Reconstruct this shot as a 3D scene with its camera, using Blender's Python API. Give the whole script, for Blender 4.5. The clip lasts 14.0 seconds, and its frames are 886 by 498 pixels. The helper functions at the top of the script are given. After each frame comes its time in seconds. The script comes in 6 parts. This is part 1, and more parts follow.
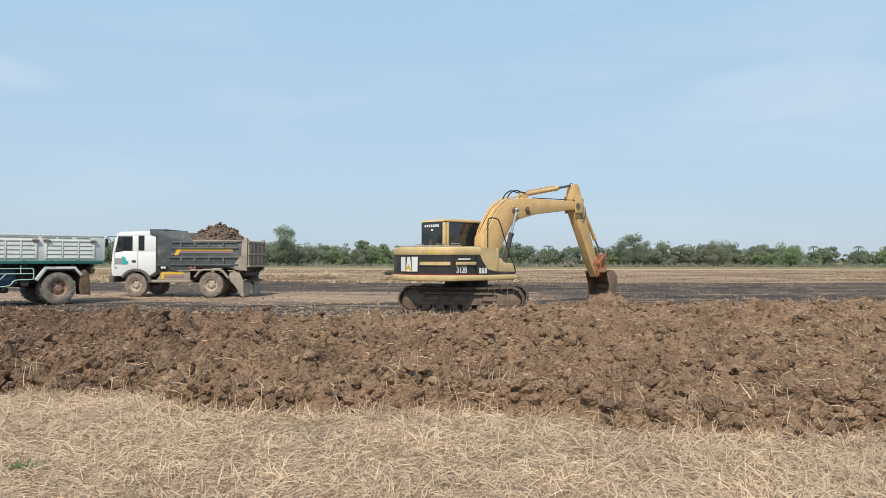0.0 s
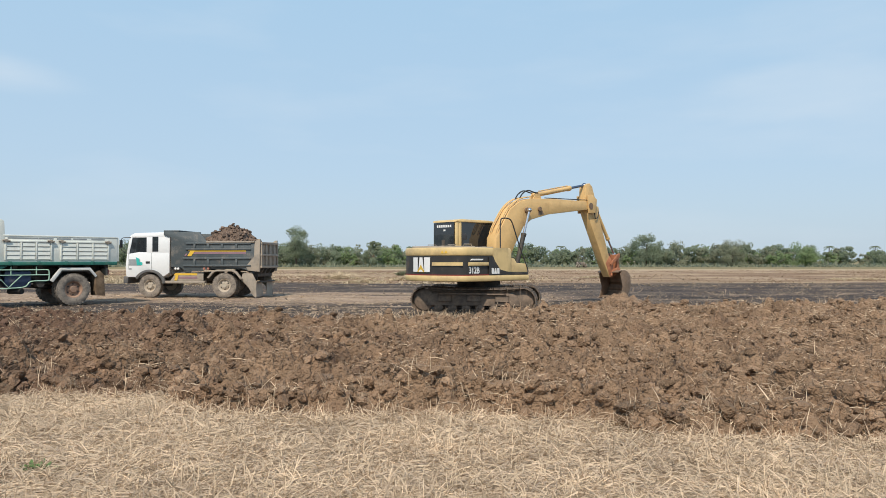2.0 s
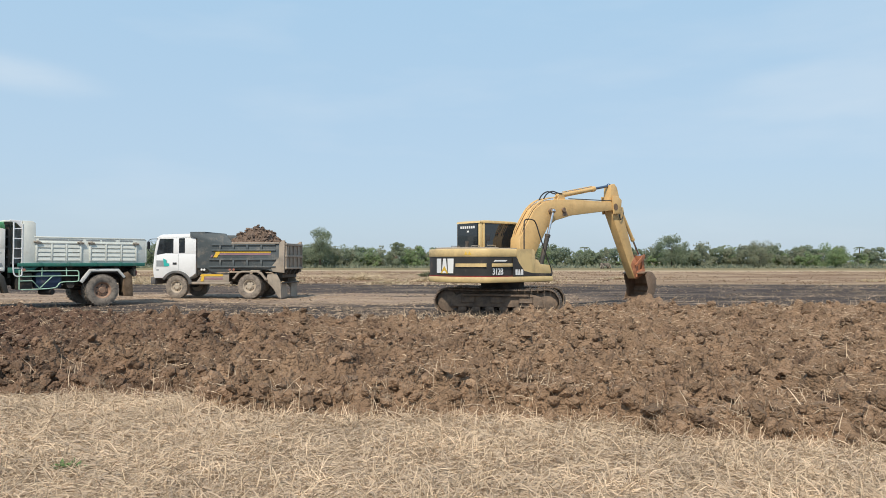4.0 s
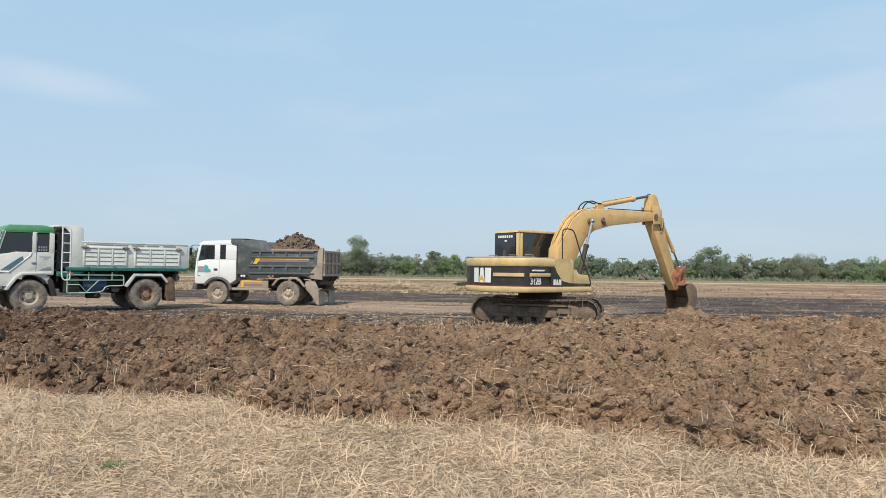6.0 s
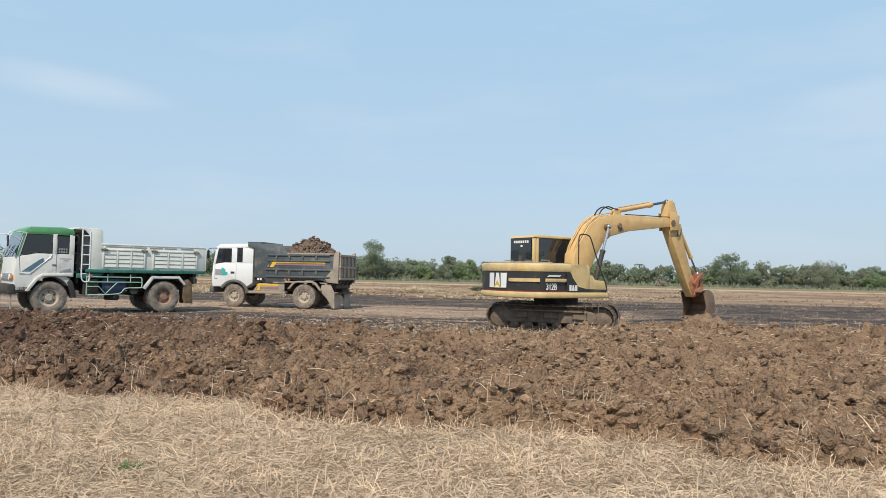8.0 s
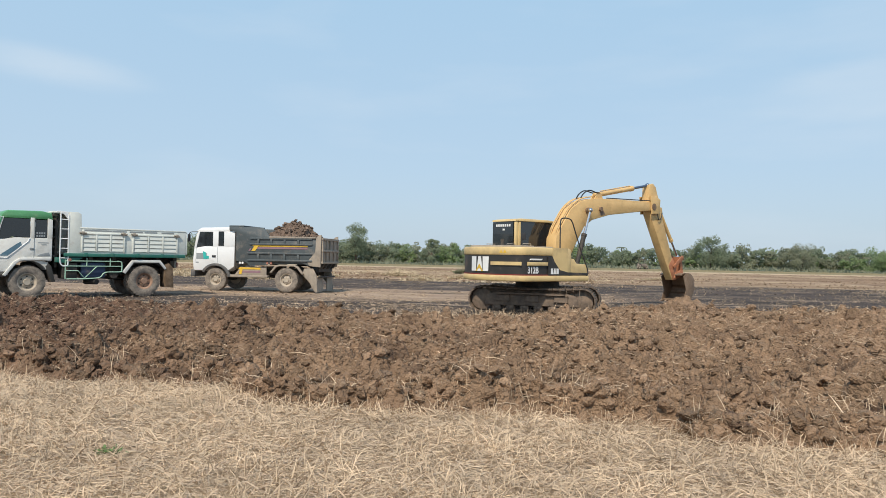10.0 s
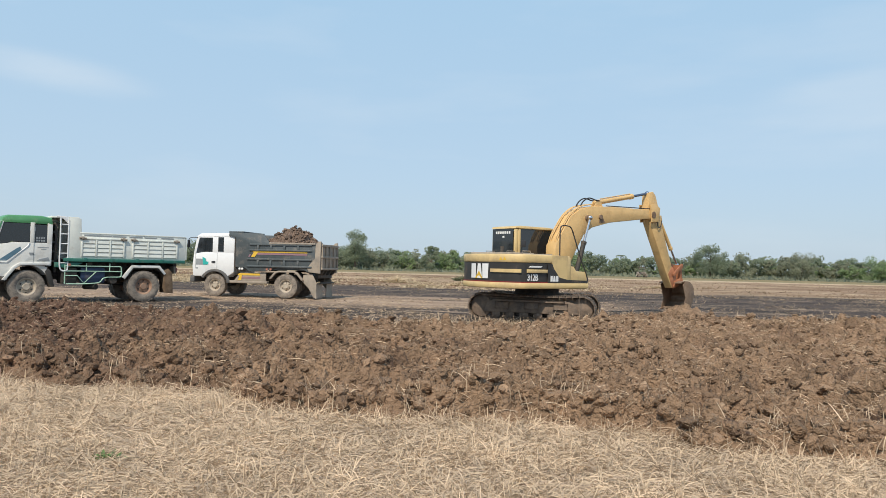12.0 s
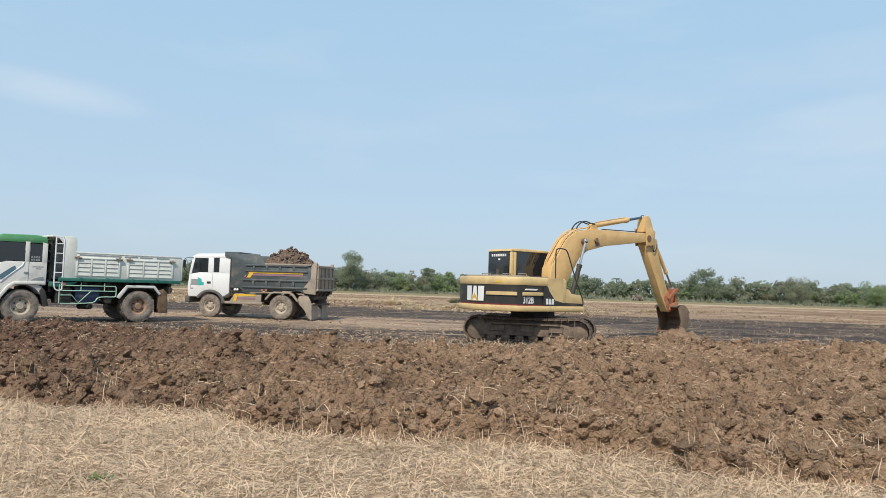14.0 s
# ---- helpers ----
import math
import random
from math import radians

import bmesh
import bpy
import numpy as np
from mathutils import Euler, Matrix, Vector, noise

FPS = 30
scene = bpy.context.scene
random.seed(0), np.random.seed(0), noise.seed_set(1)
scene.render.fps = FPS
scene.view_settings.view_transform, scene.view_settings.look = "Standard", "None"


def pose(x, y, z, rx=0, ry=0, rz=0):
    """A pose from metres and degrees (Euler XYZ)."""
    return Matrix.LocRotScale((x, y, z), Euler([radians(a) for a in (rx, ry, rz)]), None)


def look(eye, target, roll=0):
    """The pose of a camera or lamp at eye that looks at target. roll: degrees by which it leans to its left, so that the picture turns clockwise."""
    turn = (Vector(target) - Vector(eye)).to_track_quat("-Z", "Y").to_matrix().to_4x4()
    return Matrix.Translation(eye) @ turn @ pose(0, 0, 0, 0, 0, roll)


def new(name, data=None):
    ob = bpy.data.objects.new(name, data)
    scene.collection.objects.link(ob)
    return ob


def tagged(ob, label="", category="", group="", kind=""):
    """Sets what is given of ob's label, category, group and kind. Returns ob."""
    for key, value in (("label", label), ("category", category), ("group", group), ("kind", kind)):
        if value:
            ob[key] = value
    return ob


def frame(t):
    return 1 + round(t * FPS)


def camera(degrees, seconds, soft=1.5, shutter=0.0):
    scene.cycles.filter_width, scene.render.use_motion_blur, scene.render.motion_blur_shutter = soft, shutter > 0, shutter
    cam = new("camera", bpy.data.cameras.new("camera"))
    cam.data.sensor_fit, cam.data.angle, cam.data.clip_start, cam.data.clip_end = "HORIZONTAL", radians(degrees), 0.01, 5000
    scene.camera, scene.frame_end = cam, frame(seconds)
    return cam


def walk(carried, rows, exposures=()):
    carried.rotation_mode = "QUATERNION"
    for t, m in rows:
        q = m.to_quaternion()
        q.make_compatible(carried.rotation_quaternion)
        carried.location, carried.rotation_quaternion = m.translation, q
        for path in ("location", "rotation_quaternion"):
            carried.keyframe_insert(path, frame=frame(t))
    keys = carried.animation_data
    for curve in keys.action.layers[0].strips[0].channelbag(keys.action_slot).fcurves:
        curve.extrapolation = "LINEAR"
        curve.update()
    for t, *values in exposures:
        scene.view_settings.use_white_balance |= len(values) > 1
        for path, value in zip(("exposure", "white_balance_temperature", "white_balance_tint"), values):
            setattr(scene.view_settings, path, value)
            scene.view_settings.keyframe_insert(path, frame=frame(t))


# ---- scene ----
cam = camera(64.0, 14.0, soft=0.8)
PATH = [
    (0, (-0.06, 0.077, 1.438), (-0.06, 2.077, 1.47), 0.1),
    (0.5, (-0.061, 0.085, 1.437), (-0.07, 2.084, 1.47), 0.1),
    (1, (-0.067, 0.097, 1.434), (-0.089, 2.097, 1.467), 0.1),
    (1.5, (-0.06, 0.096, 1.436), (-0.086, 2.095, 1.467), 0.2),
    (2, (-0.068, 0.119, 1.431), (-0.102, 2.118, 1.465), 0.0),
    (4.3, (-0.084, 0.138, 1.439), (-0.199, 2.134, 1.477), 0.0),
    (4.5, (-0.087, 0.14, 1.44), (-0.215, 2.136, 1.481), 0.0),
    (5, (-0.114, 0.156, 1.431), (-0.292, 2.148, 1.484), 0.3),
    (5.5, (-0.134, 0.156, 1.431), (-0.348, 2.143, 1.491), 0.4),
    (6, (-0.127, 0.149, 1.428), (-0.327, 2.138, 1.49), 0.7),
    (6.5, (-0.115, 0.136, 1.437), (-0.32, 2.124, 1.504), 0.9),
    (7, (-0.12, 0.161, 1.43), (-0.358, 2.145, 1.506), 0.9),
    (7.2, (-0.132, 0.161, 1.431), (-0.383, 2.143, 1.515), 0.9),
    (9.3, (-0.123, 0.134, 1.418), (-0.343, 2.122, 1.453), 1.76),
    (9.5, (-0.101, 0.134, 1.431), (-0.308, 2.123, 1.461), 1.46),
    (10, (-0.091, 0.131, 1.440), (-0.288, 2.121, 1.468), 1.06),
    (10.5, (-0.087, 0.145, 1.434), (-0.277, 2.136, 1.454), 1.06),
    (11, (-0.082, 0.148, 1.436), (-0.273, 2.139, 1.456), 1.06),
    (11.5, (-0.091, 0.127, 1.433), (-0.287, 2.117, 1.471), 1.26),
    (12, (-0.097, 0.125, 1.434), (-0.293, 2.115, 1.482), 1.36),
    (12.5, (-0.096, 0.123, 1.430), (-0.289, 2.113, 1.486), 1.66),
    (13, (-0.104, 0.110, 1.430), (-0.289, 2.101, 1.489), 1.76),
    (13.5, (-0.096, 0.105, 1.431), (-0.278, 2.095, 1.513), 1.86),
    (14, (-0.095, 0.101, 1.439), (-0.281, 2.089, 1.549), 1.76),
]
walk(cam, [(t, look(eye, target, roll)) for t, eye, target, roll in PATH])

# ---- light ----
SUN_AZ, SUN_EL = 257.0, 51.0          # degrees, counter-clockwise from +x, and above the horizon
world = bpy.data.worlds.new("hazy_sky")
scene.world = world
world.use_nodes = True
wn = world.node_tree
sky = wn.nodes.new("ShaderNodeTexSky")
sky.sky_type = "NISHITA"
sky.sun_disc = False
sky.sun_elevation = radians(SUN_EL)
sky.sun_rotation = radians(90 - SUN_AZ)
sky.air_density, sky.dust_density, sky.ozone_density = 1.0, 1.5, 2.0
co = wn.nodes.new("ShaderNodeTexCoord")
sep = wn.nodes.new("ShaderNodeSeparateXYZ")
wn.links.new(co.outputs["Generated"], sep.inputs[0])
haze = wn.nodes.new("ShaderNodeValToRGB")
haze.color_ramp.elements[0].position, haze.color_ramp.elements[0].color = 0.0, (0.54, 0.66, 0.765, 1)
haze.color_ramp.elements[1].position, haze.color_ramp.elements[1].color = 0.9, (0.25, 0.42, 0.66, 1)
e = haze.color_ramp.elements.new(0.12)
e.color = (0.495, 0.66, 0.82, 1)
e = haze.color_ramp.elements.new(0.36)
e.color = (0.44, 0.657, 0.86, 1)
wn.links.new(sep.outputs["Z"], haze.inputs[0])
dim = wn.nodes.new("ShaderNodeVectorMath")
dim.operation = "SCALE"
dim.inputs["Scale"].default_value = 0.14
wn.links.new(sky.outputs[0], dim.inputs[0])
mixs = wn.nodes.new("ShaderNodeMix")
mixs.data_type = "RGBA"
mixs.inputs[0].default_value = 0.86
wn.links.new(dim.outputs[0], mixs.inputs[6])
wn.links.new(haze.outputs[0], mixs.inputs[7])
# faint high wisps of cloud
cm = wn.nodes.new("ShaderNodeMapping")
cm.inputs["Scale"].default_value = (1.6, 1.6, 7.0)
cm.inputs["Location"].default_value = (0.35, 0.2, 0.9)
cm.inputs["Rotation"].default_value = (0, 0.12, 0)
wn.links.new(co.outputs["Generated"], cm.inputs[0])
cn = wn.nodes.new("ShaderNodeTexNoise")
cn.inputs["Scale"].default_value, cn.inputs["Detail"].default_value, cn.inputs["Roughness"].default_value = 1.7, 5.0, 0.5
wn.links.new(cm.outputs[0], cn.inputs["Vector"])
cr = wn.nodes.new("ShaderNodeMapRange")
cr.inputs["From Min"].default_value, cr.inputs["From Max"].default_value = 0.5, 0.8
cr.inputs["To Max"].default_value = 0.3
wn.links.new(cn.outputs["Fac"], cr.inputs["Value"])
mixc = wn.nodes.new("ShaderNodeMix")
mixc.data_type = "RGBA"
wn.links.new(cr.outputs[0], mixc.inputs[0])
wn.links.new(mixs.outputs[2], mixc.inputs[6])
mixc.inputs[7].default_value = (0.72, 0.80, 0.88, 1)


def wisp(above, az, el, wide, high, lean, strength):
    """A soft bank of thin cloud at a bearing (from +y to the right) and height, in degrees, over the colour given."""
    a, e_ = radians(az), radians(el)
    right = Vector((math.cos(a), -math.sin(a), 0))
    mid_ = Vector((math.sin(a) * math.cos(e_), math.cos(a) * math.cos(e_), math.sin(e_)))
    up = right.cross(mid_)
    total = None
    for axis, size in ((right * math.cos(lean) + up * math.sin(lean), wide), (up * math.cos(lean) - right * math.sin(lean), high)):
        dn = wn.nodes.new("ShaderNodeVectorMath")
        dn.operation = "DOT_PRODUCT"
        dn.inputs[1].default_value = axis / math.sin(radians(size))
        wn.links.new(co.outputs["Generated"], dn.inputs[0])
        sq = wn.nodes.new("ShaderNodeMath")
        sq.operation = "MULTIPLY"
        wn.links.new(dn.outputs["Value"], sq.inputs[0])
        wn.links.new(dn.outputs["Value"], sq.inputs[1])
        if total is None:
            total = sq.outputs[0]
        else:
            ad = wn.nodes.new("ShaderNodeMath")
            ad.operation = "ADD"
            wn.links.new(total, ad.inputs[0])
            wn.links.new(sq.outputs[0], ad.inputs[1])
            total = ad.outputs[0]
    fr = wn.nodes.new("ShaderNodeMath")
    fr.operation = "MULTIPLY_ADD"
    wn.links.new(cn.outputs["Fac"], fr.inputs[0])
    fr.inputs[1].default_value = -3.0
    fr.inputs[2].default_value = 1.5
    su = wn.nodes.new("ShaderNodeMath")
    su.operation = "ADD"
    wn.links.new(total, su.inputs[0])
    wn.links.new(fr.outputs[0], su.inputs[1])
    rg = wn.nodes.new("ShaderNodeMapRange")
    rg.interpolation_type = "SMOOTHSTEP"
    rg.inputs["From Min"].default_value, rg.inputs["From Max"].default_value = 1.3, -0.2
    rg.inputs["To Max"].default_value = strength
    wn.links.new(su.outputs[0], rg.inputs["Value"])
    mx = wn.nodes.new("ShaderNodeMix")
    mx.data_type = "RGBA"
    wn.links.new(rg.outputs[0], mx.inputs[0])
    wn.links.new(above, mx.inputs[6])
    mx.inputs[7].default_value = (0.78, 0.84, 0.89, 1)
    return mx.outputs[2]


shown = wisp(mixc.outputs[2], -33.5, 13.0, 7.5, 1.9, -0.07, 0.42)
shown = wisp(shown, 25.0, 12.2, 9.0, 2.0, 0.0, 0.16)
wn.links.new(shown, wn.nodes["Background"].inputs[0])
wn.nodes["Background"].inputs[1].default_value = 1.0

sun = new("sun", bpy.data.lights.new("sun", "SUN"))
sun.data.energy, sun.data.angle, sun.data.color = 4.25, radians(1.0), (1.0, 0.90, 0.76)
to_sun = Vector((math.cos(radians(SUN_AZ)) * math.cos(radians(SUN_EL)), math.sin(radians(SUN_AZ)) * math.cos(radians(SUN_EL)), math.sin(radians(SUN_EL))))
sun.matrix_world = look((0, 0, 40), Vector((0, 0, 40)) - to_sun)


# ---- materials ----
def mat(name, base, rough=0.6, metal=0.0, var=0.15, scale=6.0, dirt=None, amount=0.0, dscale=3.0, bump=0.0, bscale=60.0, island=0.0, clear=0.0, stretch=None, depth=0.02, through_light=0.0):
    """A worn surface: two scales of tone, patches of dirt, fine relief."""
    m = bpy.data.materials.new(name)
    m.use_nodes = True
    t = m.node_tree
    b = t.nodes["Principled BSDF"]
    b.inputs["Roughness"].default_value, b.inputs["Metallic"].default_value = rough, metal
    b.inputs["Coat Weight"].default_value = clear
    c = t.nodes.new("ShaderNodeTexCoord")
    src = c.outputs["Object"]
    if stretch:
        mp = t.nodes.new("ShaderNodeMapping")
        mp.inputs["Scale"].default_value = stretch
        t.links.new(src, mp.inputs[0])
        src = mp.outputs[0]
    n = t.nodes.new("ShaderNodeTexNoise")
    n.inputs["Scale"].default_value, n.inputs["Detail"].default_value, n.inputs["Roughness"].default_value = scale, 6.0, 0.65
    t.links.new(src, n.inputs["Vector"])
    r = t.nodes.new("ShaderNodeMapRange")
    r.inputs["From Min"].default_value, r.inputs["From Max"].default_value = 0.25, 0.75
    r.inputs["To Min"].default_value, r.inputs["To Max"].default_value = 1 - var, 1 + var
    t.links.new(n.outputs["Fac"], r.inputs["Value"])
    value = r.outputs[0]
    if island:
        g = t.nodes.new("ShaderNodeNewGeometry")
        k = t.nodes.new("ShaderNodeMapRange")
        k.inputs["To Min"].default_value, k.inputs["To Max"].default_value = 1 - island, 1 + island
        t.links.new(g.outputs["Random Per Island"], k.inputs["Value"])
        mu = t.nodes.new("ShaderNodeMath")
        mu.operation = "MULTIPLY"
        t.links.new(value, mu.inputs[0])
        t.links.new(k.outputs[0], mu.inputs[1])
        value = mu.outputs[0]
    s = t.nodes.new("ShaderNodeVectorMath")
    s.operation = "SCALE"
    s.inputs[0].default_value = base
    t.links.new(value, s.inputs["Scale"])
    out = s.outputs[0]
    if dirt:
        d = t.nodes.new("ShaderNodeTexNoise")
        d.inputs["Scale"].default_value, d.inputs["Detail"].default_value, d.inputs["Roughness"].default_value = dscale, 8.0, 0.7
        t.links.new(src, d.inputs["Vector"])
        q = t.nodes.new("ShaderNodeMapRange")
        q.inputs["From Min"].default_value, q.inputs["From Max"].default_value = 0.72 - amount * 0.55, 0.95 - amount * 0.45
        q.inputs["To Max"].default_value = min(1.0, 0.45 + amount * 0.5)
        t.links.new(d.outputs["Fac"], q.inputs["Value"])
        x = t.nodes.new("ShaderNodeMix")
        x.data_type = "RGBA"
        x.inputs[7].default_value = (*dirt, 1)
        t.links.new(q.outputs[0], x.inputs[0])
        t.links.new(out, x.inputs[6])
        out = x.outputs[2]
        ro = t.nodes.new("ShaderNodeMix")
        t.links.new(q.outputs[0], ro.inputs[0])
        ro.inputs[2].default_value, ro.inputs[3].default_value = rough, 0.9
        t.links.new(ro.outputs[0], b.inputs["Roughness"])
    t.links.new(out, b.inputs["Base Color"])
    if through_light:                       # thin leaves let some light through
        tr = t.nodes.new("ShaderNodeBsdfTranslucent")
        t.links.new(out, tr.inputs[0])
        ms = t.nodes.new("ShaderNodeMixShader")
        ms.inputs[0].default_value = through_light
        t.links.new(b.outputs[0], ms.inputs[1])
        t.links.new(tr.outputs[0], ms.inputs[2])
        t.links.new(ms.outputs[0], t.nodes["Material Output"].inputs["Surface"])
    if bump:
        f = t.nodes.new("ShaderNodeTexNoise")
        f.inputs["Scale"].default_value, f.inputs["Detail"].default_value = bscale, 5.0
        t.links.new(src, f.inputs["Vector"])
        u = t.nodes.new("ShaderNodeBump")
        u.inputs["Strength"].default_value, u.inputs["Distance"].default_value = bump, depth
        t.links.new(f.outputs["Fac"], u.inputs["Height"])
        t.links.new(u.outputs[0], b.inputs["Normal"])
    return m


DUST = (0.30, 0.21, 0.14)
SOIL = (0.245, 0.151, 0.088)
m_yellow = mat("machine_yellow_paint", (0.65, 0.48, 0.225), 0.45, var=0.08, scale=3, dirt=DUST, amount=0.42, dscale=2.2, bump=0.08, bscale=25)
m_ochre = mat("boom_yellow_paint", (0.65, 0.43, 0.185), 0.5, var=0.12, scale=2, dirt=(0.42, 0.26, 0.12), amount=0.42, dscale=3.4, bump=0.08, bscale=20)
m_orange = mat("worn_orange_paint", (0.43, 0.17, 0.08), 0.6, var=0.25, scale=6, dirt=(0.13, 0.06, 0.035), amount=0.5, dscale=5, bump=0.2)
m_black = mat("black_paint", (0.032, 0.030, 0.028), 0.45, var=0.2, dirt=DUST, amount=0.3, dscale=3)
m_rubber = mat("dusty_tyre_rubber", (0.05, 0.045, 0.04), 0.85, var=0.2, scale=10, dirt=(0.31, 0.262, 0.215), amount=0.82, dscale=7, bump=0.25)
m_steel = mat("muddy_track_steel", (0.10, 0.08, 0.065), 0.65, 0.2, var=0.3, scale=9, dirt=(0.29, 0.21, 0.15), amount=0.72, dscale=5, bump=0.4, bscale=24)
m_bucket = mat("worn_bucket_steel", (0.23, 0.16, 0.11), 0.6, 0.15, var=0.3, scale=5, dirt=(0.16, 0.10, 0.06), amount=0.55, dscale=4, bump=0.3, bscale=30)
m_chrome = mat("chromed_rod", (0.62, 0.62, 0.64), 0.18, 1.0, var=0.06)
m_rod = mat("dark_rod", (0.12, 0.16, 0.24), 0.3, 0.7, var=0.1)
m_hose = mat("black_hose", (0.03, 0.03, 0.032), 0.6, var=0.2)
m_white = mat("white_cab_paint", (0.76, 0.77, 0.77), 0.35, var=0.05, dirt=(0.42, 0.34, 0.26), amount=0.16, dscale=1.8, clear=0.3)
m_cream = mat("dusty_white_paint", (0.71, 0.705, 0.66), 0.45, var=0.08, dirt=(0.46, 0.39, 0.31), amount=0.40, dscale=1.8, clear=0.1)
m_grey = mat("light_grey_bed_paint", (0.68, 0.70, 0.645), 0.5, var=0.1, scale=4, dirt=(0.40, 0.33, 0.25), amount=0.30, dscale=2.5, bump=0.1, bscale=18)
m_slate = mat("slate_grey_bed_paint", (0.078, 0.093, 0.099), 0.5, var=0.15, scale=4, dirt=(0.34, 0.29, 0.24), amount=0.36, dscale=3.6, bump=0.12, bscale=16)
m_dusty = mat("dust_caked_steel", (0.27, 0.235, 0.195), 0.8, var=0.2, scale=5, dirt=(0.42, 0.345, 0.265), amount=0.6, dscale=3, bump=0.2, bscale=18)
m_green = mat("green_paint", (0.085, 0.29, 0.12), 0.45, var=0.12, dirt=(0.36, 0.33, 0.25), amount=0.3, clear=0.2)
m_teal = mat("teal_frame_paint", (0.025, 0.15, 0.115), 0.55, var=0.15, dirt=DUST, amount=0.36)
m_mint = mat("pale_green_tube", (0.36, 0.55, 0.42), 0.5, var=0.1, dirt=DUST, amount=0.25)
m_navy = mat("navy_tank_paint", (0.025, 0.045, 0.10), 0.5, var=0.2, dirt=DUST, amount=0.3)
m_chassis = mat("chassis_black", (0.035, 0.033, 0.03), 0.7, var=0.3, dirt=(0.19, 0.14, 0.10), amount=0.45, dscale=4)
m_flap = mat("brown_mud_flap", (0.13, 0.085, 0.05), 0.9, var=0.3, dirt=(0.26, 0.19, 0.13), amount=0.5)
m_rim = mat("dusty_rim", (0.46, 0.40, 0.32), 0.6, 0.0, var=0.2, dirt=(0.30, 0.22, 0.15), amount=0.5, dscale=6)
m_rust = mat("rusty_hub", (0.30, 0.185, 0.125), 0.8, var=0.3, dirt=(0.40, 0.31, 0.23), amount=0.4, dscale=8)
m_glass = mat("dark_tinted_glass", (0.018, 0.021, 0.024), 0.07, var=0.05, clear=0.5)
m_pale = mat("pale_decal", (0.78, 0.78, 0.76), 0.5, var=0.05, dirt=DUST, amount=0.2)
m_sun = mat("yellow_decal", (0.70, 0.44, 0.05), 0.5, var=0.08, dirt=DUST, amount=0.25)
m_plum = mat("plum_decal", (0.27, 0.16, 0.19), 0.5, var=0.1, dirt=DUST, amount=0.3)
m_aqua = mat("turquoise_decal", (0.03, 0.42, 0.38), 0.5, var=0.08)
m_blue = mat("faded_blue_decal", (0.10, 0.19, 0.25), 0.5, var=0.15, dirt=(0.5, 0.5, 0.48), amount=0.35, dscale=6)
m_smut = mat("grey_decal", (0.27, 0.29, 0.30), 0.5, var=0.15)
m_fender = mat("dark_plastic", (0.10, 0.10, 0.10), 0.7, var=0.15, dirt=DUST, amount=0.35)
m_lamp = mat("amber_lens", (0.55, 0.16, 0.03), 0.25, var=0.1)
m_redstripe = mat("dark_red_stripe", (0.25, 0.03, 0.02), 0.5, var=0.1, dirt=DUST, amount=0.2)
m_redlens = mat("red_lens", (0.34, 0.11, 0.075), 0.5, var=0.2, dirt=(0.42, 0.33, 0.26), amount=0.55, dscale=14)


# ---- mesh tools ----
def link(name, bm, material, smooth=False, weld=False):
    me = bpy.data.meshes.new(name)
    bmesh.ops.recalc_face_normals(bm, faces=bm.faces)
    bm.to_mesh(me)
    bm.free()
    me.materials.append(material)
    if smooth:
        me.shade_smooth()
        me.set_sharp_from_angle(angle=radians(38))
    return new(name, me)


def part(name, bm, material, parent, label="", m=None, smooth=True):
    ob = link(name, bm, material, smooth)
    ob.parent = parent
    if m is not None:
        ob.matrix_basis = m
    return tagged(ob, label)


def thing(name, m, label, category, group=""):
    ob = new(name)
    ob.empty_display_size = 0.3
    ob.matrix_basis = m
    return tagged(ob, label, category, group)


def box(bm, x0, x1, y0, y1, z0, z1, bevel=0.0, m=None):
    r = bmesh.ops.create_cube(bm, size=1)
    vs = r["verts"]
    for v in vs:
        v.co = Vector((x0 + (v.co.x + 0.5) * (x1 - x0), y0 + (v.co.y + 0.5) * (y1 - y0), z0 + (v.co.z + 0.5) * (z1 - z0)))
    if bevel:
        es = list({e for v in vs for e in v.link_edges})
        r = bmesh.ops.bevel(bm, geom=es, offset=bevel, segments=2, affect="EDGES", profile=0.5)
        vs = list({v for f in r["faces"] for v in f.verts} | {v for v in vs if v.is_valid})
    if m is not None:
        bmesh.ops.transform(bm, matrix=m, verts=vs)
    return bm


def slab(bm, outline, y0, y1, bevel=0.0, axis="y"):
    """An outline of (x, z) drawn out from y0 to y1 (axis y), or of (x, y) from z0 to z1 (axis z), or of (y, z) along x."""
    def at(a, b, c):
        return (a, c, b) if axis == "y" else (a, b, c) if axis == "z" else (c, a, b)
    lo = [bm.verts.new(at(a, b, y0)) for a, b in outline]
    hi = [bm.verts.new(at(a, b, y1)) for a, b in outline]
    fs = [bm.faces.new(lo), bm.faces.new(hi[::-1])]
    n = len(lo)
    for i in range(n):
        fs.append(bm.faces.new((lo[i], hi[i], hi[(i + 1) % n], lo[(i + 1) % n])))
    bmesh.ops.recalc_face_normals(bm, faces=fs)
    if bevel:
        es = [e for e in {e for f in fs[:2] for e in f.edges}]
        bmesh.ops.bevel(bm, geom=es, offset=bevel, segments=2, affect="EDGES", profile=0.5)
    return bm


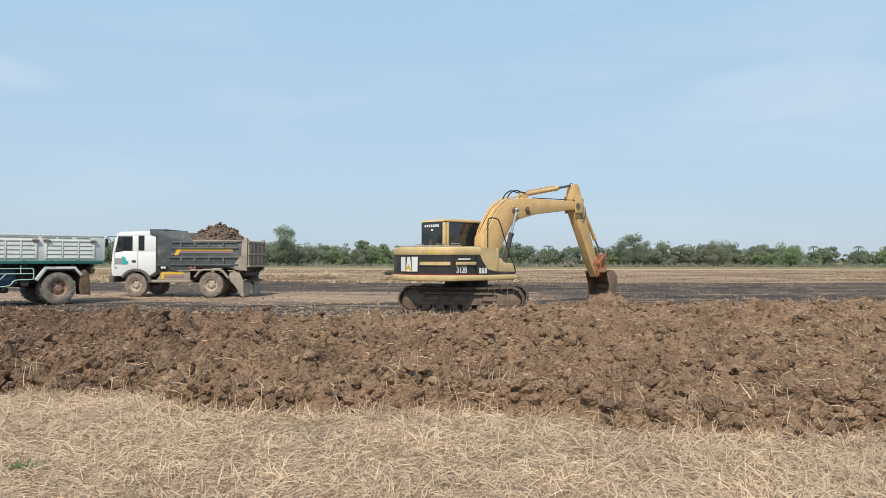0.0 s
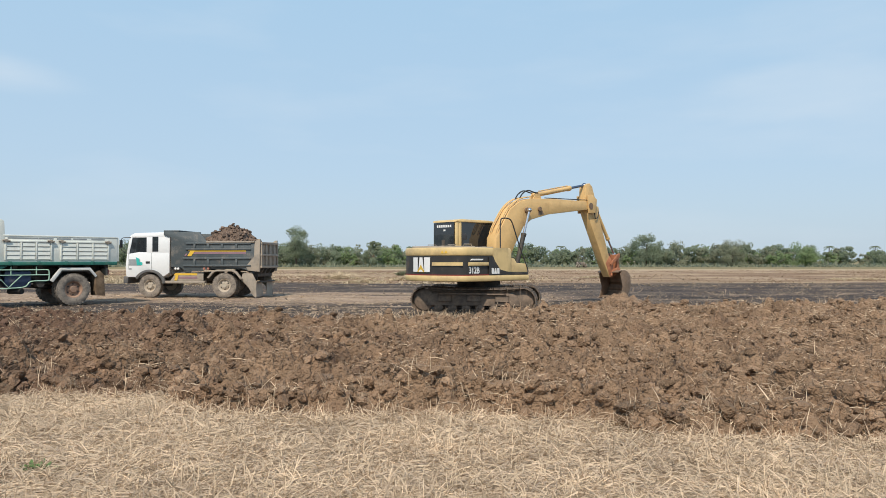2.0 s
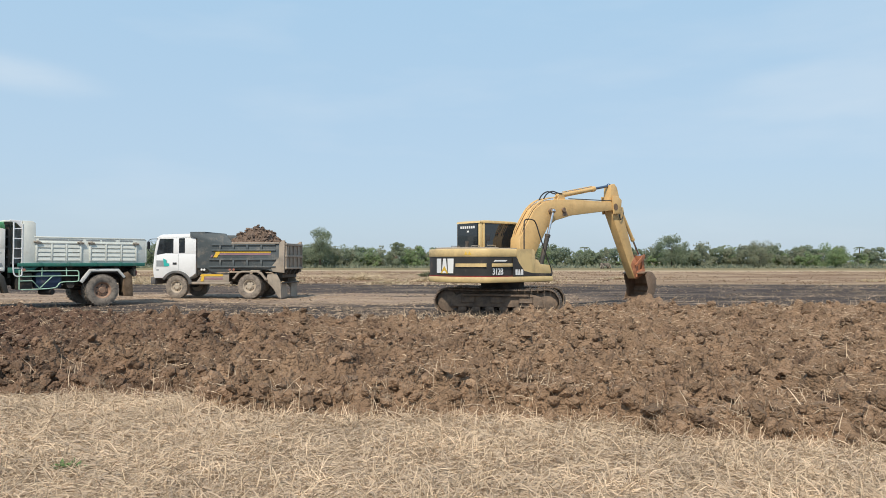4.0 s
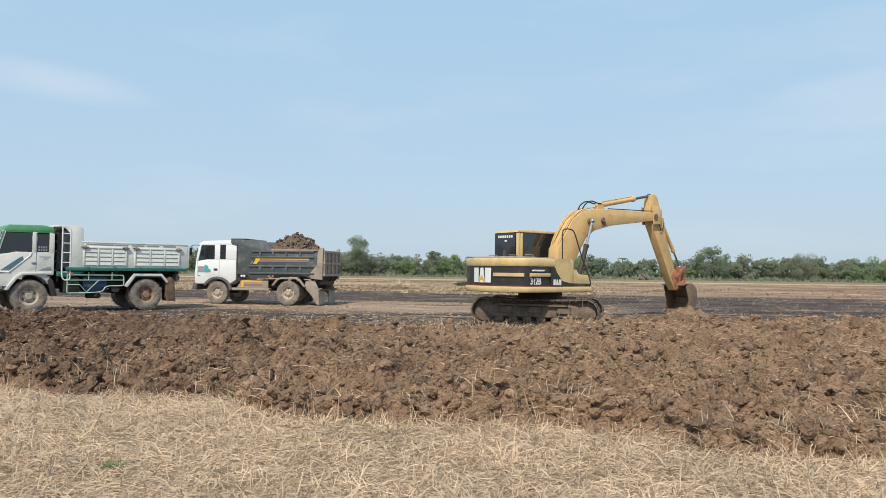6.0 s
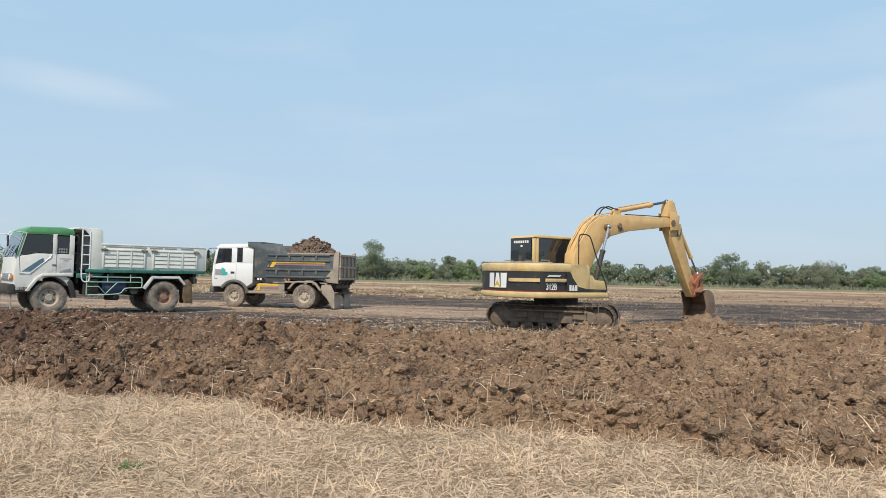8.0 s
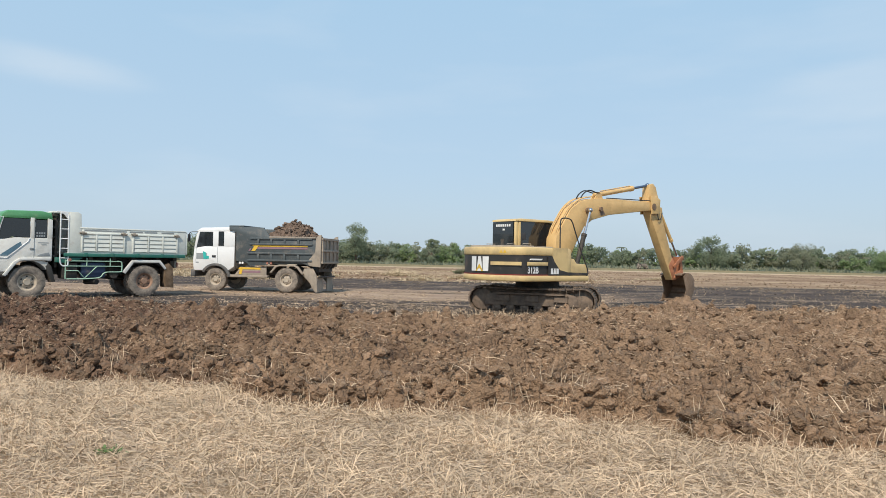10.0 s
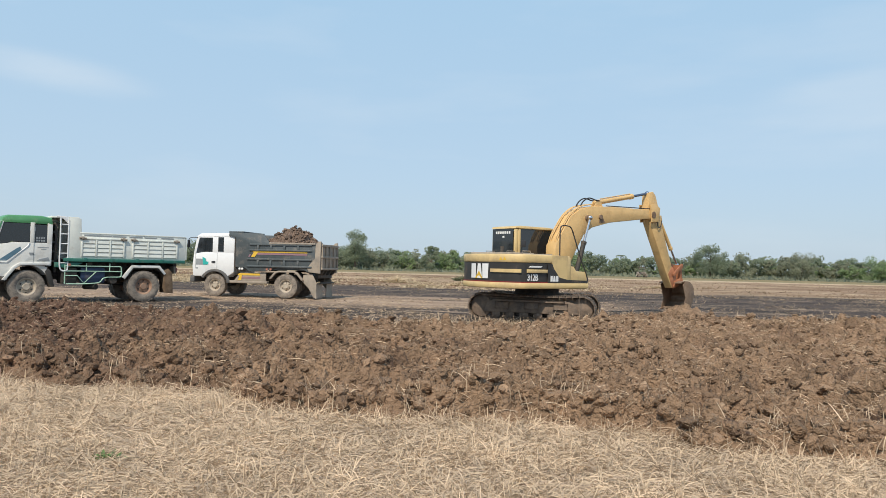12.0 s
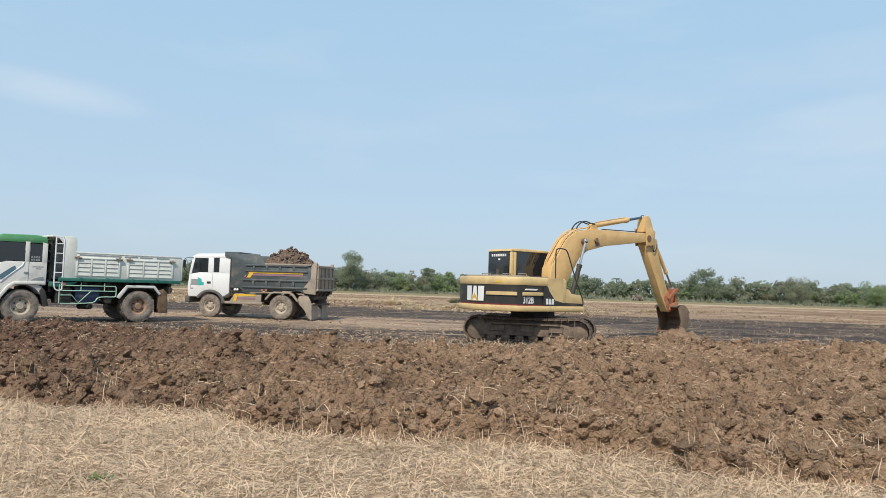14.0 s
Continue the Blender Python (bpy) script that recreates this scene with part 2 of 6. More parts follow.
def rod(bm, a, b, r, n=14, r2=None):
    a, b = Vector(a), Vector(b)
    q = (b - a).to_track_quat("Z", "Y").to_matrix().to_4x4()
    bmesh.ops.create_cone(bm, cap_ends=True, segments=n, radius1=r, radius2=r if r2 is None else r2, depth=(b - a).length, matrix=Matrix.Translation((a + b) / 2) @ q)
    return bm


def tube(bm, pts, r, n=7, closed=False):
    """A bent tube through points."""
    pts = [Vector(p) for p in pts]
    rings = []
    for i, p in enumerate(pts):
        if closed:
            d = pts[(i + 1) % len(pts)] - pts[i - 1]
        else:
            d = pts[min(i + 1, len(pts) - 1)] - pts[max(i - 1, 0)]
        q = d.to_track_quat("Z", "Y")
        rings.append([bm.verts.new(p + q @ Vector((r * math.cos(2 * math.pi * k / n), r * math.sin(2 * math.pi * k / n), 0))) for k in range(n)])
    last = len(rings) if closed else len(rings) - 1
    for i in range(last):
        a, b = rings[i], rings[(i + 1) % len(rings)]
        off = min(range(n), key=lambda o: (b[o].co - a[0].co).length)
        for k in range(n):
            bm.faces.new((a[k], a[(k + 1) % n], b[(k + 1 + off) % n], b[(k + off) % n]))
    if not closed:
        bm.faces.new(rings[0][::-1])
        bm.faces.new(rings[-1])
    return bm


def curve(pts, steps=6):
    """Points of a smooth line through the given ones."""
    p = [Vector(q) for q in pts]
    p = [2 * p[0] - p[1]] + p + [2 * p[-1] - p[-2]]
    out = []
    for i in range(1, len(p) - 2):
        for k in range(steps):
            t = k / steps
            a, b, c, d = p[i - 1], p[i], p[i + 1], p[i + 2]
            out.append(0.5 * (2 * b + (c - a) * t + (2 * a - 5 * b + 4 * c - d) * t * t + (3 * b - a - 3 * c + d) * t ** 3))
    return out + [p[-2]]


def lathe(bm, profile, n=32, y=0.0, capped=True):
    """A profile of (radius, along) turned about the y axis."""
    rings = [[bm.verts.new((r * math.cos(2 * math.pi * k / n), y + a, r * math.sin(2 * math.pi * k / n))) for k in range(n)] for r, a in profile]
    for a, b in zip(rings, rings[1:]):
        for k in range(n):
            bm.faces.new((a[k], a[(k + 1) % n], b[(k + 1) % n], b[k]))
    if capped:
        bm.faces.new(rings[0])
        bm.faces.new(rings[-1][::-1])
    return bm


def wheel(parent, x, y, z, radius, width, outside, rim_mat, lugs=30, name="wheel"):
    """A road wheel whose outer face looks along outside * y."""
    s = outside
    bm = bmesh.new()
    rr = radius * 0.53
    lathe(bm, [(0.02, s * width * 0.34), (rr * 0.34, s * width * 0.36), (rr * 0.40, s * width * 0.20), (rr * 0.74, s * width * 0.10), (rr * 0.86, s * width * 0.22), (rr * 0.92, s * width * 0.40), (rr * 1.0, s * width * 0.42), (rr * 1.0, -s * width * 0.42), (0.02, -s * width * 0.3)], 32)
    for k in range(8):
        a = 2 * math.pi * k / 8
        rod(bm, (rr * 0.5 * math.cos(a), s * width * 0.14, rr * 0.5 * math.sin(a)), (rr * 0.5 * math.cos(a), s * width * 0.28, rr * 0.5 * math.sin(a)), 0.018, 6)
    w = part(name, bm, rim_mat, parent, "dusty steel rim", Matrix.Translation((x, y, z)))
    for k in range(6):
        a = 2 * math.pi * (k + 0.5) / 6
        c = Vector((rr * 0.62 * math.cos(a), 0, rr * 0.62 * math.sin(a)))
        part("hand_hole", rod(bmesh.new(), c + Vector((0, s * width * 0.10, 0)), c + Vector((0, s * width * 0.155, 0)), rr * 0.1, 10), m_chassis, w)
    bm = bmesh.new()
    h = width / 2
    lathe(bm, [(rr * 0.98, h * 0.80), (rr * 1.06, h * 0.95), (radius * 0.72, h * 1.06), (radius * 0.88, h * 1.0), (radius * 0.962, h * 0.86), (radius * 0.978, h * 0.5), (radius * 0.978, -h * 0.5), (radius * 0.962, -h * 0.86), (radius * 0.88, -h), (radius * 0.72, -h * 1.06), (rr * 1.06, -h * 0.95), (rr * 0.98, -h * 0.8)], 40, capped=False)
    for k in range(lugs):
        for side in (-1, 1):
            a = 360 * (k + 0.25 * side) / lugs
            box(bm, radius * 0.94, radius * (0.992 if lugs < 35 else 0.984), h * 0.08 if side > 0 else -h * 0.97, h * 0.97 if side > 0 else -h * 0.08, -radius * 0.05, radius * 0.05, m=pose(0, 0, 0, 0, a, 0))
    part("tyre", bm, m_rubber, w, "dusty black tyre")
    return w


# ---- excavator ----
def excavator(m):
    ex = thing("excavator", m, "dusty yellow tracked excavator with black side band digging soil", "excavator")
    low = pose(0, 0, 0, 0, 0, -54)          # the undercarriage stands turned under the house

    def track_line(n=44, r=0.345, half=1.36):
        """Even steps round the track: place and angle."""
        total = 4 * half + 2 * math.pi * r
        for k in range(n):
            s = total * k / n
            if s < 2 * half:
                yield (-half + s, 0.0, 0.0)
            elif s < 2 * half + math.pi * r:
                a = (s - 2 * half) / r
                yield (half + r * math.sin(a), r - r * math.cos(a), -math.degrees(a))
            elif s < 4 * half + math.pi * r:
                x = half - (s - 2 * half - math.pi * r)
                yield (x, 2 * r - 0.035 * (1 - (x / half) ** 2), 180.0)
            else:
                a = (s - 4 * half - math.pi * r) / r
                yield (-half - r * math.sin(a), r + r * math.cos(a), 180 - math.degrees(a))

    bm = bmesh.new()                        # one grouser shoe, shared by all
    box(bm, -0.078, 0.078, -0.25, 0.25, 0.0, 0.028)
    for x in (-0.06, 0.0, 0.055):
        box(bm, x - 0.010, x + 0.010, -0.25, 0.25, -0.024, 0.002)
    shoe = bpy.data.meshes.new("track_shoe")
    bm.to_mesh(shoe)
    bm.free()
    shoe.materials.append(m_steel)
    for side in (-1, 1):
        y = side * 0.995
        bm = bmesh.new()
        slab(bm, [(-1.28, 0.22), (1.28, 0.22), (1.2, 0.5), (0.95, 0.58), (-0.95, 0.58), (-1.2, 0.5)], y - 0.16, y + 0.16, 0.02)
        for x in (-0.95, -0.15, 0.62):
            box(bm, x, x + 0.36, y + side * 0.12, y + side * 0.2, 0.34, 0.50, 0.015)
        box(bm, -0.9, 0.9, y + side * 0.15, y + side * 0.24, 0.52, 0.57, 0.01)
        frame_part = part("track_frame", bm, m_steel, ex, "mud-caked steel track frame", low)
        for x, r, nm in ((-1.36, 0.29, "sprocket"), (1.36, 0.28, "idler")):
            bm = bmesh.new()
            lathe(bm, [(0.05, 0.15), (0.12, 0.15), (0.14, 0.09), (r * 0.75, 0.07), (r * 0.8, 0.1), (r, 0.09), (r, -0.09), (0.05, -0.15)], 24)
            if nm == "sprocket":
                for k in range(11):
                    box(bm, r - 0.02, r + 0.05, -0.03, 0.03, -0.035, 0.035, m=pose(0, 0, 0, 0, 360 * k / 11, 0))
            part(nm, bm, m_steel, frame_part, m=Matrix.Translation((x, y, 0.375)))
        for k in range(6):
            bm = bmesh.new()
            lathe(bm, [(0.03, 0.17), (0.1, 0.16), (0.12, 0.12), (0.12, -0.12), (0.03, -0.17)], 14)
            part("roller", bm, m_steel, frame_part, m=Matrix.Translation((-0.95 + 0.38 * k, y, 0.155)))
        chain = bmesh.new()
        tube(chain, [(x, y, z + 0.05 if a == 0 else z - 0.02 if a == 180 else z) for x, z, a in track_line(60, 0.31, 1.36)], 0.045, 6, True)
        belt = part("track_chain", chain, m_steel, ex, "muddy steel crawler track", low @ Matrix.Translation((0, 0, 0.03)))
        for x, z, a in track_line():
            ob = new("track_shoe", shoe)
            ob.parent = belt
            ob.matrix_basis = Matrix.Translation((x, y, z - 0.005)) @ pose(0, 0, 0, 0, a, 0)
    bm = bmesh.new()
    box(bm, -0.75, 0.75, -0.85, 0.85, 0.36, 0.62, 0.04)
    slab(bm, [(-0.85, 0.45), (0.85, 0.45), (0.6, 0.68), (-0.6, 0.68)], -0.6, 0.6, 0.03)
    part("carbody", bm, m_steel, ex, "muddy steel undercarriage frame", low)
    bm = bmesh.new()
    rod(bm, (0, 0, 0.6), (0, 0, 0.9), 0.62, 36)
    rod(bm, (0, 0, 0.66), (0, 0, 0.74), 0.68, 36)
    part("turntable", bm, m_chassis, ex, "dark greasy slewing ring")

    # the house, from a plan with a round tail
    R = 2.12

    def plan(grow=0.0, front=0.72, far=0.95):
        pts = [(-(R + grow) * math.cos(radians(a)), (R + grow) * math.sin(radians(a))) for a in range(-30, 31, 5)]
        w = 1.2 + grow
        return [(front, -w)] + [(-1.62, -w), (-1.73, -w + 0.03)] + pts + [(-1.73, w - 0.03), (-1.62, w), (far, w), (far, 0.22), (front, 0.22)]

    bm = bmesh.new()
    slab(bm, plan(0.03, 0.76, 1.1), 0.89, 1.06, 0.05, "z")
    part("lower_skirt", bm, m_yellow, ex, "yellow rounded lower skirt")
    bm = bmesh.new()
    slab(bm, plan(-0.01, -0.3, -0.3), 1.055, 1.57, 0.0, "z")
    tail = part("black_band", bm, m_black, ex, "black painted band round the tail")
    bm = bmesh.new()
    slab(bm, plan(0.015, -0.3, -0.3), 1.565, 1.79, 0.05, "z")
    part("hood", bm, m_yellow, ex, "yellow engine hood")
    bm = bmesh.new()
    slab(bm, plan(0.012, -0.5, -0.5), 1.052, 1.075, 0.0, "z")
    part("red_pinstripe", bm, m_redstripe, tail)
    # right-hand boxes in front of the hood: tool box, tank, step
    bm = bmesh.new()
    slab(bm, [(-0.31, 1.05), (0.06, 1.05), (0.06, 1.72), (0.0, 1.78), (-0.31, 1.78)], -1.21, -0.42, 0.03)
    part("fuel_tank", bm, m_yellow, ex, "dusty yellow fuel tank box")
    bm = bmesh.new()
    slab(bm, [(0.05, 1.05), (0.74, 1.05), (0.74, 1.3), (0.68, 1.36), (0.3, 1.38), (0.2, 1.5), (0.05, 1.52)], -1.19, -0.45, 0.025)
    part("tool_box", bm, m_yellow, ex, "yellow tool box and step")
    bm = bmesh.new()
    slab(bm, [(-0.86, 1.56), (-0.86, 1.06), (0.72, 1.06), (0.72, 1.12), (-0.1, 1.14), (-0.41, 1.2), (-0.62, 1.42), (-0.70, 1.56)], -1.222, -1.211)
    part("side_decal", bm, m_black, ex, "black side decal")
    bm = bmesh.new()
    slab(bm, [(-0.70, 1.565), (-0.62, 1.42), (-0.41, 1.2), (-0.1, 1.14), (-0.1, 1.785), (-0.70, 1.785)], -1.219, -1.18, 0.0)
    part("side_door", bm, m_yellow, ex, "yellow side door")
    # ridged yellow bar round the tail and along the side
    bm = bmesh.new()
    slab(bm, [(-1.62, 1.31), (-0.88, 1.31), (-0.88, 1.40), (-1.62, 1.40)], -1.235, -1.18, 0.012)
    outer = [(-(R + 0.02) * math.cos(radians(a)), (R + 0.02) * math.sin(radians(a))) for a in range(-33, -8, 3)]
    inner = [(-(R - 0.05) * math.cos(radians(a)), (R - 0.05) * math.sin(radians(a))) for a in range(-33, -8, 3)]
    slab(bm, outer + inner[::-1], 1.31, 1.40, 0.0, "z")
    part("yellow_bar", bm, m_yellow, tail, "raised yellow bar")

    def on_tail(bm, a0, a1, z0, z1, top=1.0, shift=0.0):
        """A patch laid on the round tail between two angles; top narrows its upper edge."""
        rows = []
        for z, f in ((z0, 1.0), (z1, top)):
            mid, h = (a0 + a1) / 2 + shift * (z - z0), (a1 - a0) / 2 * f
            rows.append([bm.verts.new((-(R + 0.004) * math.cos(radians(a)), (R + 0.004) * math.sin(radians(a)), z)) for a in np.linspace(mid - h, mid + h, 5)])
        for k in range(4):
            bm.faces.new((rows[0][k], rows[0][k + 1], rows[1][k + 1], rows[1][k]))

    bm = bmesh.new()
    on_tail(bm, 6.4, 12.6, 1.14, 1.53)
    on_tail(bm, -0.8, 5.8, 1.14, 1.53, 0.5)
    on_tail(bm, -6.6, -1.2, 1.14, 1.53, 1.15)
    part("emblem", bm, m_pale, tail, "white block emblem")
    bm = bmesh.new()
    bm.faces.new([bm.verts.new((-(R + 0.008) * math.cos(radians(a)), (R + 0.008) * math.sin(radians(a)), z)) for a, z in ((-1.6, 1.135), (7.2, 1.135), (2.6, 1.34))])
    part("emblem_triangle", bm, m_sun, tail)
    bm = bmesh.new()
    box(bm, -0.76, -0.68, -1.227, -1.2215, 1.09, 1.24)
    slab(bm, [(-0.665, 1.09), (-0.56, 1.09), (-0.59, 1.24), (-0.635, 1.24)], -1.227, -1.2215)
    box(bm, -0.545, -0.46, -1.227, -1.2215, 1.09, 1.24)
    part("emblem", bm, m_pale, ex, "white block emblem")
    # model number in the built-in font
    fo = bpy.data.curves.new("number", "FONT")
    fo.body, fo.size, fo.extrude, fo.align_x = "312B", 0.24, 0.003, "LEFT"
    fo.offset = 0.006
    tmp = new("number", fo)
    dg = bpy.context.evaluated_depsgraph_get()
    me = bpy.data.meshes.new_from_object(tmp.evaluated_get(dg))
    bpy.data.objects.remove(tmp)
    me.materials.clear()
    me.materials.append(m_pale)
    num = new("model_number", me)
    num.parent = tail
    num.matrix_basis = Matrix.Translation((-1.60, -1.197, 1.11)) @ pose(0, 0, 0, 90, 0, 0) @ Matrix.Diagonal((0.8, 1, 1, 1))
    tagged(num, "white model number")
    bm = bmesh.new()
    slab(bm, [(-1.55, 1.45), (-1.12, 1.45), (-1.06, 1.49), (-1.49, 1.49)], -1.216, -1.19)
    part("decal_bar", bm, m_pale, tail)
    bm = bmesh.new()
    for a in (-22, -19):
        vs = [bm.verts.new((-(R + 0.02) * math.cos(radians(b)), (R + 0.02) * math.sin(radians(b)), z)) for b, z in ((a, 1.63), (a + 2.6, 1.63), (a + 1.3, 1.72))]
        bm.faces.new(vs)
    part("warning_sticker", bm, m_sun, ex, "yellow warning stickers")
    # engine top clutter
    bm = bmesh.new()
    box(bm, -1.75, -0.85, -0.7, 0.9, 1.78, 1.84, 0.02)
    box(bm, -0.8, -0.45, -1.0, 0.1, 1.78, 1.82, 0.015)
    for y in (-0.9, -0.3, 0.5):
        tube(bm, [(-1.5, y, 1.78), (-1.5, y, 1.88), (-1.2, y, 1.88), (-1.2, y, 1.78)], 0.013, 6)
    part("hood_lid", bm, m_dusty, ex, "dusty hood lid with grab handles")
    bm = bmesh.new()
    rod(bm, (-1.2, 0.2, 1.8), (-1.2, 0.2, 2.02), 0.05, 12)
    part("exhaust_pipe", bm, m_chassis, ex, "black exhaust stub")

    # cab, on the far side of the boom
    x0, x1, y0, y1, z0, z1 = -0.66, 0.92, 0.24, 1.2, 1.0, 2.6
    bm = bmesh.new()
    box(bm, x0, x1, y0, y1, z0, 1.74, 0.03)
    for x, w in ((x0, 0.10), (x0 + 0.12, 0.09), (x1 - 0.09, 0.09)):
        for y in (y0, y1 - 0.07):
            box(bm, x, x + w, y, y + 0.07, 1.72, z1 - 0.06, 0.012)
    box(bm, x0, x1, y0, y0 + 0.05, 1.72, 1.82, 0.01)
    part("cab_body", bm, m_yellow, ex, "dusty yellow operator cab shell")
    bm = bmesh.new()
    slab(bm, [(x0 - 0.02, z1 - 0.05), (x1 + 0.02, z1 - 0.05), (x1 - 0.02, z1 + 0.01), (x1 - 0.25, z1 + 0.03), (x0 + 0.2, z1 + 0.03), (x0, z1)], y0 - 0.02, y1 + 0.02, 0.025)
    part("cab_roof", bm, m_yellow, ex, "yellow cab roof")
    bm = bmesh.new()
    box(bm, x0 + 0.22, x1 - 0.1, y0 + 0.012, y0 + 0.022, 1.8, z1 - 0.055)
    part("side_window", bm, m_glass, ex, "dark tinted side window")
    bm = bmesh.new()
    box(bm, x0 - 0.008, x0 + 0.004, y0 + 0.09, y1 - 0.02, 1.76, z1 - 0.06)
    back = part("rear_window", bm, m_glass, ex, "dark tinted rear window")
    bm = bmesh.new()
    for k in range(7):
        part("sticker", box(bmesh.new(), x0 - 0.014, x0 - 0.0085, y0 + 0.2 + 0.09 * k, y0 + 0.26 + 0.09 * k, z1 - 0.2, z1 - 0.13), m_pale, back, "small white sticker mark")
    box(bm, x0 - 0.014, x0 - 0.0085, y0 + 0.44, y0 + 0.52, z1 - 0.31, z1 - 0.26)
    part("sticker", bm, m_pale, back, "small white sticker mark")
    bm = bmesh.new()
    box(bm, x1 - 0.006, x1 + 0.006, y0 + 0.08, y1 - 0.08, 1.2, z1 - 0.1)
    part("windscreen", bm, m_glass, ex, "dark front window")
    bm = bmesh.new()
    box(bm, x0 + 0.24, x1 - 0.12, y1 - 0.02, y1 - 0.008, 1.8, z1 - 0.055)
    part("door_window", bm, m_glass, ex, "dark door window")
    bm = bmesh.new()
    box(bm, -0.3, 0.15, 0.5, 0.95, 1.5, 1.78, 0.05)
    box(bm, -0.38, -0.25, 0.52, 0.93, 1.7, 2.3, 0.05)
    part("driver_seat", bm, m_hose, ex, "dark operator seat")
    # guard rail beside the boom
    bm = bmesh.new()
    tube(bm, curve([(-0.33, -1.14, 1.72), (-0.33, -1.14, 2.25), (-0.32, -1.14, 2.52), (-0.24, -1.14, 2.60), (0.0, -1.14, 2.60), (0.14, -1.14, 2.52), (0.3, -1.14, 2.2), (0.52, -1.16, 1.7), (0.72, -1.2, 1.26), (0.75, -1.2, 1.1), (0.66, -1.2, 1.02)], 5), 0.018, 7)
    part("hand_rail", bm, m_hose, ex, "black bent-tube hand rail")
    bm = bmesh.new()
    tube(bm, curve([(-0.62, 0.1, 1.78), (-0.64, 0.0, 2.0), (-0.66, -0.08, 2.1)], 4), 0.012, 6)
    box(bm, -0.72, -0.68, -0.2, -0.04, 2.02, 2.2, 0.01)
    part("mirror", bm, m_hose, ex, "black rear-view mirror")

    # boom, stick and bucket
    bm = bmesh.new()
    boom_line = [(0.5, 1.3), (0.9, 1.3), (1.05, 1.6), (1.32, 2.02), (1.64, 2.47), (2.0, 2.69), (2.8, 2.88), (4.86, 3.13), (5.1, 3.15), (5.17, 3.27), (5.08, 3.37), (4.77, 3.41), (3.0, 3.385), (2.0, 3.33), (1.47, 3.22), (1.04, 2.97), (0.77, 2.6), (0.42, 2.1), (0.4, 1.6)]
    slab(bm, boom_line, -0.3, 0.08, 0.02)
    boom = part("boom", bm, m_ochre, ex, "curved yellow steel boom")
    bm = bmesh.new()
    for y in (-0.335, 0.115):
        slab(bm, [(0.5, 1.2), (0.95, 1.2), (0.85, 1.65), (0.62, 1.72), (0.45, 1.55)], y - 0.025, y + 0.025, 0.01)
    part("boom_bracket", bm, m_yellow, ex, "yellow boom foot bracket")
    for x, z, r in ((1.75, 2.96, 0.085), (2.35, 3.03, 0.07), (5.0, 3.26, 0.11), (0.7, 1.48, 0.1)):
        part("pivot_pin", rod(bmesh.new(), (x, -0.36, z), (x, 0.14, z), r, 16), m_bucket, boom, "worn steel pin")
    bm = bmesh.new()
    slab(bm, [(2.32, 2.84), (2.58, 2.88), (2.5, 3.0), (2.32, 3.02)], -0.308, -0.29)
    part("oil_stain_plate", bm, m_bucket, boom)
    stick_line = [(4.88, 3.98), (4.84, 3.5), (4.93, 3.0), (5.94, 1.27), (6.22, 0.88), (6.40, 0.88), (6.42, 1.05), (6.27, 1.42), (5.58, 2.98), (5.40, 3.5), (5.22, 3.92), (5.08, 4.03)]
    bm = bmesh.new()
    slab(bm, stick_line, -0.25, 0.03, 0.02)
    slab(bm, [(4.84, 3.6), (4.9, 3.02), (5.3, 3.05), (5.35, 3.5), (5.12, 3.62)], -0.345, -0.30, 0.01)
    slab(bm, [(4.84, 3.6), (4.9, 3.02), (5.3, 3.05), (5.35, 3.5), (5.12, 3.62)], 0.08, 0.125, 0.01)
    stick = part("stick", bm, m_ochre, ex, "yellow steel dipper stick")
    bm = bmesh.new()
    slab(bm, [(5.98, 1.35), (6.24, 0.87), (6.42, 0.87), (6.46, 1.05), (6.40, 1.42), (6.2, 1.6)], -0.262, 0.042, 0.012)
    part("stick_end", bm, m_orange, stick, "worn orange stick nose")

    def ram(name, a, b, share, r, y, rodmat, owner, tone):
        a, b = Vector((a[0], y, a[1])), Vector((b[0], y, b[1]))
        mid = a.lerp(b, share)
        bm = bmesh.new()
        rod(bm, a, mid, r, 16)
        rod(bm, a.lerp(mid, 0.94), mid.lerp(b, 0.02), r * 1.18, 16)
        rod(bm, a.lerp(mid, 0.01), a.lerp(mid, 0.06), r * 1.12, 16)
        bmesh.ops.create_icosphere(bm, subdivisions=2, radius=r * 1.25, matrix=Matrix.Translation(a))
        tube(bm, [a.lerp(mid, 0.08) + Vector((0, -0.02, r * 1.3)), a.lerp(mid, 0.92) + Vector((0, -0.02, r * 1.3))], r * 0.22, 6)
        c = part(name, bm, tone, ex, "hydraulic cylinder with oily sleeve")
        bm = bmesh.new()
        rod(bm, mid, b, r * 0.55, 14)
        bmesh.ops.create_icosphere(bm, subdivisions=2, radius=r * 1.1, matrix=Matrix.Translation(b))
        part("piston_rod", bm, rodmat, c, "shiny steel piston rod")

    ram("boom_cylinder", (1.18, 1.35), (1.75, 2.96), 0.55, 0.07, -0.42, m_chrome, boom, m_chassis)
    ram("boom_cylinder", (1.18, 1.35), (1.75, 2.96), 0.55, 0.07, 0.20, m_chrome, boom, m_ochre)
    ram("stick_cylinder", (2.4, 3.48), (4.95, 3.96), 0.68, 0.075, -0.11, m_rod, boom, m_ochre)
    ram("bucket_cylinder", (5.60, 3.2), (6.70, 1.66), 0.66, 0.06, -0.11, m_chrome, stick, m_ochre)
    bm = bmesh.new()
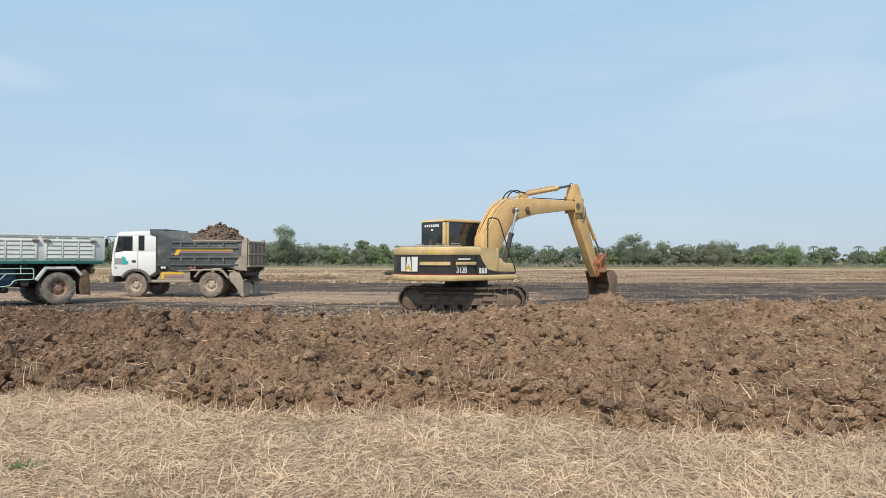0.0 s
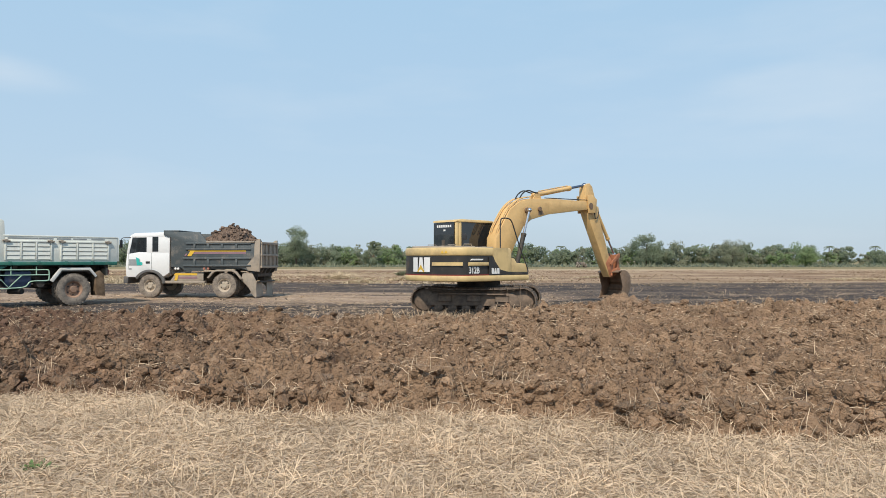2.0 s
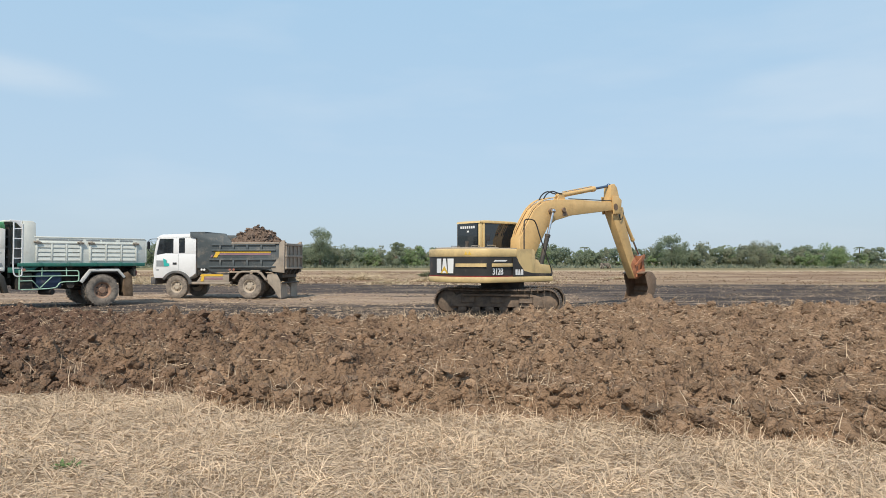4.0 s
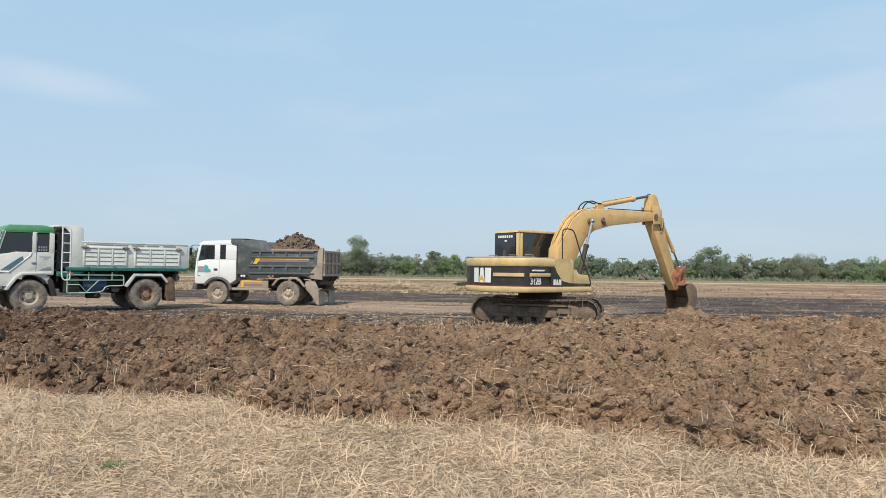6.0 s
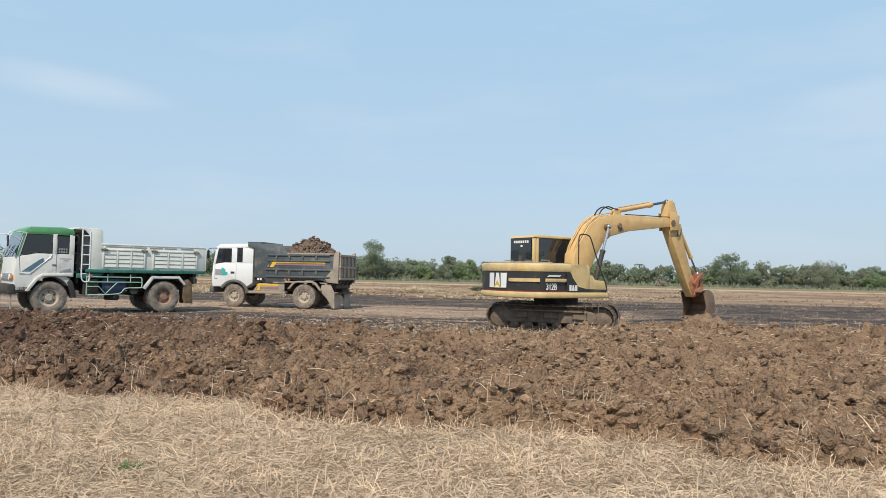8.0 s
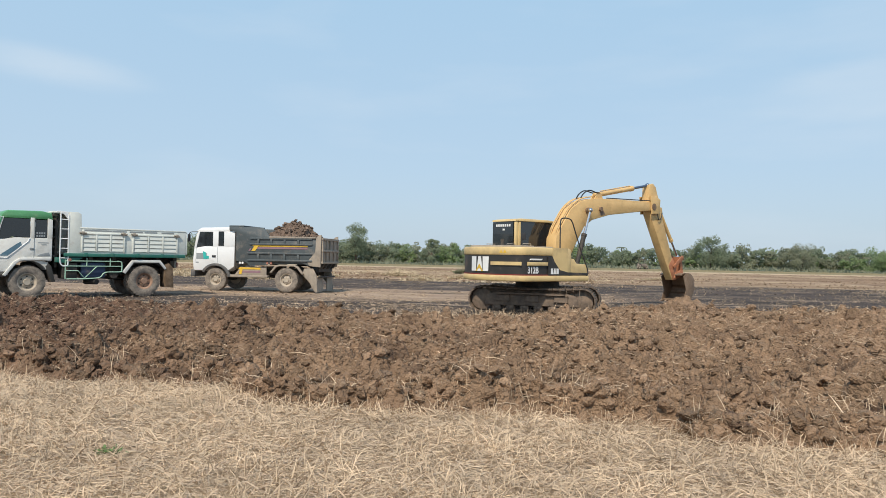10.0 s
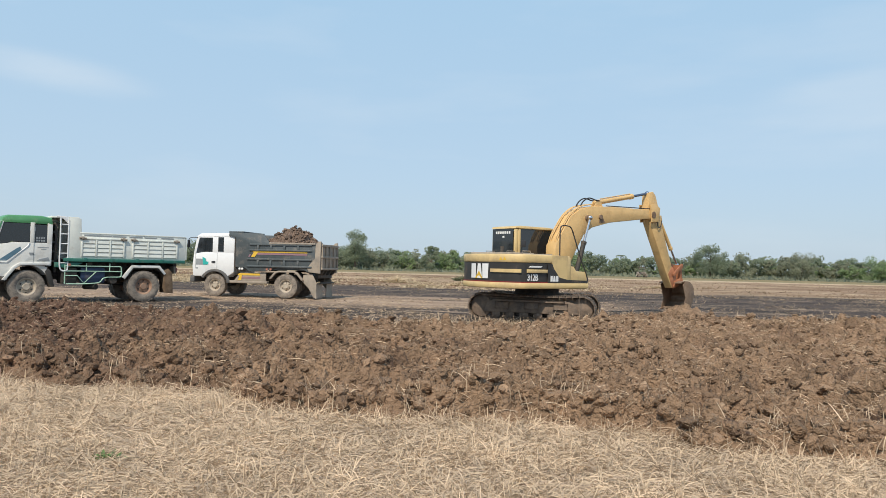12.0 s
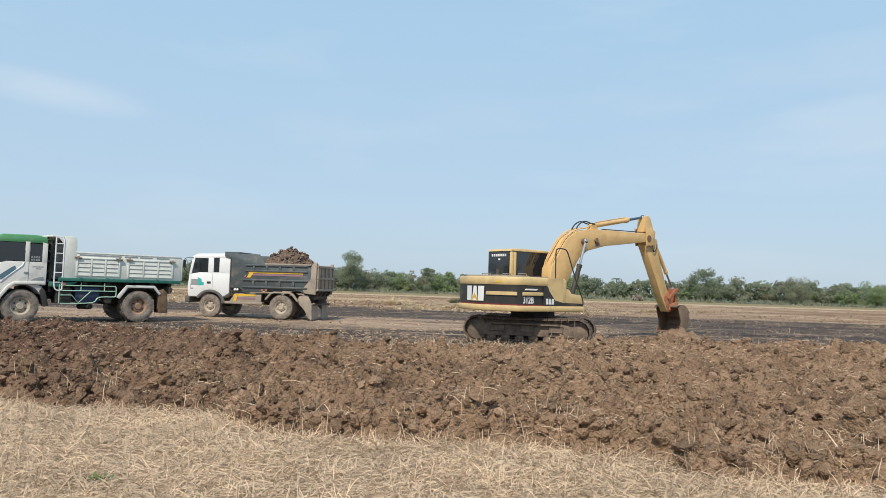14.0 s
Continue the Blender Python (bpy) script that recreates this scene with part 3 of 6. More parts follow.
    slab(bm, [(2.2, 3.32), (2.6, 3.36), (2.48, 3.55), (2.34, 3.54)], -0.2, -0.16)
    slab(bm, [(2.2, 3.32), (2.6, 3.36), (2.48, 3.55), (2.34, 3.54)], -0.06, -0.02)
    part("cylinder_lug", bm, m_ochre, boom)
    bm = bmesh.new()
    slab(bm, [(5.33, 3.3), (5.48, 3.02), (5.68, 3.12), (5.64, 3.28)], -0.2, -0.02, 0.01)
    part("cylinder_lug", bm, m_ochre, stick)
    # bucket links
    bm = bmesh.new()
    for y in (-0.32, 0.07):
        slab(bm, [(6.16, 1.34), (6.22, 1.26), (6.76, 1.58), (6.74, 1.70), (6.66, 1.70)], y, y + 0.03, 0.006)
    part("idler_link", bm, m_orange, ex, "orange bucket link arms")
    bm = bmesh.new()
    slab(bm, [(6.63, 1.66), (6.77, 1.66), (6.86, 1.12), (6.72, 1.06)], -0.24, 0.02, 0.012)
    part("push_link", bm, m_orange, ex, "worn orange bucket link")
    # bucket: a bent shell between two cheeks
    shell = [(6.30, 1.06), (6.62, 1.12), (6.95, 1.08), (7.16, 0.92), (7.22, 0.62), (7.12, 0.36), (6.92, 0.19), (6.62, 0.12), (6.42, 0.11)]
    line = [Vector((p.x, 0, p.y)) for p in curve([(a, b, 0) for a, b in shell], 3)]
    outer = [(p.x, p.z) for p in line]
    inner = []
    for i, p in enumerate(line):
        d = line[min(i + 1, len(line) - 1)] - line[max(i - 1, 0)]
        nrm = Vector((d.z, 0, -d.x)).normalized()
        q = p + nrm * 0.035
        inner.append((q.x, q.z))
    bm = bmesh.new()
    for a, b, c, d in zip(outer, outer[1:], inner[1:], inner):
        vs = [[bm.verts.new((u, y, w)) for u, w in (a, b, c, d)] for y in (-0.62, 0.40)]
        for k in range(4):
            bm.faces.new((vs[0][k], vs[0][(k + 1) % 4], vs[1][(k + 1) % 4], vs[1][k]))
    bmesh.ops.remove_doubles(bm, verts=bm.verts, dist=0.0005)
    bucket = part("bucket", bm, m_bucket, ex, "mud-worn steel digging bucket")
    for y in (-0.645, 0.40):
        bm = bmesh.new()
        slab(bm, [(6.42, 0.98), (6.62, 1.12), (6.95, 1.07), (7.15, 0.92), (7.21, 0.62), (7.11, 0.36), (6.92, 0.19), (6.62, 0.12), (6.44, 0.12), (6.62, 0.5)], y, y + 0.03, 0.005)
        part("cheek_plate", bm, m_bucket, bucket, "worn side plate")
    for k in range(5):
        bm = bmesh.new()
        y = -0.58 + 0.235 * k
        slab(bm, [(6.52, 0.07), (6.52, 0.15), (6.40, 0.14), (6.22, 0.075), (6.38, 0.06)], y - 0.035, y + 0.035, 0.006)
        part("tooth", bm, m_bucket, bucket, "worn steel tooth")
    bm = bmesh.new()
    for y in (-0.3, 0.05):
        slab(bm, [(6.25, 0.92), (6.45, 0.9), (6.9, 1.05), (6.88, 1.2), (6.7, 1.22), (6.35, 1.12)], y - 0.025, y + 0.025, 0.008)
    part("bucket_ear", bm, m_orange, bucket, "worn orange bucket ears")
    pin = Matrix.Translation((6.35, -0.11, 1.05))
    bucket.matrix_basis = pin @ Matrix.Diagonal((0.84, 0.82, 0.93, 1)) @ pin.inverted()
    # hoses
    for k, y in enumerate((-0.26, -0.2, -0.02, 0.04)):
        bm = bmesh.new()
        tube(bm, curve([(0.5, y, 1.75), (0.50, y, 2.25), (0.80, y, 2.72), (1.1, y, 3.06), (1.5, y, 3.29), (2.05, y, 3.40)], 5), 0.018, 6)
        part("boom_pipe", bm, m_ochre, boom)
    for k, y in enumerate((-0.2, -0.03)):
        bm = bmesh.new()
        tube(bm, curve([(1.55, y, 3.30), (1.7, y, 3.47), (1.95, y, 3.58), (2.25, y, 3.54), (2.42, y, 3.54)], 6), 0.02, 6)
        part("hose", bm, m_hose, boom, "black hydraulic hose")
    bm = bmesh.new()
    tube(bm, curve([(2.7, -0.24, 3.395), (3.6, -0.25, 3.42), (4.5, -0.26, 3.44), (4.95, -0.3, 3.42), (5.2, -0.32, 3.1), (5.32, -0.3, 2.86), (5.48, -0.28, 2.92), (5.6, -0.24, 3.1)], 6), 0.016, 6)
    part("hose", bm, m_hose, stick, "black hydraulic hose")
    return ex


excavator(pose(0.61, 20.5, 0.0, 0, 0, 44))


# ---- trucks ----
def louvre_gate(parent, x0, x1, y, z0, z1):
    """A pressed panel of the bed's side: posts, three bays of slats."""
    bm = bmesh.new()
    w = (x1 - x0 - 4 * 0.05) / 3
    box(bm, x0, x1, y - 0.012, y + 0.03, z1 - 0.05, z1, 0.008)
    for k in range(4):
        a = x0 + k * (w + 0.05)
        box(bm, a, a + 0.05, y - 0.012, y + 0.035, z0, z1 - 0.05, 0.008)
    g = part("side_gate", bm, m_grey, parent, "pressed grey steel bay frame")
    for k in range(3):
        a = x0 + 0.05 + k * (w + 0.05)
        for s in range(4):
            bm = bmesh.new()
            z = z0 + 0.02 + s * (z1 - 0.07 - z0) / 4
            h = (z1 - 0.07 - z0) / 4
            slab(bm, [(y, z), (y + 0.03, z + 0.015), (y + 0.012, z + h * 0.85), (y, z + h * 0.85)], a + 0.01, a + w - 0.01, 0.0, "x")
            part("slat", bm, m_grey, g)
    for x in (x0 + 0.04, x1 - 0.04):
        bm = bmesh.new()
        rod(bm, (x - 0.1, y + 0.045, z1 - 0.02), (x + 0.1, y + 0.045, z1 + 0.0), 0.03, 10)
        box(bm, x - 0.04, x + 0.04, y, y + 0.07, z1 - 0.06, z1 + 0.04, 0.01)
        part("latch", bm, m_dusty, g, "dusty steel latch")
    return g


def green_truck(m):
    tr = thing("dump_truck", m, "parked grey six-wheel dump truck with green roof and teal frame", "truck")
    Y = 1.05
    # chassis
    bm = bmesh.new()
    for y in (-0.42, 0.34):
        box(bm, -1.15, 4.2, y, y + 0.08, 0.72, 0.95, 0.01)
    for x in (-0.9, 0.6, 1.6, 2.6, 3.9):
        box(bm, x, x + 0.1, -0.36, 0.36, 0.74, 0.92)
    part("chassis", bm, m_chassis, tr, "black ladder chassis")
    bm = bmesh.new()
    box(bm, -1.2, 2.5, -0.5, 0.5, 0.96, 1.355, 0.02)
    part("subframe", bm, m_chassis, tr, "dark tipping subframe")
    for x in (-1.1, -0.5, 0.3, 0.9, 1.6, 2.3):
        part("cross_bearer", box(bmesh.new(), x, x + 0.12, -0.95, 0.95, 1.2, 1.358, 0.01), m_chassis, tr)
    bm = bmesh.new()
    rod(bm, (0, -0.8, 0.52), (0, 0.8, 0.52), 0.09)
    bmesh.ops.create_icosphere(bm, subdivisions=2, radius=0.22, matrix=Matrix.Translation((0, 0, 0.52)))
    rod(bm, (0.1, 0, 0.55), (2.4, 0, 0.75), 0.06)
    rod(bm, (3.45, -0.8, 0.5), (3.45, 0.8, 0.5), 0.07)
    box(bm, 2.6, 3.4, -0.3, 0.3, 0.55, 1.1, 0.05)
    part("axle", bm, m_chassis, tr, "dirty axles and gearbox")
    for s in (-1, 1):
        wheel(tr, 0, s * (Y - 0.13), 0.52, 0.52, 0.25, s, m_rust)
        wheel(tr, 0, s * (Y - 0.42), 0.52, 0.52, 0.25, s, m_rust)
        wheel(tr, 3.45, s * (Y - 0.13), 0.51, 0.51, 0.25, s, m_rim, 40)
    # bed
    x0, x1, zb, zt = -1.36, 2.02, 1.42, 2.22
    bm = bmesh.new()
    box(bm, x0, x1 + 0.3, -Y + 0.04, Y - 0.04, 1.36, 1.44, 0.01)
    part("bed_floor", bm, m_grey, tr, "grey steel bed floor")
    for s in (-1, 1):
        bm = bmesh.new()
        y0, y1 = (Y - 0.06, Y) if s > 0 else (-Y, -Y + 0.06)
        box(bm, x0, x1, y0, y1, zb - 0.02, zt, 0.012)
        box(bm, x0, x1, y0 - 0.01, y1 + 0.012, zt - 0.035, zt + 0.012, 0.01)
        side = part("side_wall", bm, m_grey, tr, "grey ribbed steel bed side")
        bm = bmesh.new()
        for a in (x0 + 0.42, x0 + 0.98, x0 + 1.46, x0 + 1.98, x0 + 2.42, x0 + 2.84):
            box(bm, a, a + 0.42, s * Y + (0.001 if s > 0 else -0.006), s * Y + (0.006 if s > 0 else -0.001), zt - 0.1, zt - 0.062)
        part("slot", bm, m_smut, side)
        if s > 0:
            louvre_gate(tr, -1.08, 0.42, Y, zb + 0.03, zt - 0.16)
            louvre_gate(tr, 0.66, 1.98, Y, zb + 0.03, zt - 0.16)
        bm = bmesh.new()
        box(bm, x0 + 0.02, x1 + 0.45, s * Y - 0.05, s * Y + 0.045, 1.30, 1.405, 0.006)
        for a in (-0.6, 0.2, 1.0, 1.8):
            box(bm, a, a + 0.1, s * Y + s * 0.045 - 0.015, s * Y + s * 0.045 + 0.015, 1.30, 1.42, 0.004)
        part("bed_rail", bm, m_teal, tr, "teal lower bed rail")
        bm = bmesh.new()
        slab(bm, [(x1 - 0.05, 1.36), (x1 + 0.32, 1.36), (x1 + 0.32, 2.7), (x1 + 0.06, 2.7), (x1 - 0.03, 2.64), (x1 - 0.05, 2.2)], s * (Y - 0.02) - 0.025, s * (Y - 0.02) + 0.025, 0.01)
        part("head_cheek", bm, m_grey, tr, "tall grey headboard cheek")
    bm = bmesh.new()
    box(bm, x1 + 0.05, x1 + 0.12, -Y + 0.05, Y - 0.05, zb, 2.66, 0.01)
    box(bm, x1 + 0.05, x1 + 0.80, -Y + 0.05, Y - 0.05, 2.64, 2.70, 0.02)
    part("headboard", bm, m_grey, tr, "grey headboard with cab shield")
    bm = bmesh.new()
    box(bm, x0 - 0.06, x0, -Y + 0.01, Y - 0.01, zb, zt - 0.02, 0.012)
    for y in (-0.7, 0.0, 0.7):
        box(bm, x0 - 0.1, x0 - 0.05, y - 0.05, y + 0.05, zb, zt - 0.04, 0.01)
    part("tailgate", bm, m_grey, tr, "grey ribbed tailgate")
    # ladder on the headboard
    bm = bmesh.new()
    lx = x1 + 0.36
    tube(bm, curve([(lx + 0.2, Y, 2.64), (lx + 0.2, Y, 1.8), (lx + 0.2, Y, 1.2), (lx + 0.14, Y, 1.02), (lx, Y, 1.02), (lx - 0.03, Y, 1.15), (lx - 0.03, Y, 1.8), (lx - 0.03, Y, 2.6)], 5), 0.022, 7)
    for k in range(5):
        rod(bm, (lx - 0.03, Y, 1.25 + 0.3 * k), (lx + 0.2, Y, 1.25 + 0.3 * k), 0.016, 7)
    part("ladder", bm, m_white, tr, "white tube ladder")
    bm = bmesh.new()
    slab(bm, [(lx - 0.03, 2.45), (lx - 0.03, 2.70), (lx + 0.3, 2.72), (lx + 0.3, 2.68), (lx + 0.12, 2.62)], Y - 0.06, Y - 0.03, 0.01)
    part("shield_cheek", bm, m_white, tr)
    bm = bmesh.new()
    box(bm, 2.62, 2.70, -0.9, 0.9, 0.95, 2.5, 0.02)
    for z in (1.3, 1.6, 1.9, 2.2):
        rod(bm, (2.73, -0.9, z), (2.73, 0.95, z), 0.035, 8)
    part("cab_back_rack", bm, m_chassis, tr, "dark rack behind the cab")
    # rear mudguard, flap, side guard
    for s in (-1, 1):
        bm = bmesh.new()
        slab(bm, [(-0.72, 0.95), (-0.5, 1.22), (0.42, 1.22), (0.72, 0.82), (0.62, 0.76), (0.36, 1.13), (-0.46, 1.13), (-0.66, 0.9)], s * (Y - 0.02) - 0.03, s * (Y - 0.02) + 0.03, 0.012)
        part("mudguard", bm, m_cream, tr, "white bent mudguard bar")
        bm = bmesh.new()
        slab(bm, [(-0.62, 1.0), (-0.42, 1.13), (0.36, 1.13), (0.62, 0.80), (0.56, 0.78), (0.32, 1.09), (-0.4, 1.09), (-0.6, 0.97)], s * 0.75 - 0.25, s * 0.75 + 0.25)
        part("wheel_arch", bm, m_chassis, tr)
        bm = bmesh.new()
        slab(bm, [(-0.98, 0.28), (-0.70, 0.30), (-0.66, 1.06), (-0.80, 1.12), (-0.94, 0.98)], s * 0.78 - 0.26, s * 0.78 + 0.26, 0.015)
        part("mud_flap", bm, m_flap, tr, "brown leathery mud flap")
    bm = bmesh.new()
    y = Y
    tube(bm, curve([(0.78, y, 1.16), (0.74, y, 1.1), (0.74, y, 0.88), (0.80, y, 0.82), (1.25, y, 0.80), (1.42, y, 0.64), (1.9, y, 0.60), (2.38, y, 0.60)], 4), 0.02, 6)
    tube(bm, [(0.76, y, 1.16), (2.42, y, 1.16)], 0.018, 6)
    tube(bm, [(0.76, y, 1.0), (2.42, y, 1.0)], 0.018, 6)
    tube(bm, [(1.5, y, 1.0), (1.86, y, 0.62), (2.06, y, 0.86), (2.4, y, 0.86)], 0.018, 6)
    tube(bm, [(2.42, y, 1.2), (2.42, y, 0.6)], 0.018, 6)
    for a in (1.1, 1.8):
        rod(bm, (a, y, 1.0), (a, y, 1.26), 0.016, 6)
    part("side_guard", bm, m_mint, tr, "pale green tube side guard")
    bm = bmesh.new()
    box(bm, 1.2, 1.95, 0.45, 0.95, 0.62, 1.12, 0.06)
    part("fuel_tank", bm, m_navy, tr, "navy fuel tank")
    bm = bmesh.new()
    box(bm, 2.05, 2.5, 0.45, 0.98, 0.6, 1.1, 0.03)
    rod(bm, (0.95, 0.6, 0.72), (0.95, 0.95, 0.72), 0.12, 14)
    rod(bm, (1.7, 0.5, 0.5), (1.45, 0.9, 0.5), 0.09, 12)
    part("battery_box", bm, m_chassis, tr, "dark battery box")
    bm = bmesh.new()
    slab(bm, [(1.9, 1.27), (2.72, 1.27), (2.72, 1.12), (2.4, 1.1), (2.1, 1.16)], Y - 0.08, Y + 0.0, 0.01)
    part("corner_plate", bm, m_teal, tr)
    bm = bmesh.new()
    rod(bm, (2.3, Y, 1.2), (2.3, Y + 0.02, 1.2), 0.05, 16)
    part("reflector", bm, m_redlens, tr, "dull red round reflector")
    bm = bmesh.new()
    box(bm, -1.12, -1.04, -0.9, 0.9, 0.95, 1.2, 0.01)
    part("rear_beam", bm, m_dusty, tr)
    bm = bmesh.new()
    box(bm, -1.14, -1.1, 0.6, 0.95, 1.0, 1.15, 0.01)
    part("tail_lamp", bm, m_redlens, tr, "dusty red tail lamp")

    # cab
    cf, cb, W = 4.42, 2.80, 1.06
    arch = [(3.0 + 0.45 - 0.58 * math.cos(radians(a)), 0.58 + 0.58 * math.sin(radians(a))) for a in range(30, 151, 15)]
    lower = [(cb, 1.85), (cb, 1.16), (2.9, 1.12)] + arch + [(3.97, 0.72), (cf - 0.02, 0.72), (cf, 1.25), (cf - 0.04, 1.74), (cf - 0.6, 1.85)]
    bm = bmesh.new()
    slab(bm, lower, -W, W, 0.03)
    cab = part("cab_body", bm, m_cream, tr, "dusty white tilt cab")
    for s in (-1, 1):
        y0, y1 = (W - 0.06, W - 0.005) if s > 0 else (-W + 0.005, -W + 0.06)
        for line in ([(cb, 1.8), (cb + 0.14, 1.8), (cb + 0.14, 2.46), (cb, 2.42)], [(3.28, 1.8), (3.40, 1.8), (3.40, 2.46), (3.28, 2.46)], [(cf - 0.13, 1.72), (cf - 0.05, 1.74), (cf - 0.24, 2.46), (cf - 0.32, 2.46)]):
            part("pillar", slab(bmesh.new(), line, y0, y1, 0.01), m_cream, cab)
    bm = bmesh.new()
    slab(bm, [(cb - 0.02, 2.42), (cf - 0.23, 2.42), (cf - 0.28, 2.58), (cf - 0.42, 2.66), (cb + 0.3, 2.68), (cb + 0.02, 2.62)], -W + 0.01, W - 0.01, 0.06)
    part("cab_roof", bm, m_green, tr, "glossy green roof")
    for s in (-1, 1):
        part("pillar_trim", slab(bmesh.new(), [(cf - 0.09, 1.76), (cf - 0.05, 1.76), (cf - 0.24, 2.45), (cf - 0.28, 2.45)], s * W - 0.004, s * W + 0.004), m_green, cab, "green painted pillar edge")
    bm = bmesh.new()
    slab(bm, [(3.41, 1.86), (3.88, 1.88), (4.02, 1.80), (4.28, 1.80), (4.12, 2.42), (3.41, 2.42)], W - 0.035, W - 0.025)
    part("door_window", bm, m_glass, cab, "dark tinted door window")
    bm = bmesh.new()
    slab(bm, [(2.94, 1.86), (3.27, 1.86), (3.27, 2.4), (2.94, 2.4)], W - 0.035, W - 0.025)
    q = part("quarter_window", bm, m_glass, cab, "dark quarter window")
    bm = bmesh.new()
    for k in range(4):
        box(bm, 3.0 + 0.065 * k, 3.045 + 0.065 * k, W - 0.024, W - 0.02, 1.97, 2.03)
        box(bm, 3.0 + 0.065 * k, 3.045 + 0.065 * k, W - 0.024, W - 0.02, 1.89, 1.94)
    part("sticker", bm, m_smut, q, "two rows of pale marks")
    bm = bmesh.new()
    slab(bm, [(cf - 0.045, 1.76), (cf - 0.03, 1.76), (cf - 0.215, 2.44), (cf - 0.23, 2.44)], -W + 0.07, W - 0.07)
    part("windscreen", bm, m_glass, cab, "sloping windscreen")
    bm = bmesh.new()
    box(bm, 2.86, 2.9, -W + 0.1, W - 0.1, 1.9, 2.38)
    part("rear_window", bm, m_glass, cab)
    # door pressing, decals, fender
    for a, b in (((3.30, W + 0.002, 1.24), (3.30, W + 0.002, 2.44)), ((4.26, W + 0.002, 1.24), (4.30, W + 0.002, 1.78))):
        part("door_seam", tube(bmesh.new(), [a, b], 0.008, 5), m_smut, cab)
    bm = bmesh.new()
    slab(bm, [(4.22, 1.30), (4.0, 1.30), (3.62, 1.62), (3.66, 1.72), (3.76, 1.66)], W + 0.001, W + 0.006)
    part("door_decal", bm, m_blue, cab, "faded blue slash decal")
    bm = bmesh.new()
    tube(bm, [(4.28, W + 0.004, 1.24), (4.0, W + 0.004, 1.24), (3.46, W + 0.004, 1.74), (3.42, W + 0.004, 1.84)], 0.016, 6)
    part("door_trim", bm, m_white, cab)
    bm = bmesh.new()
    box(bm, 3.30, 3.42, W, W + 0.02, 1.50, 1.55, 0.006)
    part("door_handle", bm, m_smut, cab, "grey door handle")
    part("decal_bar", box(bmesh.new(), 2.9, 3.2, W, W + 0.005, 1.70, 1.72), m_smut, cab)
    part("decal_bar", box(bmesh.new(), 2.96, 3.1, W, W + 0.005, 1.64, 1.66), m_smut, cab)
    part("side_scoop", slab(bmesh.new(), [(2.86, 1.30), (3.22, 1.30), (3.14, 1.36), (2.9, 1.42)], W, W + 0.014, 0.004), m_smut, cab)
    bm = bmesh.new()
    outer = [(4.12, 0.72), (3.84, 1.12), (3.68, 1.235), (3.1, 1.25), (2.84, 1.25)]
    inner = [(4.03, 0.70), (3.77, 1.06), (3.64, 1.155), (3.1, 1.17), (2.84, 1.16)]
    slab(bm, outer + inner[::-1], W - 0.05, W + 0.05, 0.012)
    part("fender", bm, m_cream, tr, "dusty white wheel fender")
    bm = bmesh.new()
    slab(bm, outer + inner[::-1], -W - 0.05, -W + 0.05, 0.012)
    part("fender", bm, m_cream, tr, "dusty white wheel fender")
    bm = bmesh.new()
    slab(bm, [(2.7, 0.52), (2.82, 0.5), (2.98, 0.98), (2.9, 1.08), (2.82, 1.0)], 0.7, 1.08, 0.01)
    part("mud_flap", bm, m_chassis, tr, "dark front mud flap")
    bm = bmesh.new()
    box(bm, 2.86, 2.98, W - 0.02, W + 0.03, 1.12, 1.18, 0.01)
    part("marker_lamp", bm, m_chassis, cab)
    # front: grille, bumper, lamps, flaps, mirrors
    bm = bmesh.new()
    box(bm, cf - 0.06, cf + 0.03, -0.8, 0.8, 1.02, 1.24, 0.02)
    for z in (1.06, 1.12, 1.18):
        box(bm, cf + 0.02, cf + 0.04, -0.78, 0.78, z, z + 0.03)
    part("grille", bm, m_smut, tr, "grey front grille")
    bm = bmesh.new()
    box(bm, cf - 0.1, cf + 0.14, -W, W, 0.62, 0.92, 0.04)
    box(bm, 3.98, cf, W - 0.2, W, 0.66, 0.86, 0.03)
    part("bumper", bm, m_chassis, tr, "dark dented bumper")
    for s in (-1, 1):
        bm = bmesh.new()
        box(bm, cf - 0.07, cf + 0.05, s * 0.93 - 0.09, s * 0.93 + 0.09, 1.04, 1.2, 0.02)
        part("indicator", bm, m_lamp, tr, "amber corner lamp")
        bm = bmesh.new()
        rod(bm, (cf + 0.02, s * 0.66, 1.12), (cf + 0.06, s * 0.66, 1.12), 0.09, 16)
        part("headlight", bm, m_pale, tr, "round headlight")
        bm = bmesh.new()
        slab(bm, [(0.0, 0.10), (0.16, 0.12), (0.12, 0.72), (0.02, 0.72)], cf + 0.02, cf + 0.05, 0.0, "x")
        for v in bm.verts:
            v.co.y = s * (0.86 + v.co.y)
        part("bumper_flap", bm, m_dusty, tr, "dusty hanging steel flap")
        bm = bmesh.new()
        tube(bm, curve([(cf - 0.22, s * W, 2.46), (cf + 0.04, s * (W + 0.05), 2.48), (cf + 0.18, s * (W + 0.06), 2.4), (cf + 0.2, s * (W + 0.06), 2.0), (cf - 0.02, s * W, 1.82)], 5), 0.016, 6)
        mir = part("mirror_arm", bm, m_white, tr, "white tube mirror arm")
        bm = bmesh.new()
        box(bm, cf + 0.18, cf + 0.22, s * (W + 0.06) - 0.09, s * (W + 0.06) + 0.09, 2.04, 2.36, 0.015)
        part("mirror", bm, m_hose, mir, "black side mirror")
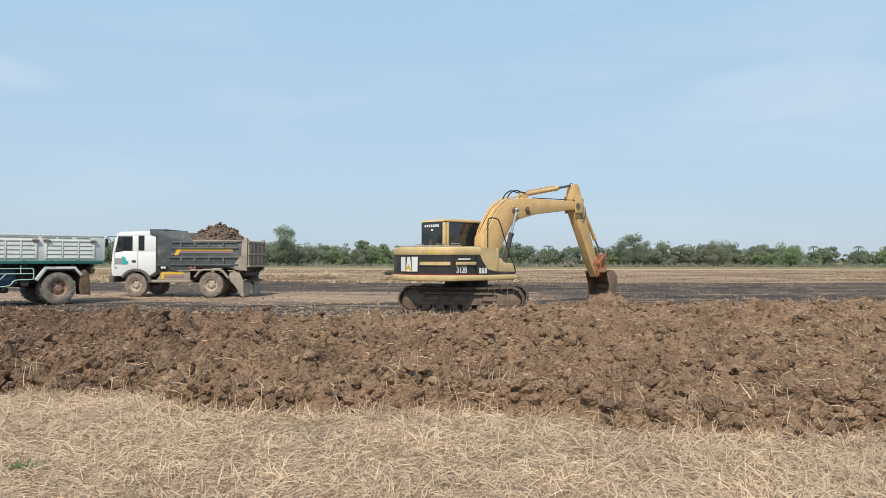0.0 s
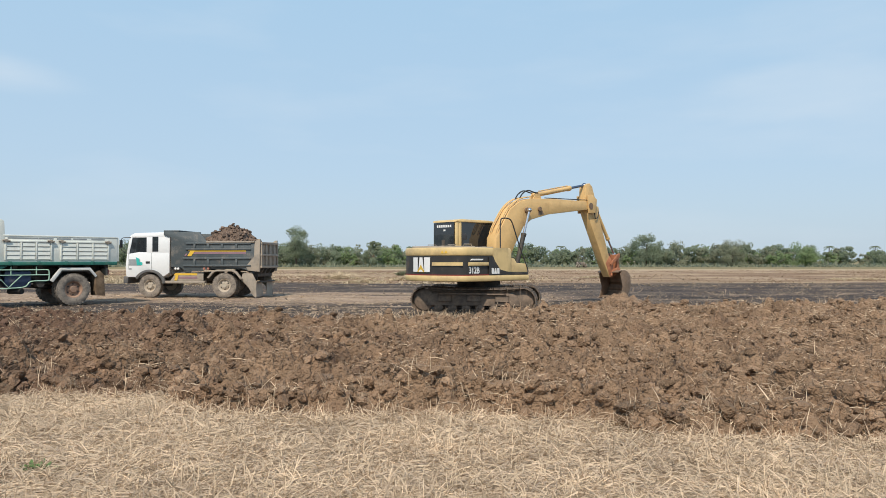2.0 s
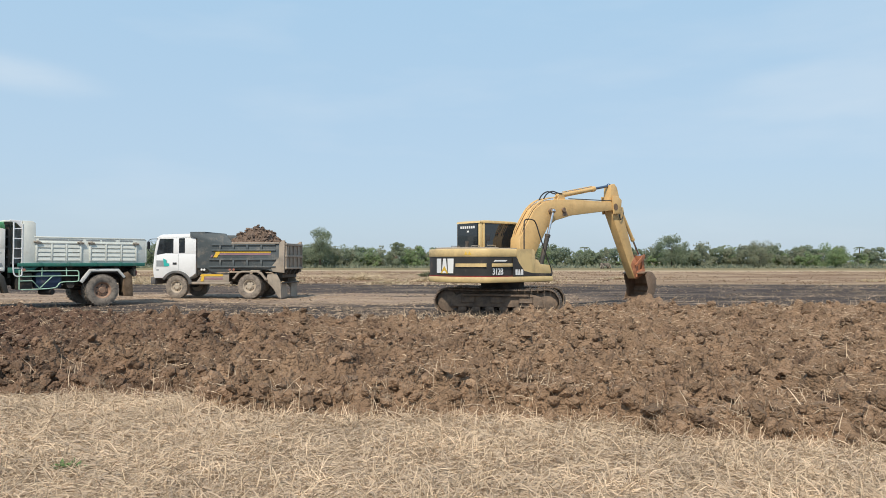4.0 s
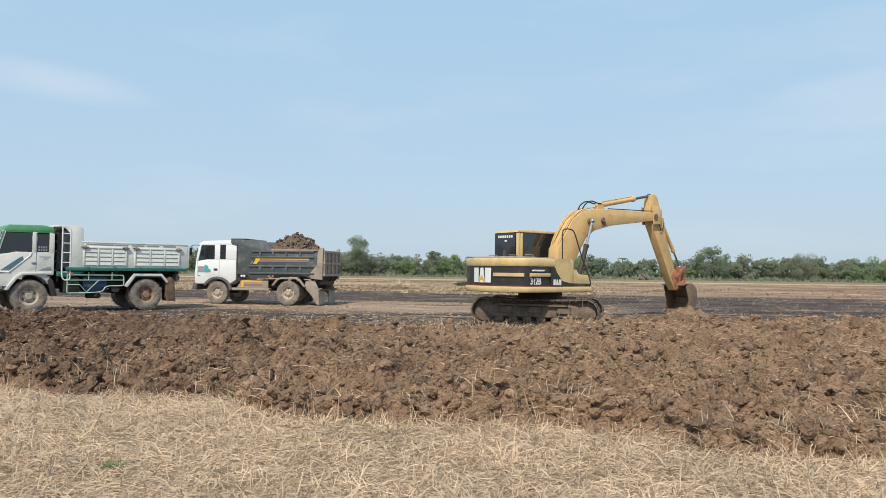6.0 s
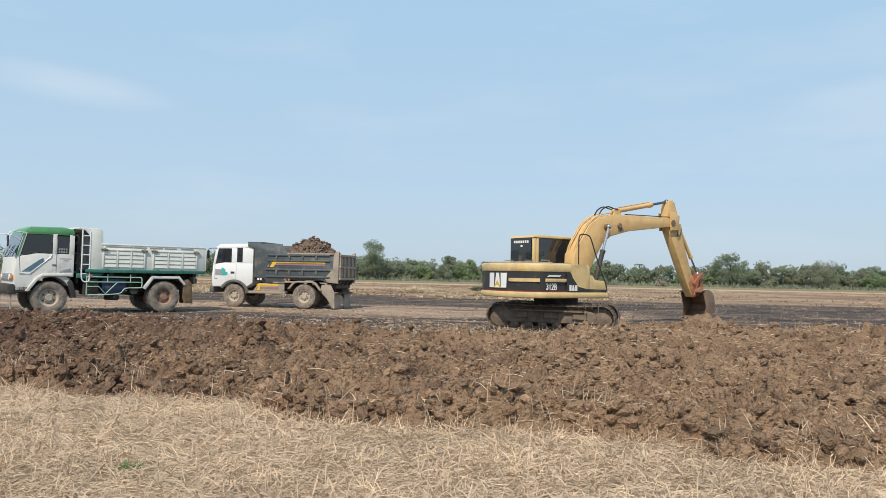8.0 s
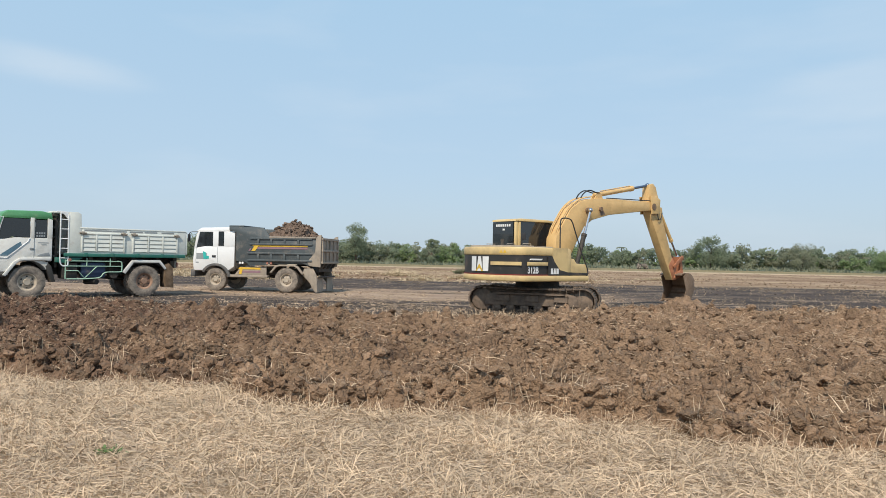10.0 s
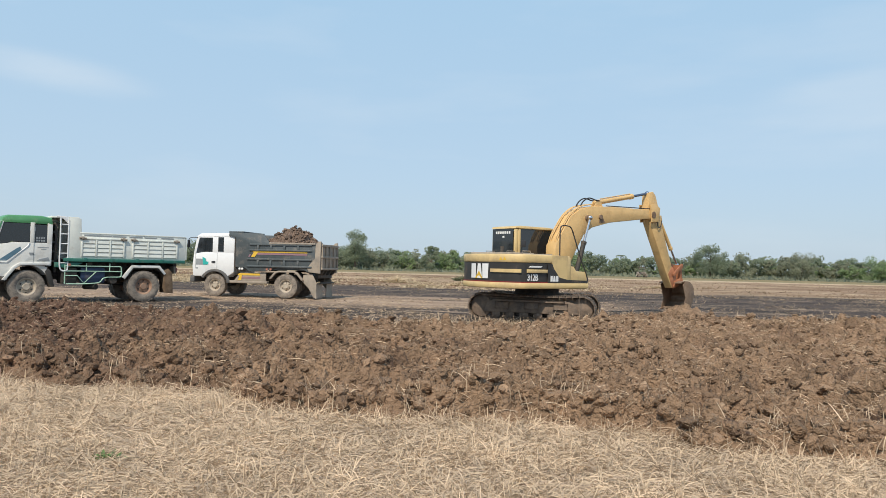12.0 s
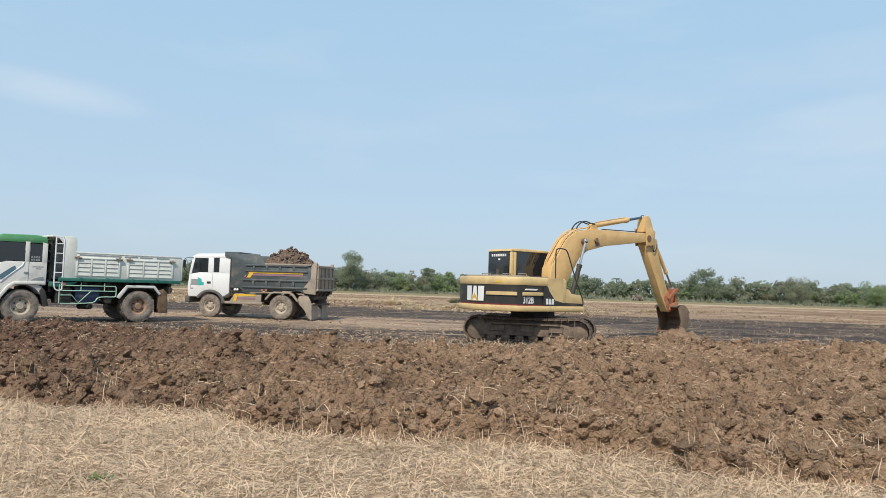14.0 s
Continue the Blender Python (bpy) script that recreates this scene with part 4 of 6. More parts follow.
    for y in (-0.5, 0.3):
        part("wiper", tube(bmesh.new(), [(cf + 0.0, y, 1.78), (cf - 0.08, y + 0.35, 2.1)], 0.01, 5), m_hose, cab, "black wiper")
    for y in (-0.6, 0.6):
        part("cab_seat", box(bmesh.new(), 3.1, 3.5, y - 0.25, y + 0.25, 1.6, 2.2, 0.06), m_hose, tr, "dark cab seat")
    return tr


GREEN = pose(-13.10, 23.45, 0.0, 0, 0, 227.5)
green_truck(GREEN)


def lump(bm, c, r, seed, sub=2):
    """A broken lump of earth."""
    vs = bmesh.ops.create_icosphere(bm, subdivisions=sub, radius=1.0)["verts"]
    o = Vector((seed * 3.1, seed * 1.7, seed * 0.9))
    cuts = [(Vector((noise.noise(o + Vector((k, 0.3, 0))), noise.noise(o + Vector((0.7, k, 5))), noise.noise(o + Vector((9, 2, k))))).normalized(), 0.55 + 0.3 * abs(noise.noise(o * 1.3 + Vector((k, k, 0))))) for k in (1.37, 2.71, 4.13, 5.59, 7.31)]
    for v in vs:
        p = v.co.copy()
        k = 1 + 0.34 * noise.noise(p * 1.4 + o) + 0.42 * noise.noise(p * 3.3 + o)
        for n_, d_ in cuts:                 # broken faces
            over = p.dot(n_) * k - d_
            if over > 0:
                k *= d_ / (over + d_)
        v.co = Vector((c[0] + p.x * k * r[0], c[1] + p.y * k * r[1], c[2] + p.z * k * r[2]))


def white_truck(m):
    tr = thing("dump_truck", m, "white-cab dump truck with slate grey bed loaded with soil", "truck")
    Y, L = 1.02, 3.0
    bm = bmesh.new()
    for y in (-0.42, 0.34):
        box(bm, -1.1, 3.7, y, y + 0.08, 0.66, 0.9, 0.01)
    for x in (-0.8, 0.7, 1.8, 3.3):
        box(bm, x, x + 0.1, -0.36, 0.36, 0.68, 0.88)
    part("chassis", bm, m_chassis, tr, "black ladder chassis")
    bm = bmesh.new()
    rod(bm, (0, -0.8, 0.49), (0, 0.8, 0.49), 0.09)
    bmesh.ops.create_icosphere(bm, subdivisions=2, radius=0.22, matrix=Matrix.Translation((0, 0, 0.49)))
    rod(bm, (0.1, 0, 0.5), (2.2, 0, 0.7), 0.06)
    rod(bm, (L, -0.8, 0.46), (L, 0.8, 0.46), 0.07)
    box(bm, 2.2, 3.0, -0.3, 0.3, 0.5, 1.0, 0.05)
    part("axle", bm, m_chassis, tr, "dirty axles and gearbox")
    for s in (-1, 1):
        wheel(tr, 0, s * (Y - 0.13), 0.49, 0.49, 0.25, s, m_rim, 36)
        wheel(tr, 0, s * (Y - 0.42), 0.49, 0.49, 0.25, s, m_rim, 36)
        wheel(tr, L, s * (Y - 0.13), 0.46, 0.46, 0.24, s, m_rim, 36)
    x0, x1, zb, zt = -1.38, 2.12, 1.2, 2.16
    bm = bmesh.new()
    box(bm, x0, x1, -Y + 0.05, Y - 0.05, 1.12, 1.22, 0.01)
    part("bed_floor", bm, m_slate, tr, "slate steel bed floor")
    for s in (-1, 1):
        ya = s * Y
        bm = bmesh.new()
        slab(bm, [(x0, 1.16), (-0.95, 1.05), (-0.7, 1.16), (0.55, 1.2), (0.85, 1.05), (1.55, 1.05), (1.75, 1.2), (x1, 1.2), (x1, 2.36), (x1 + 0.3, 2.44), (x1 + 0.3, 2.58), (1.0, 2.55), (0.68, 2.18), (x0, zt)], ya - 0.03, ya + 0.03, 0.01)
        side = part("side_wall", bm, m_slate, tr, "slate grey ribbed bed side")
        def y_(a, b):
            return sorted((ya + s * a, ya + s * b))
        bm = bmesh.new()
        for z in (1.22, 1.50, 1.86, 2.08):
            a, b = y_(0.025, 0.075)
            box(bm, x0 + 0.3, 1.62 - (0.0 if z < 1.7 else 0.1), a, b, z, z + 0.07, 0.015)
        for x in (-0.55, 0.02, 0.58, 1.12):
            a, b = y_(0.025, 0.07)
            box(bm, x, x + 0.09, a, b, 1.26, 1.52, 0.015)
            box(bm, x, x + 0.09, a, b, 1.9, 2.1, 0.015)
        part("rib", bm, m_slate, side, "raised ribs")
        bm = bmesh.new()
        a, b = y_(-0.04, 0.085)
        box(bm, x0 + 0.16, 0.7, a, b, zt - 0.02, zt + 0.045, 0.015)
        part("top_rail", bm, m_dusty, side, "dusty top rail")
        if s > 0:
            for z, mm, h, sx in ((1.80, m_sun, 0.055, 0.0), (1.71, m_plum, 0.07, -0.04)):
                bm = bmesh.new()
                slab(bm, [(x0 + 0.5, z), (1.35 + sx, z), (1.45 + sx, z + h), (x0 + 0.5, z + h)], ya + 0.031, ya + 0.04)
                part("stripe", bm, mm, side, "long painted stripe")
            bm = bmesh.new()
            slab(bm, [(1.30, 1.62), (1.46, 1.62), (1.30, 1.87), (1.12, 1.87)], ya + 0.041, ya + 0.046)
            part("stripe", bm, m_sun, side)
            bm = bmesh.new()
            slab(bm, [(1.50, 1.62), (1.58, 1.62), (1.52, 1.72), (1.46, 1.72)], ya + 0.041, ya + 0.046)
            part("stripe", bm, m_plum, side)
            for x, mm in ((1.82, m_pale), (1.93, m_pale), (0.78, m_redlens), (0.62, m_redlens)):
                bm = bmesh.new()
                rod(bm, (x, ya + 0.03, 1.14), (x, ya + 0.045, 1.14), 0.045, 14)
                part("marker_lamp", bm, mm, side, "round dusty marker lamp")
        bm = bmesh.new()
        slab(bm, [(x0 - 0.04, 1.02), (x0 + 0.42, 1.06), (x0 + 0.5, 1.22), (x0 + 0.34, 1.42), (x0 + 0.18, 1.6), (x0 + 0.16, 2.17), (x0 + 0.02, 2.28), (x0 - 0.06, 2.28)], ya - 0.045, ya + 0.045, 0.012)
        part("corner_post", bm, m_dusty, tr, "dusty corner post")
        bm = bmesh.new()
        outer = [(0 - 0.74, 0.74), (-0.5, 1.04), (-0.34, 1.1), (0.3, 1.1), (0.46, 1.04), (0.68, 0.78)]
        inner = [(0.60, 0.76), (0.40, 0.99), (0.28, 1.03), (-0.32, 1.03), (-0.44, 0.98), (-0.66, 0.72)]
        slab(bm, outer + inner, ya - 0.05, ya + 0.05, 0.012)
        part("mudguard", bm, m_dusty, tr, "dusty bent mudguard")
        bm = bmesh.new()
        slab(bm, [(p[0] * 0.96, p[1] - 0.02) for p in outer] + [(p[0] * 0.96, p[1]) for p in inner], s * 0.74 - 0.24, s * 0.74 + 0.24)
        part("wheel_arch", bm, m_chassis, tr)
        bm = bmesh.new()
        slab(bm, [(s * 0.2, 0.05), (s * 1.0, 0.02), (s * 0.92, 0.62), (s * 0.28, 0.66)], x0 + 0.12, x0 + 0.15, 0.0, "x")
        slab(bm, [(-0.72, 0.95), (-0.66, 0.7), (-0.95, 0.42), (x0 + 0.22, 0.06), (x0 + 0.1, 0.06), (x0 + 0.14, 0.7), (x0 + 0.3, 1.0)], s * 0.96 - 0.02, s * 0.96 + 0.02, 0.008)
        part("mud_flap", bm, m_dusty, tr, "broad dust-caked mud flap")
        bm = bmesh.new()
        box(bm, 0.78, 2.5, ya - 0.25 if s > 0 else ya, ya if s > 0 else ya + 0.25, 0.56, 0.66, 0.02)
        slab(bm, [(0.85, 0.66), (2.2, 0.66), (1.95, 0.98), (0.85, 1.0)], ya - 0.12, ya - 0.06 if s > 0 else ya + 0.0, 0.015)
        gd = part("side_skirt", bm, m_dusty, tr, "dusty side skirt box")
        if s > 0:
            for z, mm in ((0.88, m_sun), (0.75, m_plum)):
                bm = bmesh.new()
                slab(bm, [(1.1, z), (2.05 , z), (1.98, z + 0.08), (1.1, z + 0.08)], ya - 0.059, ya - 0.052)
                part("stripe", bm, mm, gd, "painted stripe")
            bm = bmesh.new()
            slab(bm, [(1.9, 0.68), (2.02, 0.68), (1.95, 0.95), (1.83, 0.95)], ya - 0.051, ya - 0.046)
            part("stripe", bm, m_sun, gd)
    bm = bmesh.new()
    box(bm, x1 - 0.06, x1, -Y + 0.03, Y - 0.03, 1.2, 2.6, 0.012)
    box(bm, x1 - 0.3, x1 + 0.32, -Y, Y, 2.57, 2.63, 0.015)
    part("headboard", bm, m_slate, tr, "slate headboard")
    bm = bmesh.new()
    box(bm, x0 - 0.05, x0, -Y + 0.04, Y - 0.04, 1.15, 2.16, 0.01)
    for z in (1.16, 1.62, 2.08):
        box(bm, x0 - 0.12, x0 - 0.04, -Y + 0.02, Y - 0.02, z, z + 0.09, 0.015)
    for y in (-0.98, -0.5, 0.0, 0.44, 0.9):
        box(bm, x0 - 0.11, x0 - 0.04, y, y + 0.08, 1.2, 2.1, 0.015)
    part("tailgate", bm, m_dusty, tr, "dust-caked ribbed tailgate")
    bm = bmesh.new()
    for y in (-0.7, -0.2, 0.3, 0.7):
        slab(bm, [(x0 - 0.12, 1.16), (x0 - 0.02, 0.98), (x0 + 0.15, 0.92), (x0 + 0.25, 1.12)], y, y + 0.1, 0.015)
    box(bm, x0 + 0.1, x0 + 0.25, -0.85, 0.85, 0.82, 1.0, 0.02)
    part("tailgate_hinge", bm, m_chassis, tr, "dirty tailgate hinges and beam")
    bm = bmesh.new()
    box(bm, x0 + 0.02, x0 + 0.1, -0.95, 0.95, 0.6, 0.66, 0.01)
    part("rear_bar", bm, m_chassis, tr)
    # cab
    cf, cb, W = 3.98, 2.2, 1.0
    arch = [(L - 0.56 * math.cos(radians(a)), 0.5 + 0.56 * math.sin(radians(a))) for a in range(30, 151, 15)]
    bm = bmesh.new()
    slab(bm, [(cb, 1.78), (cb, 0.98)] + arch + [(3.55, 0.8), (cf - 0.02, 0.8), (cf + 0.02, 1.2), (cf - 0.03, 1.7), (cf - 0.5, 1.78)], -W, W, 0.035)
    cab = part("cab_body", bm, m_white, tr, "clean white cab")
    for s in (-1, 1):
        y0, y1 = (W - 0.07, W - 0.005) if s > 0 else (-W + 0.005, -W + 0.07)
        for line in ([(cb, 1.74), (3.14, 1.74), (3.14, 2.42), (cb, 2.42)], [(cf - 0.12, 1.68), (cf - 0.03, 1.70), (cf - 0.16, 2.42), (cf - 0.28, 2.42)]):
            part("pillar", slab(bmesh.new(), line, y0, y1, 0.01), m_white, cab)
    bm = bmesh.new()
    slab(bm, [(cb, 2.34), (cf - 0.15, 2.34), (cf - 0.2, 2.46), (cf - 0.34, 2.53), (cb + 0.2, 2.56), (cb, 2.52)], -W + 0.005, W - 0.005, 0.05)
    part("cab_roof", bm, m_white, tr, "white cab roof")
    bm = bmesh.new()
    slab(bm, [(3.15, 1.76), (3.84, 1.70), (3.76, 2.36), (3.15, 2.36)], W - 0.045, W - 0.035)
    part("door_window", bm, m_glass, cab, "dark door window")
    bm = bmesh.new()
    slab(bm, [(2.66, 1.80), (2.90, 1.80), (2.90, 2.38), (2.66, 2.38)], W - 0.005, W + 0.003)
    part("quarter_window", bm, m_glass, cab, "narrow dark window")
    bm = bmesh.new()
    slab(bm, [(cf - 0.05, 1.70), (cf - 0.035, 1.70), (cf - 0.155, 2.38), (cf - 0.17, 2.38)], -W + 0.07, W - 0.07)
    part("windscreen", bm, m_glass, cab, "windscreen")
    bm = bmesh.new()
    slab(bm, [(3.84, 1.26), (3.36, 1.26), (3.40, 1.50), (3.84, 1.50)], W, W + 0.006)
    part("door_decal", bm, m_smut, cab, "grey rectangular decal")
    bm = bmesh.new()
    slab(bm, [(3.52, 1.26), (3.30, 1.28), (3.30, 1.38), (3.42, 1.40), (3.42, 1.52), (3.56, 1.58)], W + 0.007, W + 0.012)
    part("door_decal", bm, m_aqua, cab, "turquoise brush-stroke decal")
    bm = bmesh.new()
    box(bm, 3.0, 3.16, W, W + 0.02, 1.34, 1.42, 0.006)
    part("door_handle", bm, m_hose, cab, "black door handle")
    for x in (2.93, 3.86):
        part("door_seam", tube(bmesh.new(), [(x, W + 0.001, 1.1), (x, W + 0.001, 1.74)], 0.007, 5), m_smut, cab)
    part("decal_bar", box(bmesh.new(), 3.74, 3.84, W, W + 0.006, 1.1, 1.15), m_smut, cab)
    for s in (-1, 1):
        bm = bmesh.new()
        outer = [(L - 0.66 * math.cos(radians(a)), 0.48 + 0.62 * math.sin(radians(a))) for a in range(8, 160, 12)]
        inner = [(L - 0.54 * math.cos(radians(a)), 0.48 + 0.52 * math.sin(radians(a))) for a in range(8, 160, 12)]
        slab(bm, outer + inner[::-1], s * W - 0.06, s * W + 0.05, 0.015)
        part("fender", bm, m_fender, tr, "dark grey plastic fender")
        bm = bmesh.new()
        tube(bm, curve([(cf - 0.2, s * W, 2.36), (cf + 0.12, s * (W + 0.1), 2.3), (cf + 0.14, s * (W + 0.1), 1.9), (cf, s * W, 1.74)], 5), 0.015, 6)
        mir = part("mirror_arm", bm, m_hose, tr, "black mirror arm")
        bm = bmesh.new()
        box(bm, cf + 0.12, cf + 0.16, s * (W + 0.1) - 0.09, s * (W + 0.1) + 0.09, 1.95, 2.25, 0.015)
        part("mirror", bm, m_hose, mir, "black side mirror")
        bm = bmesh.new()
        box(bm, cf - 0.02, cf + 0.05, s * 0.7 - 0.16, s * 0.7 + 0.16, 0.88, 1.02, 0.02)
        part("headlight", bm, m_pale, tr, "clear headlight")
    bm = bmesh.new()
    box(bm, cf - 0.1, cf + 0.1, -W - 0.01, W + 0.01, 0.56, 0.84, 0.04)
    part("bumper", bm, m_fender, tr, "dark grey bumper")
    bm = bmesh.new()
    tube(bm, [(2.15, 1.0, 0.9), (2.15, 1.0, 2.5)], 0.03, 8)
    for z in (1.2, 1.6, 2.0, 2.35):
        box(bm, 2.15, 2.19, 0.8, 1.0, z, z + 0.06)
    part("cab_back_rack", bm, m_chassis, tr, "dark rack behind the cab")
    for y in (-0.55, 0.55):
        part("cab_seat", box(bmesh.new(), 2.6, 2.95, y - 0.25, y + 0.25, 1.5, 2.1, 0.06), m_hose, tr, "dark cab seat")
    return tr


WHITE = pose(-8.92, 28.39, 0.0, 0, 0, 176)
white_truck(WHITE)


# ---- ground ----
def hash2(i, j, seed):
    h = (i.astype(np.int64) * 374761393 + j.astype(np.int64) * 668265263 + seed * 982451653) & 0xFFFFFFFF
    h = ((h ^ (h >> 13)) * 1274126177) & 0xFFFFFFFF
    return ((h ^ (h >> 16)) & 0xFFFFFF) / float(0xFFFFFF)


def vnoise(x, y, seed=0):
    i, j = np.floor(x), np.floor(y)
    u, v = x - i, y - j
    u, v = u * u * (3 - 2 * u), v * v * (3 - 2 * v)
    a, b, c, d = (hash2(i + p, j + q, seed) for p, q in ((0, 0), (1, 0), (0, 1), (1, 1)))
    return (a * (1 - u) + b * u) * (1 - v) + (c * (1 - u) + d * u) * v


def fbm(x, y, seed=0, n=4, gain=0.5):
    s, a, t = 0.0, 1.0, 0.0
    for k in range(n):
        s, t = s + a * vnoise(x * 2 ** k + 7.3 * k, y * 2 ** k - 3.1 * k, seed + k), t + a
        a *= gain
    return s / t


def clods(x, y, size, seed, fill=0.8):
    """The heights of broken, flat-sided lumps of about that size, side by side, each tipped its own way."""
    gx, gy = x / size, y / size
    i, j = np.floor(gx), np.floor(gy)
    h = np.zeros_like(gx)
    for p in (-1, 0, 1):
        for q in (-1, 0, 1):
            a, b = i + p, j + q
            cx, cy = a + 0.1 + 0.8 * hash2(a, b, seed), b + 0.1 + 0.8 * hash2(a, b, seed + 1)
            r = 0.30 + 0.5 * hash2(a, b, seed + 2)
            turn = hash2(a, b, seed + 4) * 6.28318
            dx, dy = (gx - cx) / r, (gy - cy) / r
            d = np.hypot(dx, dy) * 0.55
            for k in range(5):
                w = turn + k * 1.2566 + 0.8 * hash2(a, b, seed + 7 + k)
                d = np.maximum(d, (dx * np.cos(w) + dy * np.sin(w)) * (1.0 + 0.7 * hash2(a, b, seed + 13 + k)))
            lean = hash2(a, b, seed + 6) * 6.28318
            top = 0.75 + 0.45 * (dx * np.cos(lean) + dy * np.sin(lean)) + 0.25 * hash2(a, b, seed + 5)
            on = hash2(a, b, seed + 3) < fill
            h = np.maximum(h, np.where(on & (d < 1), np.minimum(top, 1.9 * (1 - d)) * r, 0))
    return h * size


NEAR = ((-40, 9.0), (-9, 8.3), (-5.85, 7.8), (-5.0, 7.55), (-4.4, 7.6), (-3.1, 7.5), (-2.5, 6.78), (-1.85, 6.62), (-0.8, 6.6), (0.17, 6.78), (0.64, 6.45), (0.91, 6.6), (1.3, 6.35), (1.4, 5.95), (2.07, 5.85), (2.74, 5.8), (3.47, 5.72), (6, 5.3), (14, 4.6), (40, 4.6))
FAR = ((-40, 19.0), (-11.5, 18.0), (-8, 17.2), (-5, 16.2), (-2.6, 15.8), (-0.6, 16.4), (1, 17.7), (3, 19.3), (8, 19.9), (13, 20.5), (40, 22.5))


def edge(line, x):
    return np.interp(x, [p[0] for p in line], [p[1] for p in line])


def soil_height(x, y):
    wob = 0.5 * (fbm(x * 1.3, y * 1.3, 40) - 0.5)
    a = np.clip((y - edge(NEAR, x) - 0.5 * wob) / 0.26, -1, 1)
    b = np.clip((edge(FAR, x) - y + 2.2 * wob) / 0.7, -1, 1)
    inside = np.minimum(a, b)
    base = 0.05 + 0.20 * (fbm(x * 0.6, y * 0.9, 11) - 0.4) + 0.12 * (fbm(x * 1.7, y * 2.1, 12, 2) - 0.5) + 0.10 * np.clip((y - 13) / 6, 0, 1)
    wx, wy = x + 0.12 * fbm(x * 4, y * 4, 70), y + 0.12 * fbm(x * 4 + 9, y * 4, 71)
    rough = 0.55 + 0.9 * fbm(x * 0.9, y * 1.4, 21)
    lum = 0.45 * clods(wx, wy, 0.46, 1, 0.4) * rough + 0.6 * clods(wx + 3, wy, 0.23, 2, 0.6) * rough + 0.5 * clods(wx, wy + 5, 0.115, 3, 0.66)
    ridge = 1 - np.abs(2 * fbm(wx * 4.5, wy * 5.5, 33, 3, 0.6) - 1)
    lum = lum + 0.14 * (ridge - 0.8)
    fine = 0.12 * (fbm(x * 13, y * 13, 31, 3, 0.8) - 0.5)
    spill = (0.42 + 1.2 * clods(x, y, 0.2, 8)) * np.exp(-(((x - 5.3) / 0.9) ** 2 + ((y - 23.0) / 0.7) ** 2))
    return np.where(inside > 0, np.minimum(inside * 1.6, 1) * (base + 1.25 * lum) + fine + 0.015, inside * 0.12) + spill


def grid(name, xs, ys, z, material, smooth=True):
    X, Yv = np.meshgrid(xs, ys)
    n, mrows = len(xs), len(ys)
    co_ = np.stack([X.ravel(), Yv.ravel(), z(X, Yv).ravel()], 1)
    k = (np.arange(mrows - 1)[:, None] * n + np.arange(n - 1)[None, :]).ravel()
    quads = np.stack([k, k + 1, k + n + 1, k + n], 1)
    return raw(name, co_, quads, material, smooth)


def raw(name, verts, faces, material, smooth=False):
    """A mesh straight from arrays of corners and equal-sided faces."""
    me = bpy.data.meshes.new(name)
    k = faces.shape[1]
    me.vertices.add(len(verts))
    me.vertices.foreach_set("co", np.ascontiguousarray(verts, np.float32).ravel())
    me.loops.add(faces.size)
    me.loops.foreach_set("vertex_index", np.ascontiguousarray(faces, np.int32).ravel())
    me.polygons.add(len(faces))
    me.polygons.foreach_set("loop_start", np.arange(0, faces.size, k, dtype=np.int32))
    me.polygons.foreach_set("use_smooth", np.full(len(faces), smooth))
    me.update(calc_edges=True)
    me.materials.append(material)
    return new(name, me)


